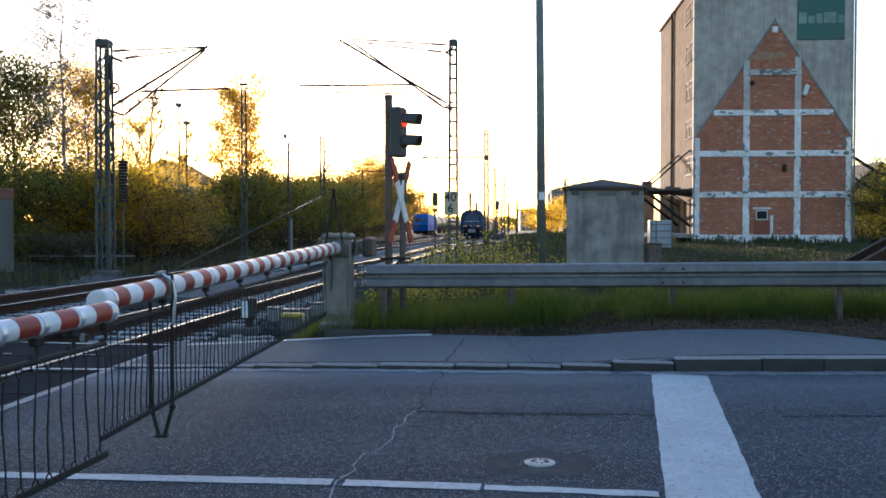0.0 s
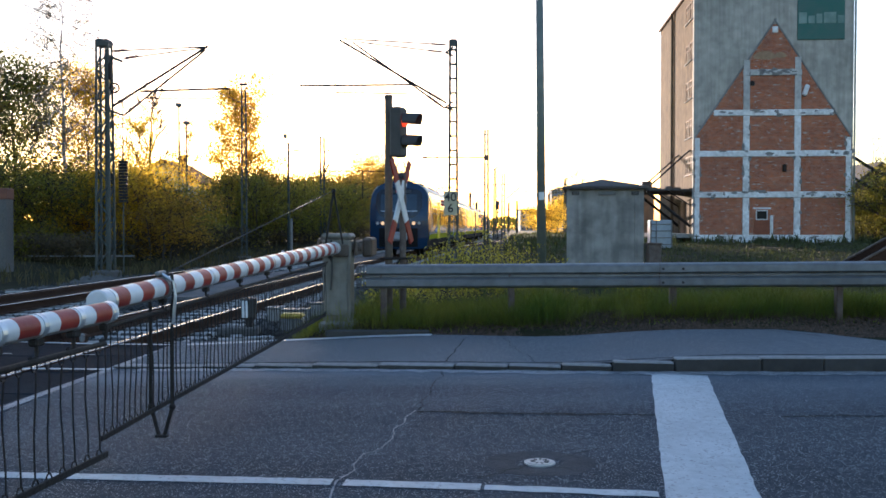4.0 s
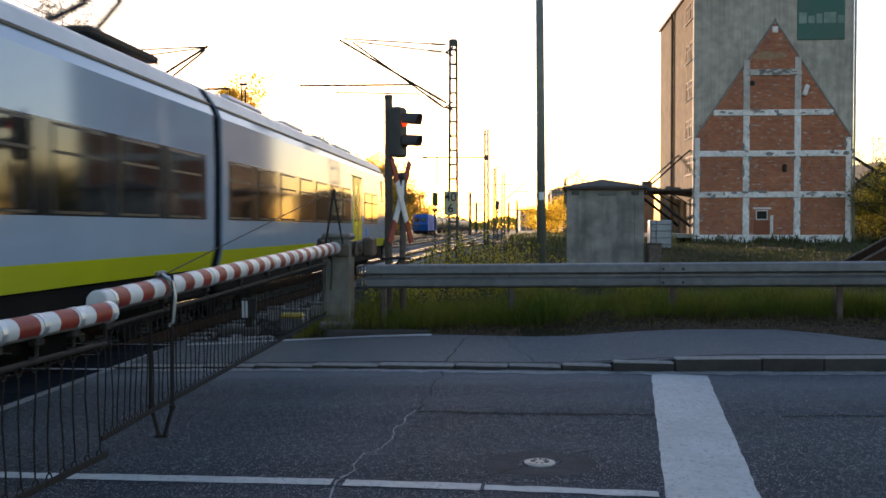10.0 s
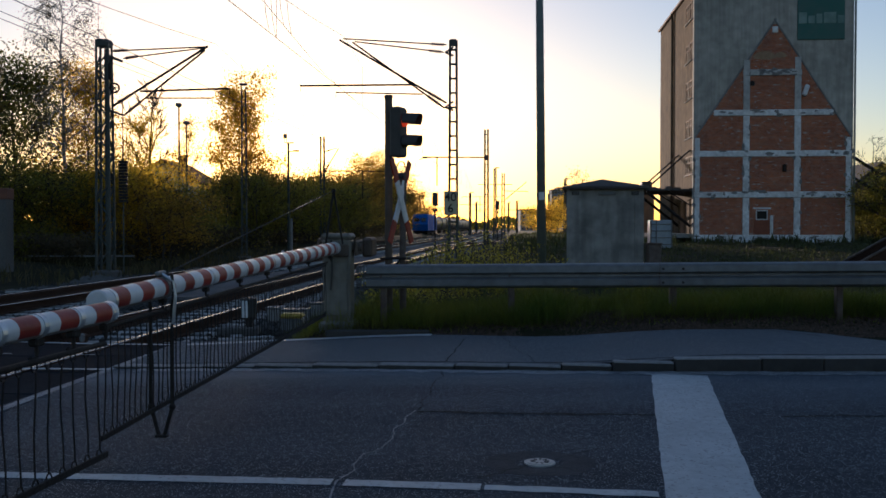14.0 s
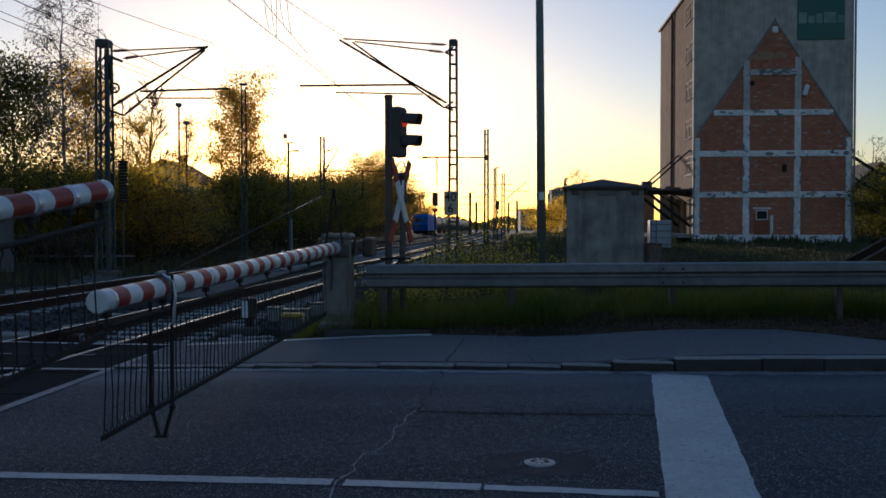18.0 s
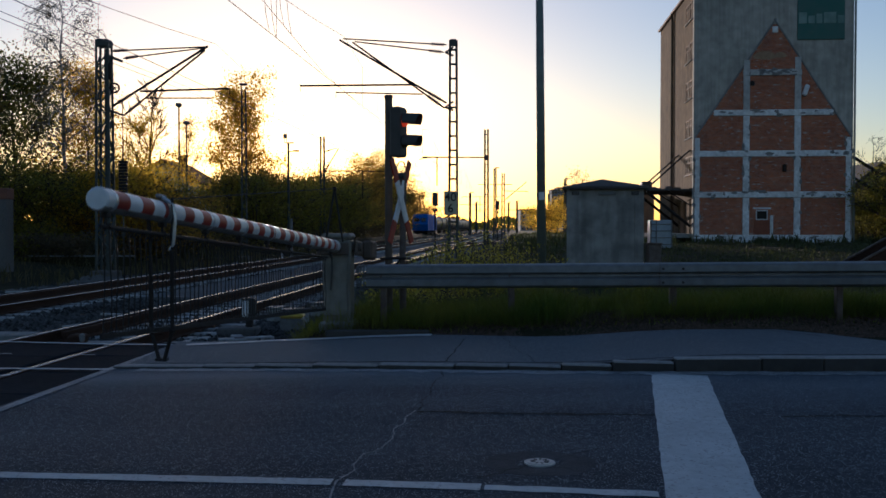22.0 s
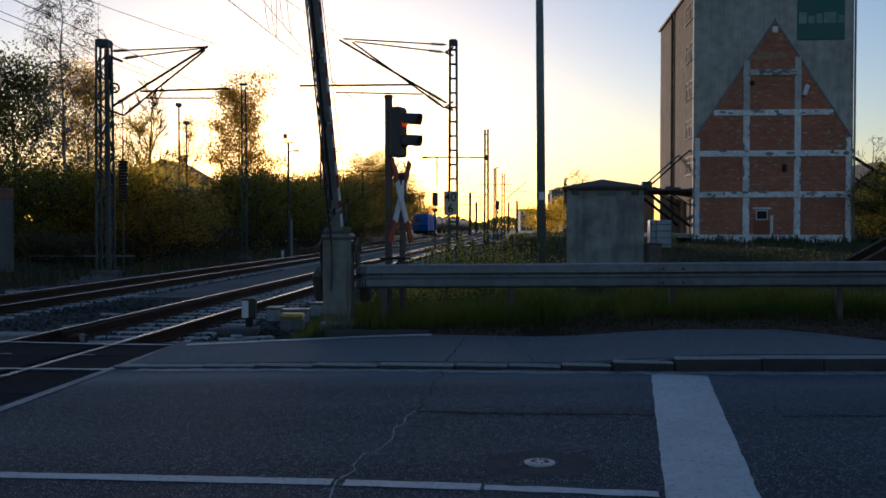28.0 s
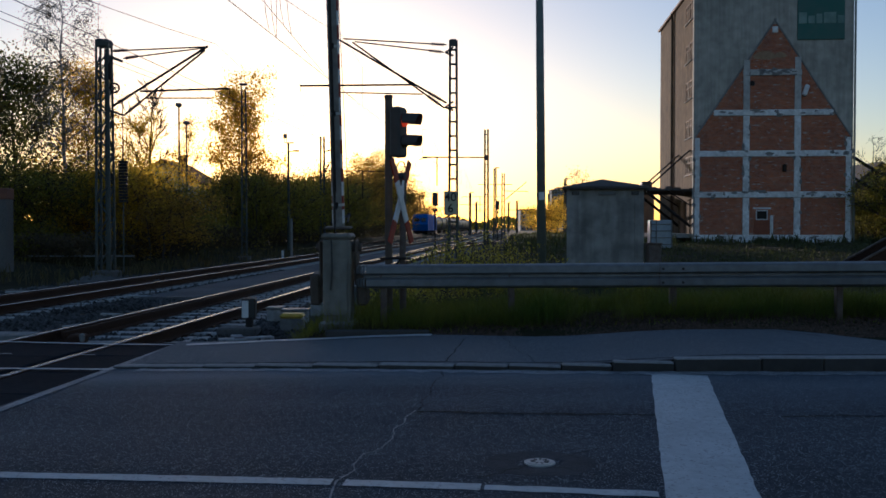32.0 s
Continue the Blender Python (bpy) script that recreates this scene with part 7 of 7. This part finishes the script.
def thicket(name, n, ubox, power, top, size, mat, label, seed):
    """Unbroken low growth along the line, higher and lower by turns."""
    rnd = np.random.RandomState(seed)
    yy = 33 + 100 * rnd.rand(n) ** power
    uu = ubox[0] + (ubox[1] - ubox[0]) * rnd.rand(n)
    xx = uu + LEAN * yy
    lump = np.array([0.75 + 0.5 * noise.noise((a * 0.45, b * 0.45, seed)) for a, b in zip(xx, yy)])
    hh = np.array([top(b) for b in yy]) * lump * rnd.rand(n) ** 0.8
    s = Shape()
    leaf_cards(s, np.stack([xx, yy, hh + 0.3], 1), size, rnd)
    tagged(part(name, s, mat), label, "undergrowth", kind="stuff")


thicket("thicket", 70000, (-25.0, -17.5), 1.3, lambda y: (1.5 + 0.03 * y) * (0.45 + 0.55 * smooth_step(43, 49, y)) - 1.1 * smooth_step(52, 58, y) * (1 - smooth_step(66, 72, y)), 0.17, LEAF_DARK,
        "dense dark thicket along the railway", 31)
thicket("undergrowth", 40000, (-18.5, -15.6), 1.5, lambda y: 0.7 + 0.01 * y, 0.11, DEAD_STALK, "low brown undergrowth beneath the trackside bushes", 32)


def blades(name, n, xbox, ybox, hbox, mat, label, seed, keep=None, width=0.006, lean=0.35, power=1.0):
    r = np.random.RandomState(seed)
    s = Shape()
    for _ in range(n):
        x, y = r.uniform(*xbox), ybox[0] + (ybox[1] - ybox[0]) * r.rand() ** power
        if keep and not keep(x, y, r):
            continue
        z = ground_z(x, y) - 0.02
        h = r.uniform(*hbox) * (0.8 + 0.7 * noise.noise((x * 1.1, y * 1.1, 4)))
        a = r.uniform(0, 6.283)
        dx, dy = math.cos(a) * width, math.sin(a) * width
        bx, by = r.normal() * lean * h, r.normal() * lean * h
        s.add([(x - dx, y - dy, z), (x + dx, y + dy, z), (x + dx * 0.8 + bx * 0.35, y + dy * 0.8 + by * 0.35, z + h * 0.6), (x - dx * 0.8 + bx * 0.35, y - dy * 0.8 + by * 0.35, z + h * 0.6), (x + bx, y + by, z + h)],
              [(0, 1, 2, 3), (3, 2, 4)])
    return tagged(part(name, s, mat), label, "grass", kind="stuff")


def verge_edge(x):
    return 11.84 - 0.48 * smooth_step(-0.9, 1.8, x)


def verge_keep(x, y, r):
    edge = verge_edge(x) + 0.12 * noise.noise((x * 1.3, 0, 3))
    patch = noise.noise((x * 0.8, y * 0.8, 7))
    return x > -2.0 and y > edge and r.rand() < (0.62 + 0.9 * patch) * (0.3 + 0.7 * smooth_step(-1.2, -0.1, x))


blades("verge_grass", 120000, (-2.1, 9.5), (11.3, 13.4), (0.1, 0.43), GRASS, "fresh green verge grass under the guardrail", 8, verge_keep, 0.0028, 0.5)
blades("front_grass", 26000, (-2.1, 9.5), (11.15, 11.95), (0.07, 0.3), GRASS, "fresh green grass in front of the guardrail posts", 19, verge_keep, 0.0028, 0.6)
blades("dead_grass", 16000, (-2.2, 9.5), (11.1, 12.0), (0.04, 0.17), DEAD_STALK, "matted dead grass at the edge of the verge", 20, lambda x, y, r: y > verge_edge(x) - 0.16 + 0.1 * noise.noise((x * 1.7, 0, 5)), 0.0026, 0.9)
blades("short_grass", 2600, (-1.9, 9.5), (10.9, 11.9), (0.03, 0.12), GRASS, "short tufts of grass along the footway", 9, lambda x, y, r: y > verge_edge(x) - 0.2, 0.006)
blades("dry_grass", 14000, (0.5, 22), (13.2, 30), (0.15, 0.5), DRY_GRASS, "dry yellow-green grass behind the guardrail", 10, lambda x, y, r: x - LEAN * y > -2 and r.rand() < 0.6 + noise.noise((x * 0.5, y * 0.5, 2)), 0.012)
blades("yard_turf", 40000, (5, 32), (27, 60), (0.04, 0.15), YARD_GRASS, "thin trodden turf in the silo yard", 21, lambda x, y, r: r.rand() < 0.5 + 0.9 * noise.noise((x * 0.2, y * 0.2, 11)), 0.03, 0.8)
blades("yard_grass", 9000, (3, 34), (28, 60), (0.08, 0.32), DRY_GRASS, "patchy grass in the silo yard", 11, lambda x, y, r: r.rand() < 0.55 + 0.8 * noise.noise((x * 0.3, y * 0.3, 5)), 0.025)
blades("field_grass", 16000, (-4, 44), (58, 190), (0.25, 0.8), DRY_GRASS, "rough grass on the waste ground beyond the yard", 14, lambda x, y, r: x - LEAN * y > -1 and r.rand() < 0.7 + 0.8 * noise.noise((x * 0.15, y * 0.15, 8)), 0.05, 0.35, 1.4)
blades("bank_grass", 26000, (-34, -6), (26, 66), (0.12, 0.55), BANK_GRASS, "rough grass along the foot of the bushes", 12, lambda x, y, r: x - LEAN * y < -12.9 and r.rand() < 0.6 + 0.8 * noise.noise((x * 0.4, y * 0.4, 6)), 0.018)
blades("wall_weeds", 4200, (16.8, 28.5), (58.6, 60.9), (0.06, 0.5), YARD_GRASS, "green weeds at the foot of the silo", 13, lambda x, y, r: r.rand() < 0.12 + 1.8 * noise.noise((x * 0.6, 0, 9)), 0.04)


def weed_clump(name, label, x, y, h, stems, spread_, seed):
    r = random.Random(seed)
    rnd = np.random.RandomState(seed)
    th = thing(name, label, "weeds", Matrix.Translation((x, y, ground_z(x, y) - 0.03)), group="tall weeds")
    w, c, tips = Shape(), Shape(), []
    for k in range(stems):
        p = Vector((r.gauss(0, spread_), r.gauss(0, spread_), 0))
        hh = h * r.uniform(0.45, 1.05)
        q, n = [p], 6
        lean = Vector((r.uniform(-1, 1), r.uniform(-1, 1), 0)) * 0.2
        for i in range(n):
            q.append(q[-1] + Vector((r.uniform(-0.03, 0.03), r.uniform(-0.03, 0.03), hh / n)) + lean * hh / n * (i / n))
            if i > 0:
                for _ in range(10):
                    tips.append(tuple(q[-1] + Vector((r.gauss(0, 0.06), r.gauss(0, 0.06), r.uniform(-hh / n, 0.03)))))
        w.line(q, 0.006, 4)
    tagged(part("stalk_tangle", w, BARK, th), kind="stuff")
    leaf_cards(c, np.array(tips), 0.055, rnd)
    part("leaves", c, WEED, th)


for k, (px_, y, h) in enumerate([(735, 17, 0.95), (752, 18, 1.1), (775, 18.5, 1.25), (798, 17.5, 1.2), (812, 18, 1.7), (828, 19, 1.45), (850, 18.5, 1.2), (872, 19, 1.45), (893, 19.5, 1.2),
                                 (912, 19, 1.5), (930, 20, 1.15), (760, 21, 1.2), (840, 22, 1.3), (885, 23, 1.3), (990, 21, 0.9), (1120, 21, 0.5), (700, 15, 0.7)]):
    weed_clump("tall_weed", "tall yellow-green weeds behind the guardrail", at_view(px_, y), y, h, 11, 0.24, 60 + k)


# ---- everything that moves
def motions():
    for unit, back in ((first_unit, 0.0), (second_unit, 51.6)):
        walk(unit, [(t, train_pose(y, back)) for t, y in NOSE_AT])
    for ob, swing, sort in swings:
        loc = ob.matrix_basis.translation.copy()
        walk(ob, [(t, pose(*loc, 0, a if sort == "hung" else -a, 0)) for t, a in swing])


motions()
